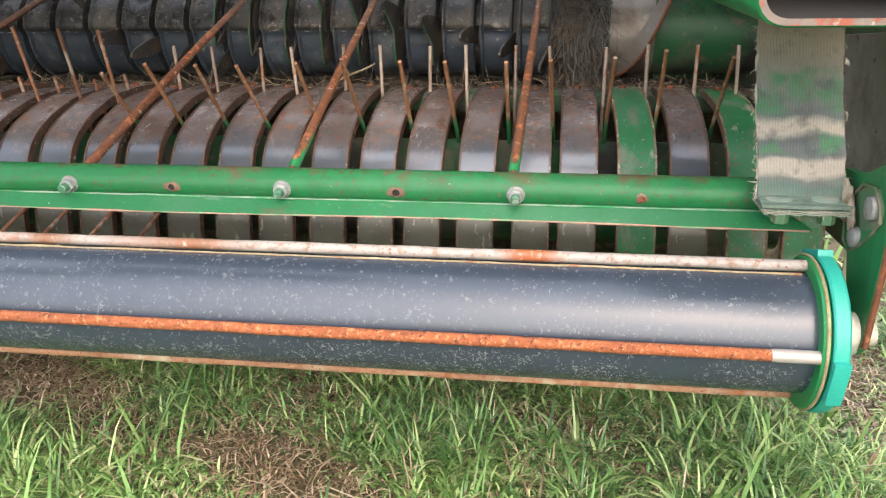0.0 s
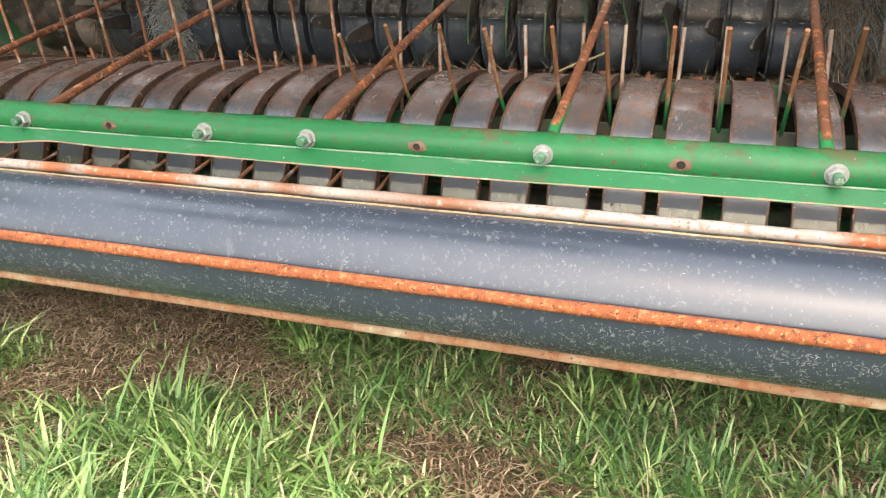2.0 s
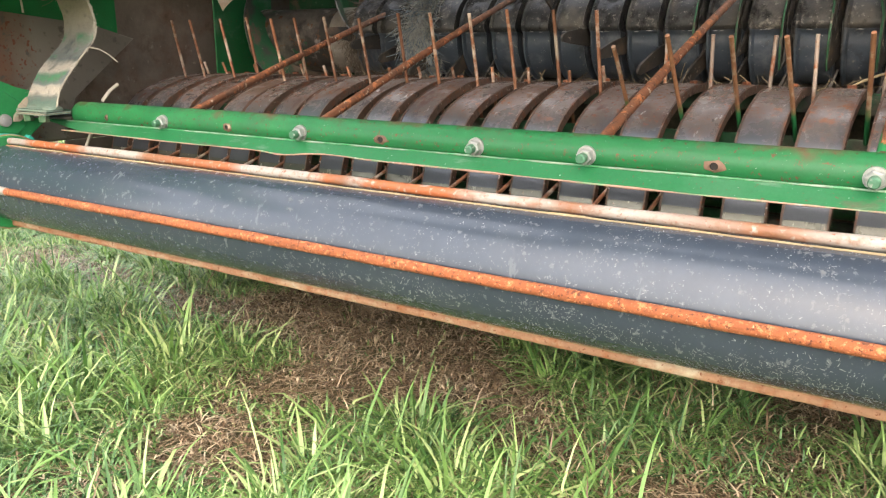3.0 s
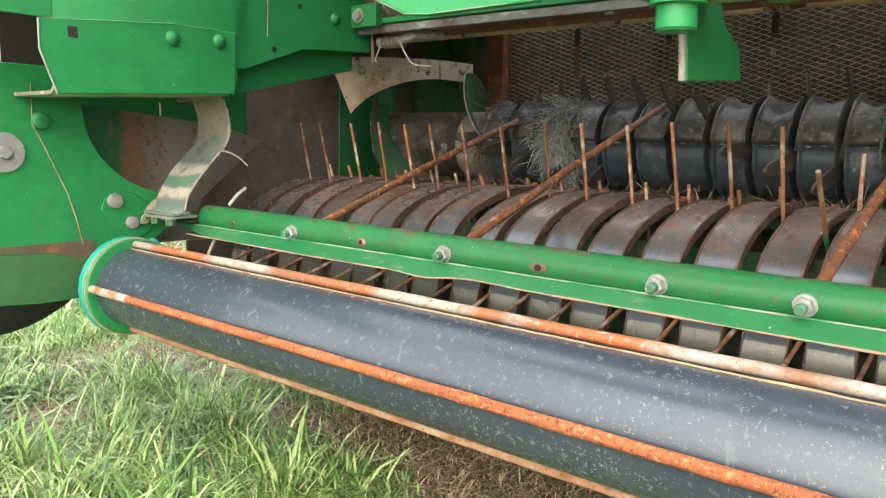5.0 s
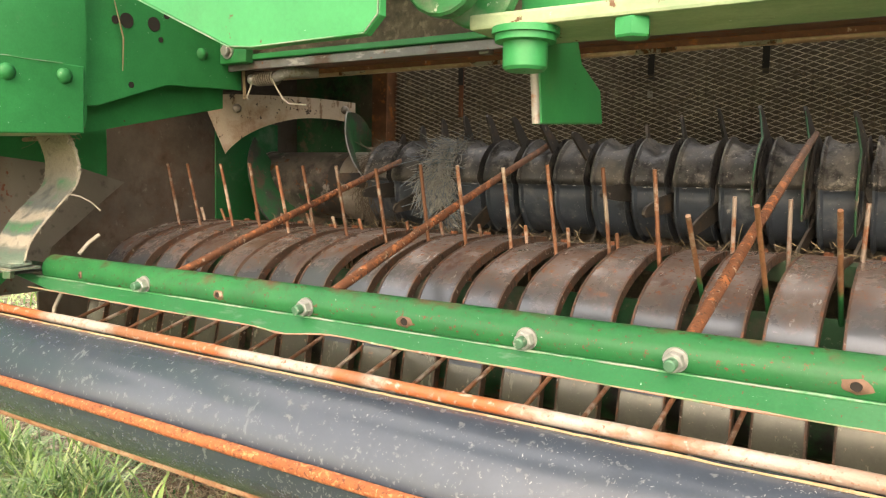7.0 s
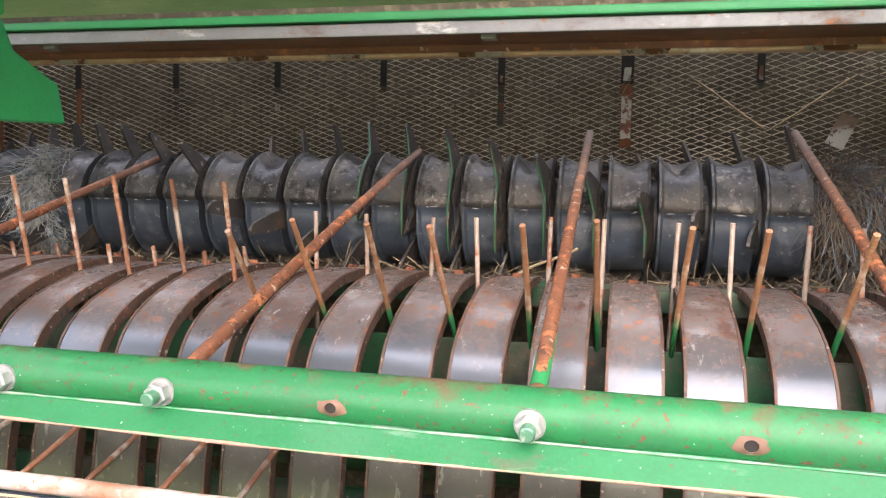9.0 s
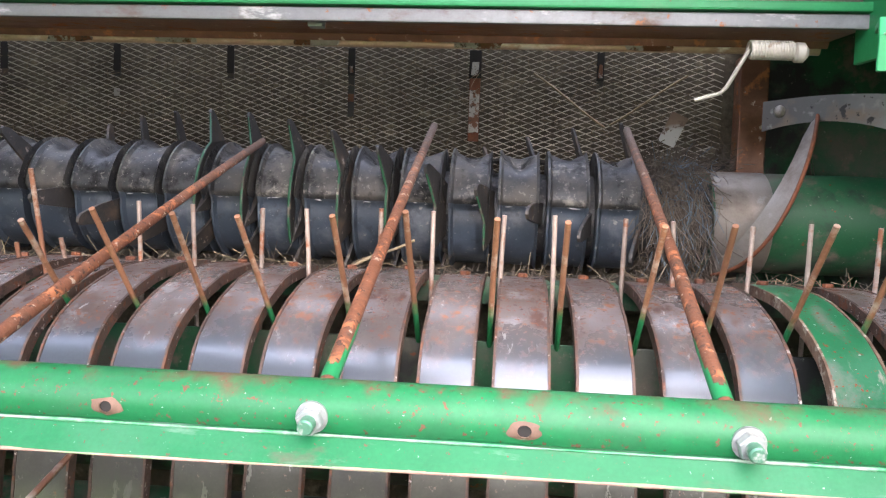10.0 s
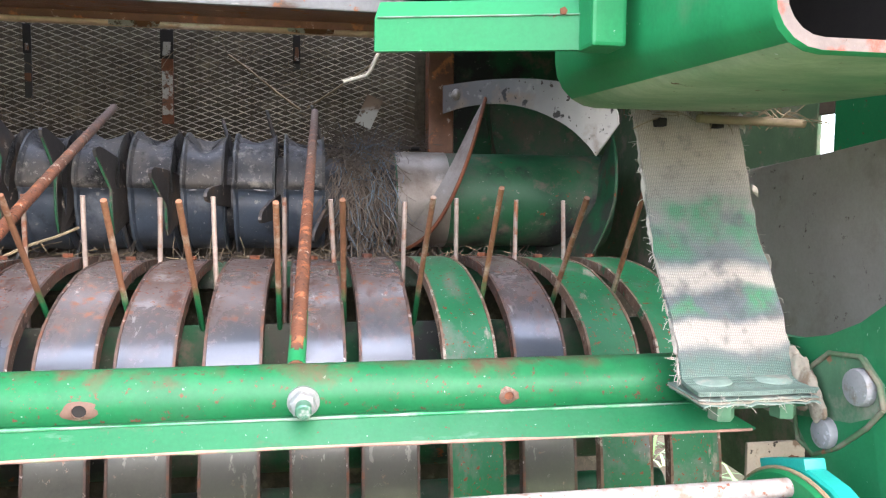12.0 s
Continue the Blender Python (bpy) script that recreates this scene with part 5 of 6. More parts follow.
        tube(bm, [(-0.770 + 0.0026 * k, 0.329, 0.699), (-0.7695 + 0.0022 * k, 0.331, 0.672), (-0.768 + 0.003 * k, 0.330, 0.646)], 0.0009, 5)
        part("hanging_twine", bm, M_STRAW, sp, "dry twine hanging beside the bolt", 60)
    sp = thing("tension_spring", (0.666, 0.33, 0.68), "pale coil spring with a cap and a bent wire hook", "spring")
    bm = bmesh.new()
    tube(bm, [(0.652 + 0.040 * k / 192, 0.33 + 0.0082 * math.cos(k * math.tau / 12), 0.674 + 0.0082 * math.sin(k * math.tau / 12)) for k in range(193)], 0.0017, 6)
    part("coil", bm, M_CREAM, sp, "", 60)
    bm = bmesh.new()
    tube(bm, [(0.652, 0.33, 0.675), (0.646, 0.335, 0.662), (0.636, 0.345, 0.640), (0.632, 0.35, 0.635), (0.608, 0.355, 0.628)], 0.0022, 8)
    part("hook", bm, M_CREAM, sp, "bent wire hook", 50)
    bm = bmesh.new()
    tube(bm, [(0.692, 0.33, 0.672), (0.695, 0.33, 0.672), (0.702, 0.33, 0.672), (0.706, 0.33, 0.672)], 0.008, 16, radii=[0.006, 0.0098, 0.0098, 0.005])
    part("end_bush", bm, M_CREAM, sp, "pale bolt head", 40)


def build_chamber():
    def wall(name, lo, hi, mat, label):
        bm = bmesh.new()
        box(bm, lo, hi, 0.002)
        tagged(part(name, bm, mat), label, "panel", kind="structure")
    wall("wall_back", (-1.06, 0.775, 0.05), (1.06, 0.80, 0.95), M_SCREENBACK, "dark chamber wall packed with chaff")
    wall("wall_side_west", (-1.056, -0.10, 0.315), (-1.05, 0.80, 0.95), M_SIDE, "dirty rust-stained side sheet of the feed chamber")
    wall("wall_side_west_lower", (-1.056, 0.13, 0.17), (-1.05, 0.80, 0.3145), M_SIDE, "dirty lower side sheet of the feed chamber")
    wall("wall_side_east", (1.05, 0.197, 0.20), (1.055, 0.80, 0.95), M_MUDGREEN, "muddy green-brown side sheet of the feed chamber")
    # unseen overhead sheets, added only to block sky light from the chamber
    wall("ceiling", (-1.07, 0.345, 0.806), (1.07, 0.54, 0.83), M_BACK, "unseen sheet added to shade the feed chamber")
    wall("ceiling_end_west", (-1.05, 0.5005, 0.795), (-0.80, 0.774, 0.805), M_BACK, "unseen sheet added to shade the auger end")
    wall("ceiling_end_east", (0.80, 0.5005, 0.795), (1.05, 0.774, 0.805), M_BACK, "unseen sheet added to shade the auger end")
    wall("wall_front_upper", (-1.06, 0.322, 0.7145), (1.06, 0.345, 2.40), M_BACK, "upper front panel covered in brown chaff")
    # two more out of view, added to shade the pickup and upper plate
    wall("ceiling_front", (-0.55, 0.04, 0.93), (0.72, 0.32, 0.96), M_GREEN_DARK, "unseen dusty green sheet added to shade the pickup")
    wall("ceiling_front_west", (-0.772, 0.17, 0.87), (-0.5505, 0.32, 0.89), M_GREEN_DARK, "unseen dusty green sheet added to shade the rail end")
    for s, n in ((-1, "west"), (1, "east")):
        wall("trim_" + n, (s * 0.775 - 0.02, 0.714, 0.555), (s * 0.775 + 0.02, 0.75, 0.745), M_RUST_BROWN, "rusty upright angle at the screen edge")
        wall("wall_return_" + n, (min(s * 0.78, s * 1.05), 0.755, 0.30), (max(s * 0.78, s * 1.05), 0.77, 0.79), M_GREEN_DARK, "dark dusty end sheet beside the screen")
        bm = bmesh.new()
        outline = [(-0.135, 0.33), (-0.135, 0.566), (0.05, 0.545), (0.33, 0.520), (0.33, 0.33)] if s > 0 else [(-0.14, 0.33), (-0.14, 0.556), (-0.042, 0.547), (0.150, 0.526), (0.233, 0.503), (0.100, 0.400), (0.075, 0.33)]
        plate(bm, outline, 0, min(s * 0.955, s * 0.962), max(s * 0.955, s * 0.962), 0.001)
        tagged(part("wall_sheet_" + n, bm, M_SHEET if s > 0 else M_LEFT_SHEET), "dented grey-brown sheet beside the strap" if s > 0 else "rust-speckled part green sheet beside the strap", "panel", kind="structure")
    wall("trim_plate_west", (-0.975, -0.14, 0.50), (-0.969, 0.21, 0.66), M_GREEN, "green plate over the rusty sheet")
    wall("trim_sheet_west", (-1.0495, 0.51, 0.40), (-1.0455, 0.69, 0.635), M_GREEN_WORN, "dark green lining sheet beside the auger")
    bm = bmesh.new()
    box(bm, (0.955, 0.142, 0.240), (1.012, 0.146, 0.293), 0.001)
    br = tagged(part("trim_bracket", bm, M_WHITE), "cream painted bracket with a rust spot behind the bands", "bracket", kind="structure")
    for x, z, r, mt, lb in ((0.977, 0.271, 0.0042, M_SHADE_AND_MARKS, "dark drilled hole"), (1.000, 0.272, 0.0085, M_RUST_DARK, "rust spot")):
        bm = bmesh.new()
        bm.faces.new([bm.verts.new((x + r * (1 + 0.25 * noise.noise((k * 0.9, r * 900, 0))) * math.cos(math.tau * k / 14), 0.1416, z + r * (1 + 0.25 * noise.noise((k * 0.9, r * 900, 3))) * math.sin(math.tau * k / 14))) for k in range(14)])
        part("stain", bm, mt, br, lb)
    wall("wall_side_east_low", (1.05, 0.1745, 0.20), (1.055, 0.1965, 0.550), M_SIDE, "dirty side sheet under the slot")
    wall("wall_side_east_high", (1.05, 0.1745, 0.589), (1.055, 0.1965, 0.95), M_SIDE, "dirty side sheet over the slot")
    wall("wall_side_east_front", (1.05, -0.30, 0.20), (1.055, 0.174, 0.95), M_GREEN_WORN, "worn green painted front side sheet")
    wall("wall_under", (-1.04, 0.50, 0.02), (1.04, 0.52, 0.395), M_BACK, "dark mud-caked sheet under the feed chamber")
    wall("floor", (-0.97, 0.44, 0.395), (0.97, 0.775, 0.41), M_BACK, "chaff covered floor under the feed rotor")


# ---------------------------------------------------------------- side frames, straps, shields
STRAP_X, STRAP_HALF = 0.843, 0.040
STRAP_WEST = [(0.036, 0.578), (0.046, 0.562), (0.0555, 0.529), (0.050, 0.500), (0.026, 0.474), (0.001, 0.447), (-0.0175, 0.422), (-0.026, 0.396)]
STRAP_EAST = [(0.064, 0.578), (0.058, 0.563), (0.042, 0.522), (0.029, 0.486), (0.012, 0.457), (-0.0095, 0.420), (-0.018, 0.402), (-0.0215, 0.394)]


def strap_at(fold, u):
    """A point of the hanging strap, 0 at its top and 1 at its foot, smoothed between the folds."""
    f = u * (len(fold) - 1)
    i = min(int(f), len(fold) - 2)
    w = f - i
    a, b, c, d = (fold[min(max(k, 0), len(fold) - 1)] for k in (i - 1, i, i + 1, i + 2))
    return tuple(0.5 * (2 * q + (r - p) * w + (2 * p - 5 * q + 4 * r - e) * w * w + (3 * q - p - 3 * r + e) * w ** 3) for p, q, r, e in zip(a, b, c, d))


def build_side(s):
    inner = 0.738 if s > 0 else 0.765
    lab = "green steel box beam with an open rusty front end"
    t = thing("box_beam", (s * (inner + 0.08), -0.08, 0.557), lab, "frame beam", "box beams over the pickup ends")
    y0, y1 = (-0.205 if s > 0 else -0.222), 0.045
    z0, z1 = (0.564 if s > 0 else 0.555), 0.80
    rise = 0.03 if s > 0 else 0.055
    def loop(off, rad):
        lo_x, hi_x, lo_z, hi_z = inner + off, inner + 0.17 - off, z0 + off, z1 - off
        pts = []
        for cx, cz, a0 in ((hi_x - rad, hi_z - rad, 0), (lo_x + rad, hi_z - rad, 90), (lo_x + rad, lo_z + rad, 180), (hi_x - rad, lo_z + rad, 270)):
            for k in range(6):
                a = radians(a0 + 18 * k)
                pts.append((s * (cx + rad * math.cos(a)), cz + rad * math.sin(a)))
        return pts
    bm = bmesh.new()
    rings = []
    for y, off, rad in ((y1, 0.0, 0.030), (y0 + 0.002, 0.0, 0.021), (y0, 0.0015, 0.020), (y0, 0.0062, 0.016), (y1, 0.0062, 0.016)):
        rings.append([bm.verts.new((x, y, z + rise * (y - y0))) for x, z in loop(off, rad)])
    for a, b in zip(rings, rings[1:]):
        for k in range(24):
            f = bm.faces.new((a[k], a[(k + 1) % 24], b[(k + 1) % 24], b[k]))
            if b is rings[3]:
                f.material_index = 1
            # inner faces are painted near black for the shade inside the beam
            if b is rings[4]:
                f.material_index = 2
            # the underside gets the grime with bounce light painted in
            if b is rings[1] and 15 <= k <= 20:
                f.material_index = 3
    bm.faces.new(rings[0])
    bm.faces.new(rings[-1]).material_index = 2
    part("beam", bm, [M_GREEN, M_RIM, M_SHADE_AND_MARKS, M_BEAM], t, "", 40)
    if s < 0:
        bm = bmesh.new()
        plate(bm, [(-0.223, 0.556), (0.036, 0.571), (0.038, 0.661), (-0.063, 0.6605), (-0.242, 0.645), (-0.242, 0.609)], 0, -inner + 0.0005, -inner + 0.006, 0.0015)
        p = part("overlap_plate", bm, M_GREEN, t, "green overlapping plate")
        for y, z in ((-0.066, 0.641), (0.009, 0.645)):
            bm = bmesh.new()
            ring_profile(bm, [(-inner + 0.006, 0.0105), (-inner + 0.009, 0.010), (-inner + 0.0125, 0.006), (-inner + 0.0135, 0.0005)], (0, y, z), 20)
            part("rivet", bm, M_GREEN, p, "domed green rivet", True)
        bm = bmesh.new()
        box(bm, (-inner + 0.0055, -0.208, 0.627), (-inner + 0.0068, -0.196, 0.640))
        part("square_hole", bm, M_SHADE_AND_MARKS, p, "dark square hole")
        bm = bmesh.new()
        box(bm, (-inner - 0.004, -0.46, 0.6475), (-inner - 0.0002, -0.2225, 0.83), 0.0015)
        part("front_face", bm, M_GREEN, t, "green upper face plate of the beam")
        bm = bmesh.new()
        tube(bm, [(-inner + 0.0062, -0.2235, 0.5565), (-inner + 0.0062, -0.2425, 0.609), (-inner + 0.0062, -0.2425, 0.645)], 0.0016, 6)
        part("cut_edge", bm, M_WORN_PALE, p, "pale bare edge of the plate", 60)
    f = thing("side_frame_plate", (s * 0.80, 0.2, 0.58), "green side frame plate with bolt holes", "frame plate", "side frame plates")
    bm = bmesh.new()
    x = s * (inner + 0.016)
    plate(bm, [(0.046, 0.611), (0.067, 0.611), (0.184, 0.655), (0.335, 0.662), (0.335, 1.0), (0.046, 1.0)], 0, x - 0.003, x + 0.003, 0.001)
    part("upper_plate", bm, M_GREEN, f, "green plate with a stepped lower edge")
    bm = bmesh.new()
    x2 = s * (inner + 0.05)
    plate(bm, [(0.046, 0.573), (0.072, 0.575), (0.325, 0.632), (0.325, 0.78), (0.046, 0.78)] if s < 0 else [(0.046, 0.64), (0.325, 0.68), (0.325, 0.78), (0.046, 0.78)], 0, x2 - 0.003, x2 + 0.003, 0.001)
    part("lower_plate", bm, M_GREEN, f, "green plate behind it")
    if s < 0:
        for y, z, r in ((0.117, 0.738, 0.011), (0.163, 0.741, 0.0105), (0.186, 0.758, 0.0055), (0.175, 0.72, 0.004), (0.123, 0.647, 0.0045), (0.099, 0.736, 0.006)):
            bm = bmesh.new()
            tube(bm, [(-inner - 0.0135, y, z), (-inner - 0.0120, y, z)], r, 20)
            part("hole", bm, M_SHADE_AND_MARKS, f, "dark drilled hole")
        for y, z in ((0.246, 0.755), (0.252, 0.71), (0.306, 0.719)):
            bm = bmesh.new()
            ring_profile(bm, [(-inner - 0.013, 0.010), (-inner - 0.008, 0.008), (-inner - 0.006, 0.0005)], (0, y, z), 18)
            part("rivet", bm, M_GREEN, f, "domed green rivet", True)
        bm = bmesh.new()
        tube(bm, [(-0.77, 0.09, 0.77), (-0.77, 0.106, 0.711), (-0.77, 0.104, 0.664)], 0.0010, 6, radii=[0.0008, 0.0013, 0.0008])
        part("hanging_straw", bm, M_STRAW, f, "straw caught on the plate", 60)
        bm = bmesh.new()
        box(bm, (-0.775, 0.286, 0.699), (-0.715, 0.302, 0.737), 0.002)
        br = part("bolt_bracket", bm, M_GREEN, f, "small green bracket with a nut")
        bm = bmesh.new()
        tube(bm, [(-0.755, 0.286, 0.718), (-0.755, 0.283, 0.718)], 0.0125, 20)
        hexnut(bm, (-0.755, 0.283, 0.718), (0, -1, 0), 0.009, 0.007)
        part("nut", bm, M_ZINC, br, "dull zinc nut", 35)
        bm = bmesh.new()
        tube(bm, [(-inner + 0.0062, -0.242 + 0.025 * k, 0.6455 + min(0.0152, 0.00215 * k) + 0.0006 * math.sin(k * 2.1)) for k in range(11)], 0.0006, 6)
        part("cream_seam", bm, M_WORN, f, "cream sealant seam", 60)
    # pivot arm with the roller bearing
    a = thing("roller_arm", (s * 0.89, -0.09, 0.25), "green curved steel arm that carries the roller end", "arm", "roller arms")
    bm = bmesh.new()
    g = 0.002 if s > 0 else 0.0
    poly = [(-0.42, 0.60), (-0.135, 0.60)]
    for k in range(9):
        w = math.pi * (1.0 + 0.5 * k / 8)
        poly.append((0.020 + 0.152 * math.cos(w), 0.545 + 0.130 * math.sin(w)))
    if s < 0:
        poly += [(0.018, 0.395), (0.008, 0.372), (-0.018, 0.350), (-0.05, 0.335), (-0.065, 0.285), (-0.092, 0.268), (-0.20, 0.268), (-0.42, 0.285)]
        plate(bm, poly, 0, s * 0.893, s * 0.900, 0.001)
    else:
        edge = [(-0.116, 0.283), (-0.113, 0.31), (-0.109, 0.35), (-0.103, 0.39), (-0.107, 0.43), (-0.125, 0.485), (-0.165, 0.54), (-0.25, 0.575), (-0.42, 0.585)]
        plate(bm, poly + [(0.018, 0.395), (0.008, 0.374), (-0.012, 0.364), (-0.030, 0.350), (-0.066, 0.30), (-0.082, 0.274), (-0.100, 0.268)] + edge, 0, 0.8945, 0.9010)
        bent = bmesh.new()
        tube(bent, [(0.8977, y, z) for y, z in edge], 0.0032, 8)
        for v in list(bm.verts) + list(bent.verts):
            v.co.x -= 0.092 * max(0.0, 0.41 - v.co.z)
        for v in bent.verts:
            v.co += Vector((0.0008, 0.0008, 0.0008)) * noise.noise(v.co * 300)
        part("cut_edge", bent, M_RUST_DARK, a, "rusty cut front edge of the arm", 50)
    part("arm_plate", bm, M_GREEN if s < 0 else M_ARM, a, "")
    bm = bmesh.new()
    tube(bm, [(s * (0.8922 if s < 0 else 0.9005), y, z) for y, z in ((-0.200, 0.575), (-0.200, 0.552), (-0.201, 0.520), (-0.185, 0.487), (-0.170, 0.452), (-0.157, 0.423), (-0.146, 0.385), (-0.138, 0.348))], 0.0010, 6)
    part("weld_seam", bm, M_CRUST, a, "tan weld seam", 60)
    if s < 0:
        bm = bmesh.new()
        tube(bm, [(-0.8935, -0.240, 0.481), (-0.8895, -0.240, 0.481)], 0.0268, 36)
        big = part("pivot_washer", bm, M_DULL, a, "large dull steel washer", 40)
        bm = bmesh.new()
        hexnut(bm, (-0.8895, -0.240, 0.481), (1, 0, 0), 0.0095, 0.007)
        part("pivot_nut", bm, M_DULL, big, "dull hexagon bolt head", 35)
        bm = bmesh.new()
        plate(bm, [(-0.30, 0.352), (-0.122, 0.353), (-0.116, 0.330), (-0.135, 0.326), (-0.19, 0.340), (-0.30, 0.345)], 0, -0.893, -0.8918)
        part("mud_band", bm, M_MUDBROWN, a, "brown band of dried mud and rust")
        # lower part of the arm is a darker olive than the rest
        bm = bmesh.new()
        plate(bm, [(-0.415, 0.344), (-0.30, 0.344), (-0.19, 0.339), (-0.135, 0.325), (-0.078, 0.305), (-0.070, 0.286), (-0.093, 0.270), (-0.20, 0.270), (-0.415, 0.287)], 0, -0.8930, -0.8922)
        part("lower_panel", bm, M_ARM_LOW, a, "darker olive panel over the lower green paint")
    for y, z, r in ((-0.074 if s > 0 else -0.089, 0.4005 if s > 0 else 0.409, 0.0112), (-0.046 if s > 0 else -0.063, 0.3645 if s > 0 else 0.375, 0.0098), (-0.165 if s > 0 else -0.190, 0.51 if s > 0 else 0.525, 0.012)):
        bm = bmesh.new()
        ring_profile(bm, [(s * 0.892, r * 1.02), (s * 0.8865, r), (s * 0.8848, r * 0.93), (s * 0.8838, r * 0.6), (s * 0.8835, 0.0004)], (0, y, z), 24)
        part("pivot_bolt", bm, M_DULL if y > -0.1 else M_GREEN, a, "round headed pivot bolt", 50)
    bm = bmesh.new()
    poly = [(-0.092, 0.392), (-0.088, 0.405), (-0.072, 0.418), (-0.045, 0.415), (-0.025, 0.400), (-0.012, 0.375), (-0.018, 0.352), (-0.035, 0.347), (-0.056, 0.358), (-0.080, 0.378)] if s > 0 else [(-0.110, 0.398), (-0.104, 0.414), (-0.085, 0.424), (-0.058, 0.420), (-0.034, 0.402), (-0.026, 0.380), (-0.032, 0.360), (-0.050, 0.350), (-0.070, 0.354), (-0.098, 0.378)]
    plate(bm, poly, 0, s * 0.8905, s * (0.8925 + g), 0.001)
    pp = part("pivot_plate", bm, M_DUSTGREEN if s > 0 else M_GREEN, a, "dusty green pivot plate")
    if s > 0:
        bm = bmesh.new()
        tube(bm, [(s * 0.8895, y, z) for y, z in poly + poly[:1]], 0.0017, 8)
        part("raised_rim", bm, M_MUDGREEN, pp, "muddy raised rim", 60)
    # clevis plates between the arm and the strap
    bm = bmesh.new()
    plate(bm, [(-0.034, 0.3785), (0.012, 0.381), (0.03, 0.386), (0.03, 0.388), (0.012, 0.383), (-0.034, 0.3805)], 0, min(s * 0.812, s * 0.888), max(s * 0.812, s * 0.888), 0.0004)
    part("strap_ledge", bm, M_GREEN_DARK, a, "thin muddy green ledge plate")
    # strap
    st = thing("canvas_strap", (s * STRAP_X, 0.0, 0.39), "frayed woven strap streaked with green paint", "strap", "hanging straps")
    bm = bmesh.new()
    fold = STRAP_WEST if s < 0 else STRAP_EAST
    pts = [strap_at(fold, k / 24) for k in range(25)]
    pts += [(-0.030, 0.391), (-0.045, 0.390)]
    strip(bm, pts, STRAP_HALF, 0.003, s * STRAP_X)
    bmesh.ops.subdivide_edges(bm, edges=[e for e in bm.edges if abs(e.verts[0].co.x - e.verts[1].co.x) > 0.02], cuts=4)
    for v in bm.verts:
        v.co.y += 0.0025 * noise.noise(v.co * 30)
        if abs(abs(v.co.x - s * STRAP_X) - STRAP_HALF) < 0.002:
            v.co.x += 0.0025 * noise.noise(v.co * 160)
    part("webbing", bm, M_STRAP, st, "", 60)
    # frayed layers of the folded foot
    rl = random.Random(70 + s)
    for k in range(3):
        bm = bmesh.new()
        front = -0.046 - 0.0012 * k
        strip(bm, [(-0.004, 0.3885 - 0.0013 * k), (-0.03, 0.3880 - 0.0013 * k), (front, 0.3872 - 0.0013 * k)], STRAP_HALF + rl.uniform(-0.001, 0.001), 0.0009, s * STRAP_X)
        bmesh.ops.subdivide_edges(bm, edges=[e for e in bm.edges if abs(e.verts[0].co.x - e.verts[1].co.x) > 0.02], cuts=14)
        for v in bm.verts:
            if v.co.y < -0.045:
                v.co.y += 0.004 * noise.noise((v.co.x * 130, k * 5, s))
                v.co.z += 0.0012 * noise.noise((v.co.x * 160, k * 9, s + 4))
        part("canvas_layer", bm, M_TORN if k % 2 else M_WORN_PALE, st, "frayed canvas layer", 60)
    # torn cream edge towards the pivot plate
    bm = bmesh.new()
    for y, z, r in ((-0.016, 0.406, 0.009), (-0.024, 0.400, 0.011), (-0.032, 0.393, 0.011), (-0.038, 0.386, 0.010), (-0.030, 0.384, 0.010), (-0.045, 0.379, 0.008)):
        bmesh.ops.create_icosphere(bm, subdivisions=3, radius=r, matrix=Matrix.Translation((s * 0.8835, y, z)) @ Matrix.Diagonal((0.35, 1.0, 0.9, 1)))
    for v in bm.verts:
        v.co += Vector((0.5, 1, 1)) * (0.003 * noise.noise(v.co * 110) + 0.0022 * noise.noise(v.co * 330))
    part("torn_edge", bm, M_TORN, st, "torn cream canvas edge caked with mud", 60)
    # frayed cream selvedge down both edges of the webbing
    for side in (-1, 1):
        bm = bmesh.new()
        line = [Vector((s * STRAP_X + side * (STRAP_HALF - 0.0004), y, z)) for y, z in pts[:25]]
        fine = [line[k // 3].lerp(line[k // 3 + 1], (k % 3) / 3) for k in range(72)]
        tube(bm, fine, 0.0016, 7, radii=[0.0016 * (0.75 + 0.9 * abs(noise.noise((q.z * 90, side * 3, s)))) for q in fine])
        for v in bm.verts:
            v.co += Vector((0.0022, 0.0012, 0.0012)) * noise.noise(v.co * 240)
        part("frayed_selvedge", bm, M_TORN if side * s > 0 else M_FRAY, st, "frayed cream woven edge", 60)
    rnd = random.Random(40 + s)
    for k in range(15):
        u = rnd.random()
        i = int(u * 23)
        y, z = pts[i]
        e = rnd.choice((-1, 1))
        p = Vector((s * STRAP_X + e * STRAP_HALF, y - 0.002, z))
        d = Vector((e * rnd.uniform(0.3, 1), rnd.uniform(-0.5, 0.2), rnd.uniform(-0.8, 0.6))) * rnd.uniform(0.003, 0.008)
        bm = bmesh.new()
        tube(bm, [p, p + d * 0.4, p + d * 0.7 + Vector((0, 0, -0.0012)), p + d * 0.85 + Vector((0, 0, -0.0038))], 0.00028, 5)
        part("frayed_thread", bm, M_FRAY, st, "", 60)
    for i, ln, wd in ((2, 0.015, 0.0026), (7, 0.010, 0.0024), (12, 0.008, 0.002)):
        y, z = pts[i]
        bm = bmesh.new()
        p = Vector((s * STRAP_X + STRAP_HALF + 0.0015, y - 0.003, z))
        tube(bm, [p + Vector((0.0006 * k, -0.0004 * k, -ln * k / 6)) for k in range(7)], wd, 7, radii=[wd * q for q in (0.3, 0.8, 1.0, 0.9, 0.7, 0.4, 0.1)])
        for v in bm.verts:
            v.co += Vector((1, 1, 1)) * 0.003 * noise.noise(v.co * 200)
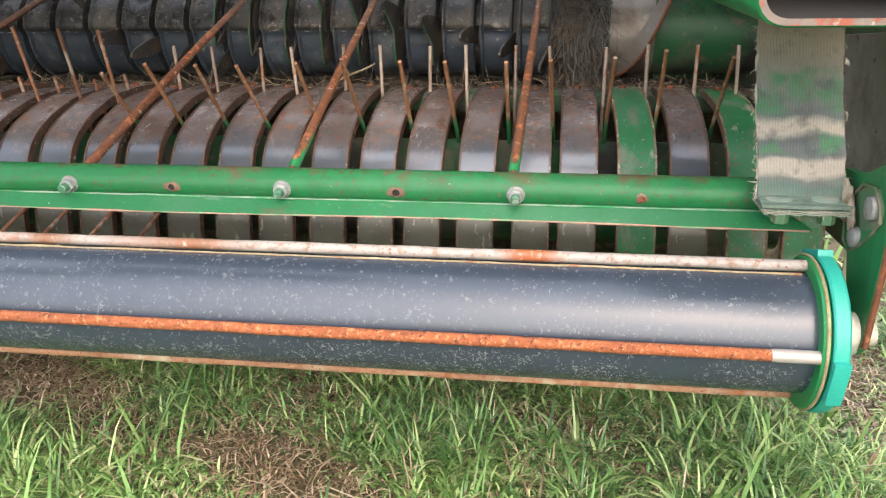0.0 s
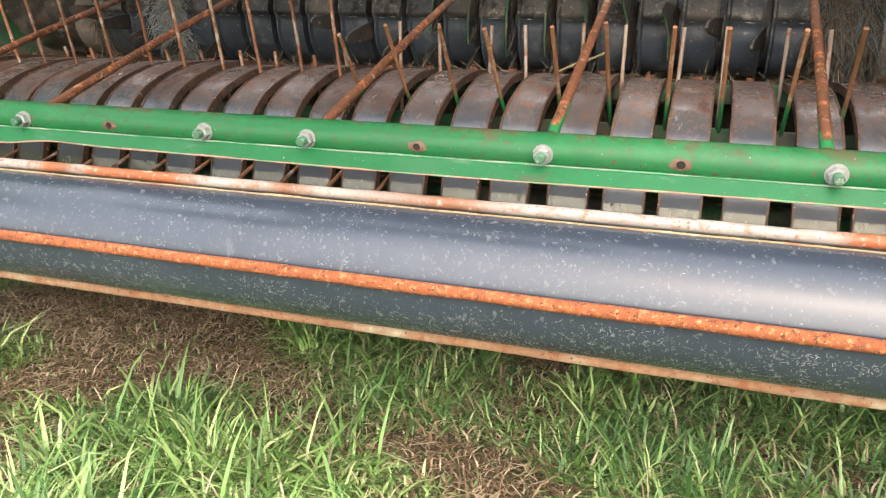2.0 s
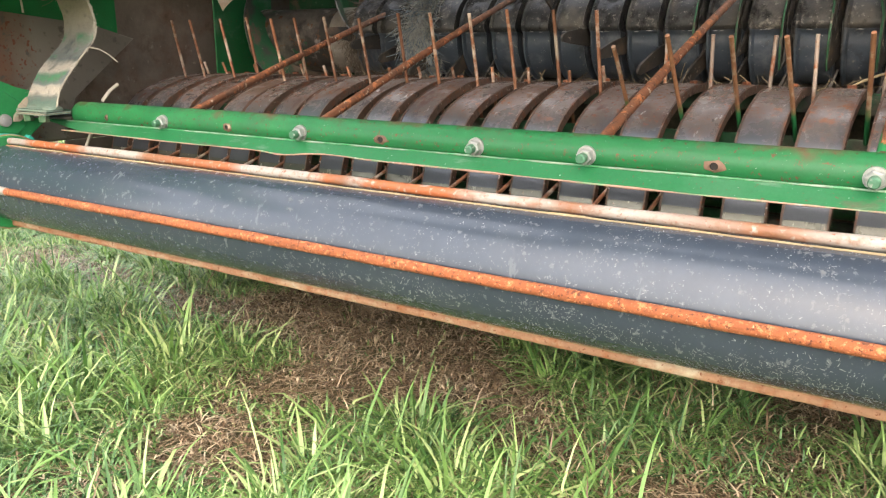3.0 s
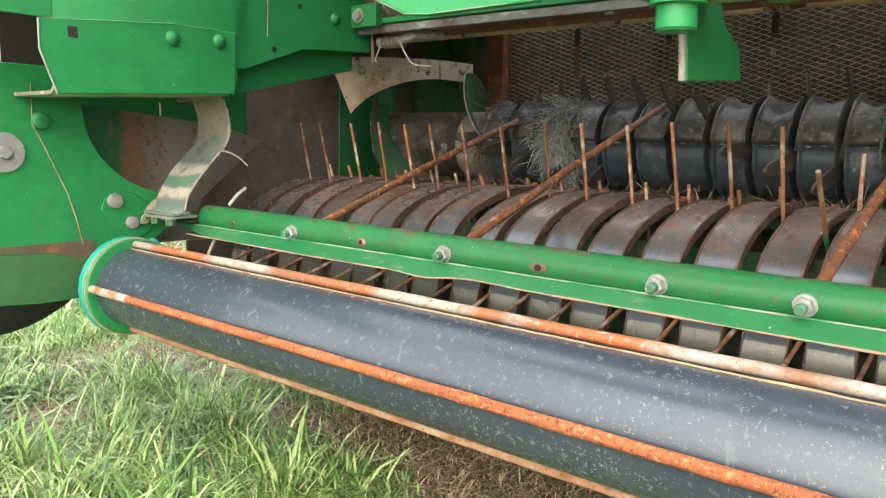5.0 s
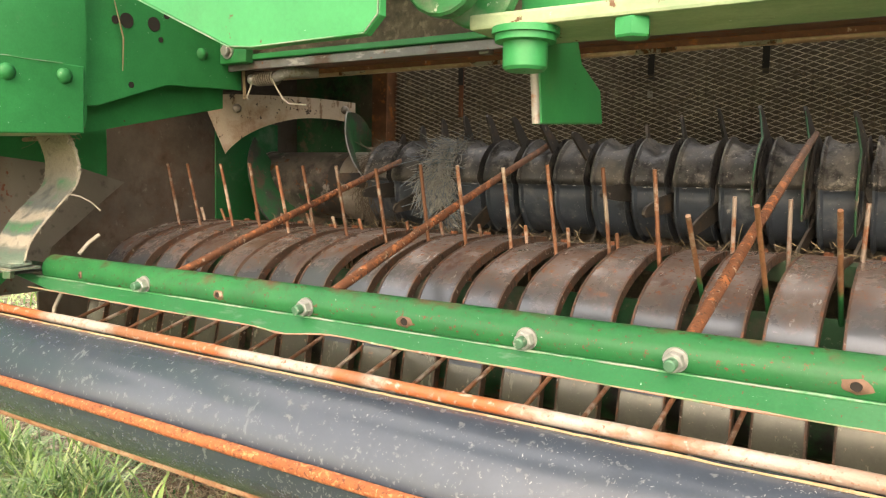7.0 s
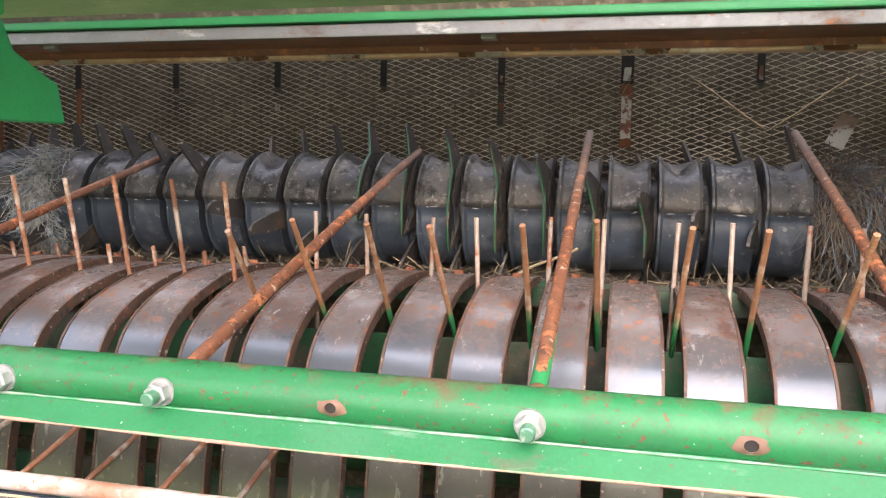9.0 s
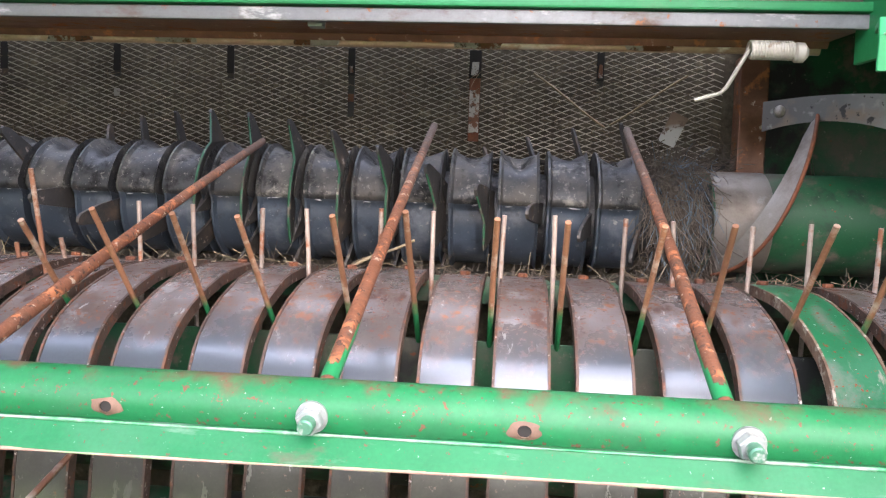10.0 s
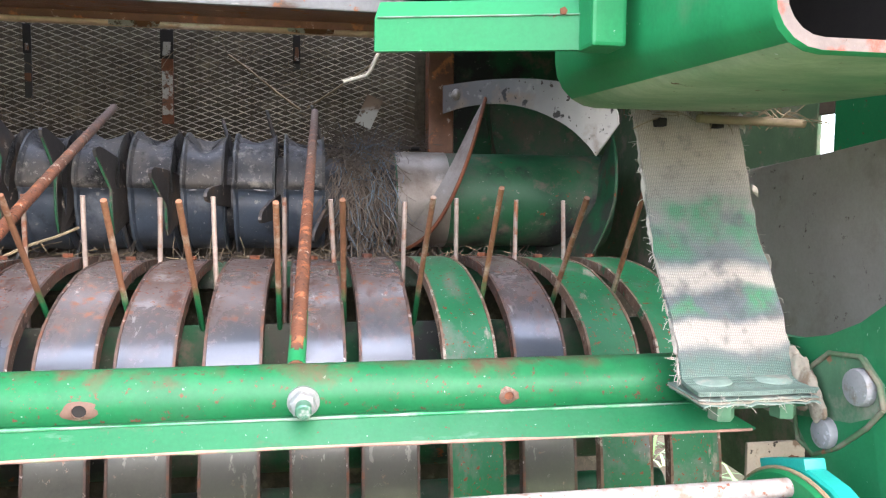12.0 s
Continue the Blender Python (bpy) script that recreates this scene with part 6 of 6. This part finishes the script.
        part("frayed_tuft", bm, M_FRAY, st, "cream frayed tuft", 60)
    for xx in (-0.021, 0.021):
        bm = bmesh.new()
        ring_profile(bm, [(0.391, 0.0150), (0.3945, 0.0142), (0.3965, 0.0115), (0.3970, 0.006), (0.3970, 0.0004)], (s * STRAP_X + xx, -0.022, 0), 24, axis=2)
        part("stud_head", bm, M_WORN_PALE, st, "flat paint-covered stud head", 35)
        bm = bmesh.new()
        hexnut(bm, (s * STRAP_X + xx, -0.038, 0.384), (0, 0, -1), 0.008, 0.010)
        part("stud_nut", bm, M_DUSTGREEN, st, "", 40)
    if s < 0:
        bm = bmesh.new()
        tube(bm, [(-0.85, -0.034, 0.5565), (-0.849, -0.034, 0.548), (-0.85, -0.033, 0.538)], 0.0016, 6)
        part("loose_cord", bm, M_FRAY, st, "pale loose cord end", 60)
        for pts3 in ([(-0.80, 0.082, 0.428), (-0.80, 0.066, 0.418), (-0.80, 0.050, 0.402)], [(-0.80, 0.040, 0.382), (-0.80, 0.026, 0.355), (-0.80, 0.012, 0.330), (-0.80, 0.008, 0.30)]):
            bm = bmesh.new()
            tube(bm, pts3, 0.0028, 6)
            part("loose_cord", bm, M_FRAY, st, "pale loose cord end", 60)
        bm = bmesh.new()
        tube(bm, [(-0.803, 0.040, 0.487), (-0.797, 0.052, 0.484), (-0.790, 0.064, 0.476), (-0.785, 0.075, 0.464)], 0.0012, 6)
        part("frayed_thread", bm, M_FRAY, st, "", 60)
    for xx in (-0.024, 0.020):
        bm = bmesh.new()
        box(bm, (s * STRAP_X + xx - 0.003, 0.046, 0.5605), (s * STRAP_X + xx + 0.003, 0.058, 0.5665), 0.0006)
        part("punched_hole", bm, M_SHADE_AND_MARKS, st, "dark punched hole")
    # curved shield plate over the auger end
    sh = thing("auger_shield", (s * 0.86, 0.53, 0.64), "scuffed pale curved shield plate bolted over the auger", "shield plate", "auger shields")
    bm = bmesh.new()
    top = [(0.0, 0.668), (0.06, 0.669), (0.12, 0.664), (0.17, 0.652), (0.200, 0.638), (0.220, 0.618), (0.224, 0.598)] if s > 0 else [(0.0, 0.670), (0.06, 0.675), (0.12, 0.676), (0.17, 0.675), (0.200, 0.673), (0.222, 0.668), (0.226, 0.640)]
    bot = [(0.0, 0.628), (0.035, 0.635), (0.08, 0.635), (0.125, 0.623), (0.165, 0.600), (0.190, 0.575), (0.200, 0.560)]
    o, d = Vector((0.765 if s > 0 else -0.778, 0.638, 0)), Vector((s * 0.62, -0.785, 0))
    nrm = Vector((-d.y, d.x, 0)) * 0.0015
    def put(p, w):
        return bm.verts.new(o + d * p[0] * 1.27 + Vector((0, 0, p[1])) + nrm * w)
    top, bot = ([strap_at(q, k / 30) for k in range(31)] for q in (top, bot))
    A, B, C, D = ([put(p, w) for p in q] for q, w in ((top, 1), (bot, 1), (bot, -1), (top, -1)))
    for k in range(len(top) - 1):
        for p, q in ((A, B), (B, C), (C, D), (D, A)):
            bm.faces.new((p[k], p[k + 1], q[k + 1], q[k]))
    for k in (0, -1):
        bm.faces.new((A[k], B[k], C[k], D[k]))
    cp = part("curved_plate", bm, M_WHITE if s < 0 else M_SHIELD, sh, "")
    rs = random.Random(90 + s)
    for k in range(16 if s < 0 else 0):
        u, z = rs.gauss(0.098, 0.016), rs.uniform(0.650, 0.672)
        bm = bmesh.new()
        c = o + d * u * 1.27 + Vector((-s * 0.785, -0.62, 0)) * 0.0022 + Vector((0, 0, z))
        tube(bm, [c, c + d * rs.uniform(-0.005, 0.006) + Vector((0, 0, rs.uniform(-0.007, 0.004)))], 0.0008, 5)
        part("dark_mark", bm, M_SHADE_AND_MARKS, cp, "short dark scribbled mark")
    for u, z in ((0.02, 0.653),) if s > 0 else ((0.017, 0.655), (0.183, 0.648)):
        bm = bmesh.new()
        c = o + d * u * 1.27 + Vector((0, 0, z))
        w = Vector((-s * 0.785, -0.62, 0))
        tube(bm, [c, c + w * 0.002, c + w * 0.005, c + w * 0.006], 0.008, 16, radii=[0.0085, 0.0085, 0.006, 0.003])
        part("bolt", bm, M_FLIGHT, sh, "dull steel bolt head", 40)


def build_gauge_wheel():
    t = thing("gauge_wheel", (-1.135, -0.196, 0.18), "black rubber gauge wheel behind the side arm", "wheel")
    bm = bmesh.new()
    prof = [(-1.20, 0.12), (-1.205, 0.19), (-1.19, 0.212), (-1.165, 0.222), (-1.105, 0.222), (-1.08, 0.212), (-1.065, 0.19), (-1.07, 0.12), (-1.20, 0.12)]
    ring_profile(bm, prof, (0, -0.196, 0.40), 48)
    part("tyre", bm, M_TYRE, t, "", 40)
    bm = bmesh.new()
    ring_profile(bm, [(-1.19, 0.0005), (-1.19, 0.12), (-1.08, 0.122), (-1.08, 0.08), (-1.12, 0.05), (-1.12, 0.0005)], (0, -0.196, 0.40), 32)
    part("rim", bm, M_GREEN, t, "", 40)
    bm = bmesh.new()
    tube(bm, [(-1.19, -0.196, 0.40), (-0.90, -0.196, 0.40)], 0.018, 16)
    part("axle", bm, M_ZINC, t, "", 40)


def build_lever():
    t = thing("lever_bar", (0.68, -0.07, 0.585), "bright green angle lever bar welded to the box beam", "lever")
    bm = bmesh.new()
    d = Vector((0.112, -0.042, -0.002))
    d.normalize()
    m = Matrix.Translation((0.607, -0.036, 0.589)) @ d.to_track_quat("X", "Z").to_matrix().to_4x4()
    prof = [(0.0, 0.0), (0.0, 0.018), (0.010, 0.029), (0.040, 0.031), (0.040, 0.027), (0.012, 0.025), (0.004, 0.016), (0.004, 0.0)]
    plate(bm, prof, 0, 0.0, 0.113, 0.0006)
    bmesh.ops.transform(bm, matrix=m, verts=bm.verts)
    part("bar", bm, M_GREEN, t, "")
    bm = bmesh.new()
    tube(bm, [m @ Vector((0.002 + 0.0110 * k, -0.0004, 0.0183)) for k in range(11)], 0.0005, 6)
    part("crease", bm, M_WORN, t, "pale rubbed crease", 60)
    bm = bmesh.new()
    box(bm, (0.7115, -0.094, 0.586), (0.7300, -0.072, 0.70), 0.002)
    part("bracket", bm, M_GREEN, t, "green upright bracket")
    bm = bmesh.new()
    tube(bm, [(0.703, -0.0735, 0.607), (0.703, -0.0748, 0.607)], 0.0022, 5)
    part("chip", bm, M_RUST_DARK, t, "rust chip")


# ---------------------------------------------------------------- hitch underside
def build_hitch():
    h = thing("hitch_plate", (-0.15, -0.22, 0.604), "light green upright hitch plate with clipped corners", "hitch plate")
    bm = bmesh.new()
    plate(bm, [(-0.62, 0.795), (-0.176, 0.6045), (-0.155, 0.6025), (-0.068, 0.6035), (-0.058, 0.613), (-0.058, 1.15), (-0.62, 1.15)], 1, -0.226, -0.218, 0.0015)
    fp = part("front_plate", bm, M_GREEN, h, "")
    bm = bmesh.new()
    tube(bm, [(-0.62, -0.2262, 0.7955), (-0.176, -0.2262, 0.605), (-0.155, -0.2262, 0.603), (-0.068, -0.2262, 0.604), (-0.0585, -0.2262, 0.6135), (-0.0585, -0.2262, 0.66)], 0.0005, 6)
    part("worn_edge", bm, M_WORN, fp, "worn pale edge", 60)
    b = thing("hitch_beam", (0.1, -0.1, 0.617), "green hitch beam flange with bolts underneath", "frame beam")
    bm = bmesh.new()
    box(bm, (-0.047, -0.150, 0.6165), (0.34, -0.085, 0.626), 0.002)
    part("lower_flange", bm, M_BEAM, b, "green flange with pale dirt and painted bounce light")
    bm = bmesh.new()
    box(bm, (-0.045, -0.085, 0.630), (0.34, -0.075, 0.80), 0.002)
    part("web", bm, M_GREEN, b)
    for y in (-0.170, -0.128):
        bm = bmesh.new()
        rim = [(-0.052 + 0.027 * math.cos(math.pi * (1 + k / 10)), 0.648 + 0.027 * math.sin(math.pi * (1 + k / 10))) for k in range(11)]
        plate(bm, [(-0.079, 0.80)] + rim + [(-0.025, 0.80)], 1, y - 0.006, y + 0.006, 0.0015)
        lug = part("lug", bm, M_GREEN_CAST, b, "rounded green cast lug")
        bm = bmesh.new()
        tube(bm, [(-0.052, y - 0.014, 0.652), (-0.052, y - 0.0065, 0.652)], 0.012, 18)
        part("pin_end", bm, M_GREEN_CAST, lug, "painted pin end", 40)
    bm = bmesh.new()
    ring_profile(bm, [(0.6165, 0.0005), (0.6165, 0.0205), (0.6125, 0.0205), (0.6125, 0.0185), (0.6085, 0.0185), (0.6080, 0.0135), (0.5935, 0.0135), (0.5915, 0.0118), (0.5915, 0.0005)], (-0.013, -0.140, 0), 32, axis=2)
    part("pin_boss", bm, M_GREEN, b, "green pin boss with washers", 40)
    bm = bmesh.new()
    hexnut(bm, (0.053, -0.140, 0.6165), (0, 0, -1), 0.0105, 0.011)
    part("nut", bm, M_GREEN, b, "painted hexagon nut", 30)
    for o in (h, b):
        o.location += Vector((0.020, -0.023, -0.0075))
    bm = bmesh.new()
    plate(bm, [(-0.128, 0.555), (-0.019, 0.563), (-0.026, 0.588), (-0.065, 0.601), (-0.076, 0.626), (-0.112, 0.626), (-0.134, 0.595)], 0, -0.0045, 0.0025, 0.0012)
    tab = part("tab", bm, M_GREEN, b, "green hanging tab with a rusty edge")
    bm = bmesh.new()
    tube(bm, [(-0.001, -0.1285, 0.5555), (-0.001, -0.1315, 0.575), (-0.001, -0.1345, 0.595)], 0.0028, 8)
    part("bare_edge", bm, M_BARE, tab, "pale rusty front edge", 50)


# ---------------------------------------------------------------- loose fibres
def fibres(name, n, where, mat, label, r, ln, seed, arc=0.6):
    rnd = random.Random(seed)
    verts, faces = [], []
    for k in range(n):
        p, d = where(rnd)
        d = Vector(d).normalized()
        bend = Vector((rnd.gauss(0, 1), rnd.gauss(0, 1), rnd.gauss(0, 1))) * arc
        L = ln * rnd.uniform(0.5, 1.4)
        u = d.orthogonal().normalized()
        w = d.cross(u)
        base = len(verts)
        for i in range(5):
            f = i / 4
            c = Vector(p) + d * L * f + bend * L * f * f * 0.5
            for a in (0, 2.1, 4.2):
                verts.append(c + (u * math.cos(a) + w * math.sin(a)) * r)
        for i in range(4):
            for a in range(3):
                q = base + 3 * i
                faces.append((q + a, q + (a + 1) % 3, q + 3 + (a + 1) % 3, q + 3 + a))
    me = bpy.data.meshes.new(name)
    me.from_pydata([tuple(v) for v in verts], [], faces)
    me.materials.append(mat)
    return tagged(new(name, me), label, "fibres", kind="stuff")


def build_fibres():
    def round_rotor(x, sx, r0, r1):
        def f(rnd):
            a = radians(rnd.uniform(60, 260))
            r = rnd.uniform(r0, r1)
            p = (x + rnd.gauss(0, sx), ROT_Y + r * math.cos(a), ROT_Z + r * math.sin(a))
            return p, (rnd.gauss(0, 0.35), -math.sin(a) + rnd.gauss(0, 0.22), math.cos(a) + rnd.gauss(0, 0.22))
        return f
    fibres("fibre_tangle", 1600, round_rotor(0.645, 0.024, 0.062, 0.080), M_WEEDS, "brown fibre tangle wound round the auger shaft", 0.0006, 0.03, 1)
    fibres("twine_tangle", 190, round_rotor(0.655, 0.02, 0.072, 0.083), M_TWINE, "blue-grey twine wound round the auger shaft", 0.0005, 0.030, 2)
    fibres("fibre_clump", 600, round_rotor(-0.692, 0.012, 0.064, 0.080), M_WEEDS, "brown fibre clump at the auger end of the rotor", 0.0006, 0.028, 15)
    def wad(rnd):
        a = radians(rnd.gauss(165, 34))
        r = rnd.uniform(0.078, 0.092)
        return (-0.524 + rnd.gauss(0, 0.017), ROT_Y + r * math.cos(a), ROT_Z + r * math.sin(a)), (rnd.gauss(0, 0.7), -math.sin(a) + rnd.gauss(0, 0.4), math.cos(a) + rnd.gauss(0, 0.4))
    fibres("hay_wad", 1500, wad, M_HAY, "pale grey hay wad caught on the feed rotor", 0.0006, 0.024, 3, 0.9)
    fibres("twine_wad", 350, wad, M_TWINE, "blue-grey twine ends in the hay wad", 0.0007, 0.028, 13, 0.9)
    def over(x0, x1, y0, y1, z, dz):
        def f(rnd):
            return (rnd.uniform(x0, x1), rnd.uniform(y0, y1), z + rnd.uniform(0, dz)), (rnd.gauss(0, 1), rnd.gauss(0, 0.7), rnd.gauss(0.1, 0.3))
        return f
    fibres("chaff", 4200, over(-0.9, 0.9, 0.45, 0.60, 0.405, 0.018), M_WEEDS, "chaff and straw behind the stripper bands", 0.0005, 0.024, 4)
    def on_screen(rnd):
        return (rnd.uniform(-0.76, 0.73), rnd.uniform(0.736, 0.742), 0.555 + 0.19 * rnd.random() ** 1.3), (rnd.gauss(0, 1), rnd.gauss(0, 0.05), rnd.gauss(0, 0.6))
    fibres("screen_chaff", 900, on_screen, M_STRAW, "thin straw bits caught in the mesh screen", 0.0004, 0.022, 8, 0.3)
    fibres("straw_bits", 420, over(-0.9, 0.9, 0.45, 0.58, 0.412, 0.02), M_STRAW, "pale straw bits lying behind the stripper bands", 0.0007, 0.032, 6, 0.3)
    fibres("weed_stems", 150, over(0.60, 0.76, 0.70, 0.735, 0.555, 0.05), M_WEEDS, "dry weed stems caught at the screen corner", 0.0007, 0.05, 5)
    for s in (-1, 1):
        def edge_fuzz(rnd):
            u = rnd.random()
            if u < 0.15:
                return (s * STRAP_X + rnd.uniform(-0.039, 0.039), -0.047 + rnd.uniform(-0.003, 0.003), 0.388 + rnd.uniform(-0.004, 0.002)), (rnd.gauss(0, 0.6), -1, rnd.gauss(-0.3, 0.6))
            e = rnd.choice((-1, 1))
            v = rnd.random()
            y, z = strap_at(STRAP_WEST if s < 0 else STRAP_EAST, v)
            return (s * STRAP_X + e * STRAP_HALF, y - 0.001, z), (e * 1.0, rnd.gauss(-0.2, 0.5), rnd.gauss(-0.2, 0.9))
        fibres("strap_fuzz", 330, edge_fuzz, M_FRAY, "cream frayed fuzz along the strap edges", 0.0002, 0.0030, 90 + s, 1.2)
        fibres("straw_clump", 80, over(min(s * 0.81, s * 0.93), max(s * 0.81, s * 0.93), 0.045, 0.075, 0.566, 0.010), M_STRAW, "straw clump caught over the strap top", 0.0005, 0.018, 60 + s)
        bm = bmesh.new()
        tube(bm, [(s * 0.845, 0.045, 0.5665), (s * 0.93, 0.047, 0.565)], 0.0032, 8)
        tagged(part("reed_stem", bm, M_STRAW, None, "", 50), "thick tan reed stem resting over the strap", "straw", "loose straw stems")
    for p, q in (((0.455, 0.725, 0.715), (0.56, 0.70, 0.635)), ((0.68, 0.72, 0.715), (0.57, 0.72, 0.64)), ((0.25, 0.42, 0.44), (0.315, 0.46, 0.47))):
        bm = bmesh.new()
        p, q = Vector(p), Vector(q)
        tube(bm, [p.lerp(q, k / 6) + Vector((0, 0, 0.0012 * math.sin(k))) for k in range(7)], 0.0018, 6)
        tagged(part("straw_stem", bm, M_STRAW, None, "", 60), "loose dry straw stem lying across the machine", "straw", "loose straw stems")
    bm = bmesh.new()
    box(bm, (-0.013, -0.001, -0.024), (0.013, 0.001, 0.024), 0.0008, Matrix.Translation((0.664, 0.7265, 0.637)) @ Matrix.Rotation(radians(24), 4, "Y"))
    tagged(part("metal_tag", bm, M_TAG), "worn pale metal tag hanging on the mesh screen", "tag")


build_ground()
build_roller()
build_wind_guard()
build_rail()
build_chamber()
for side in (-1, 1):
    build_side(side)
build_lever()
build_hitch()
build_gauge_wheel()
build_rotor()
build_screen()
build_reel()
build_bands()
build_fibres()
build_lawn()
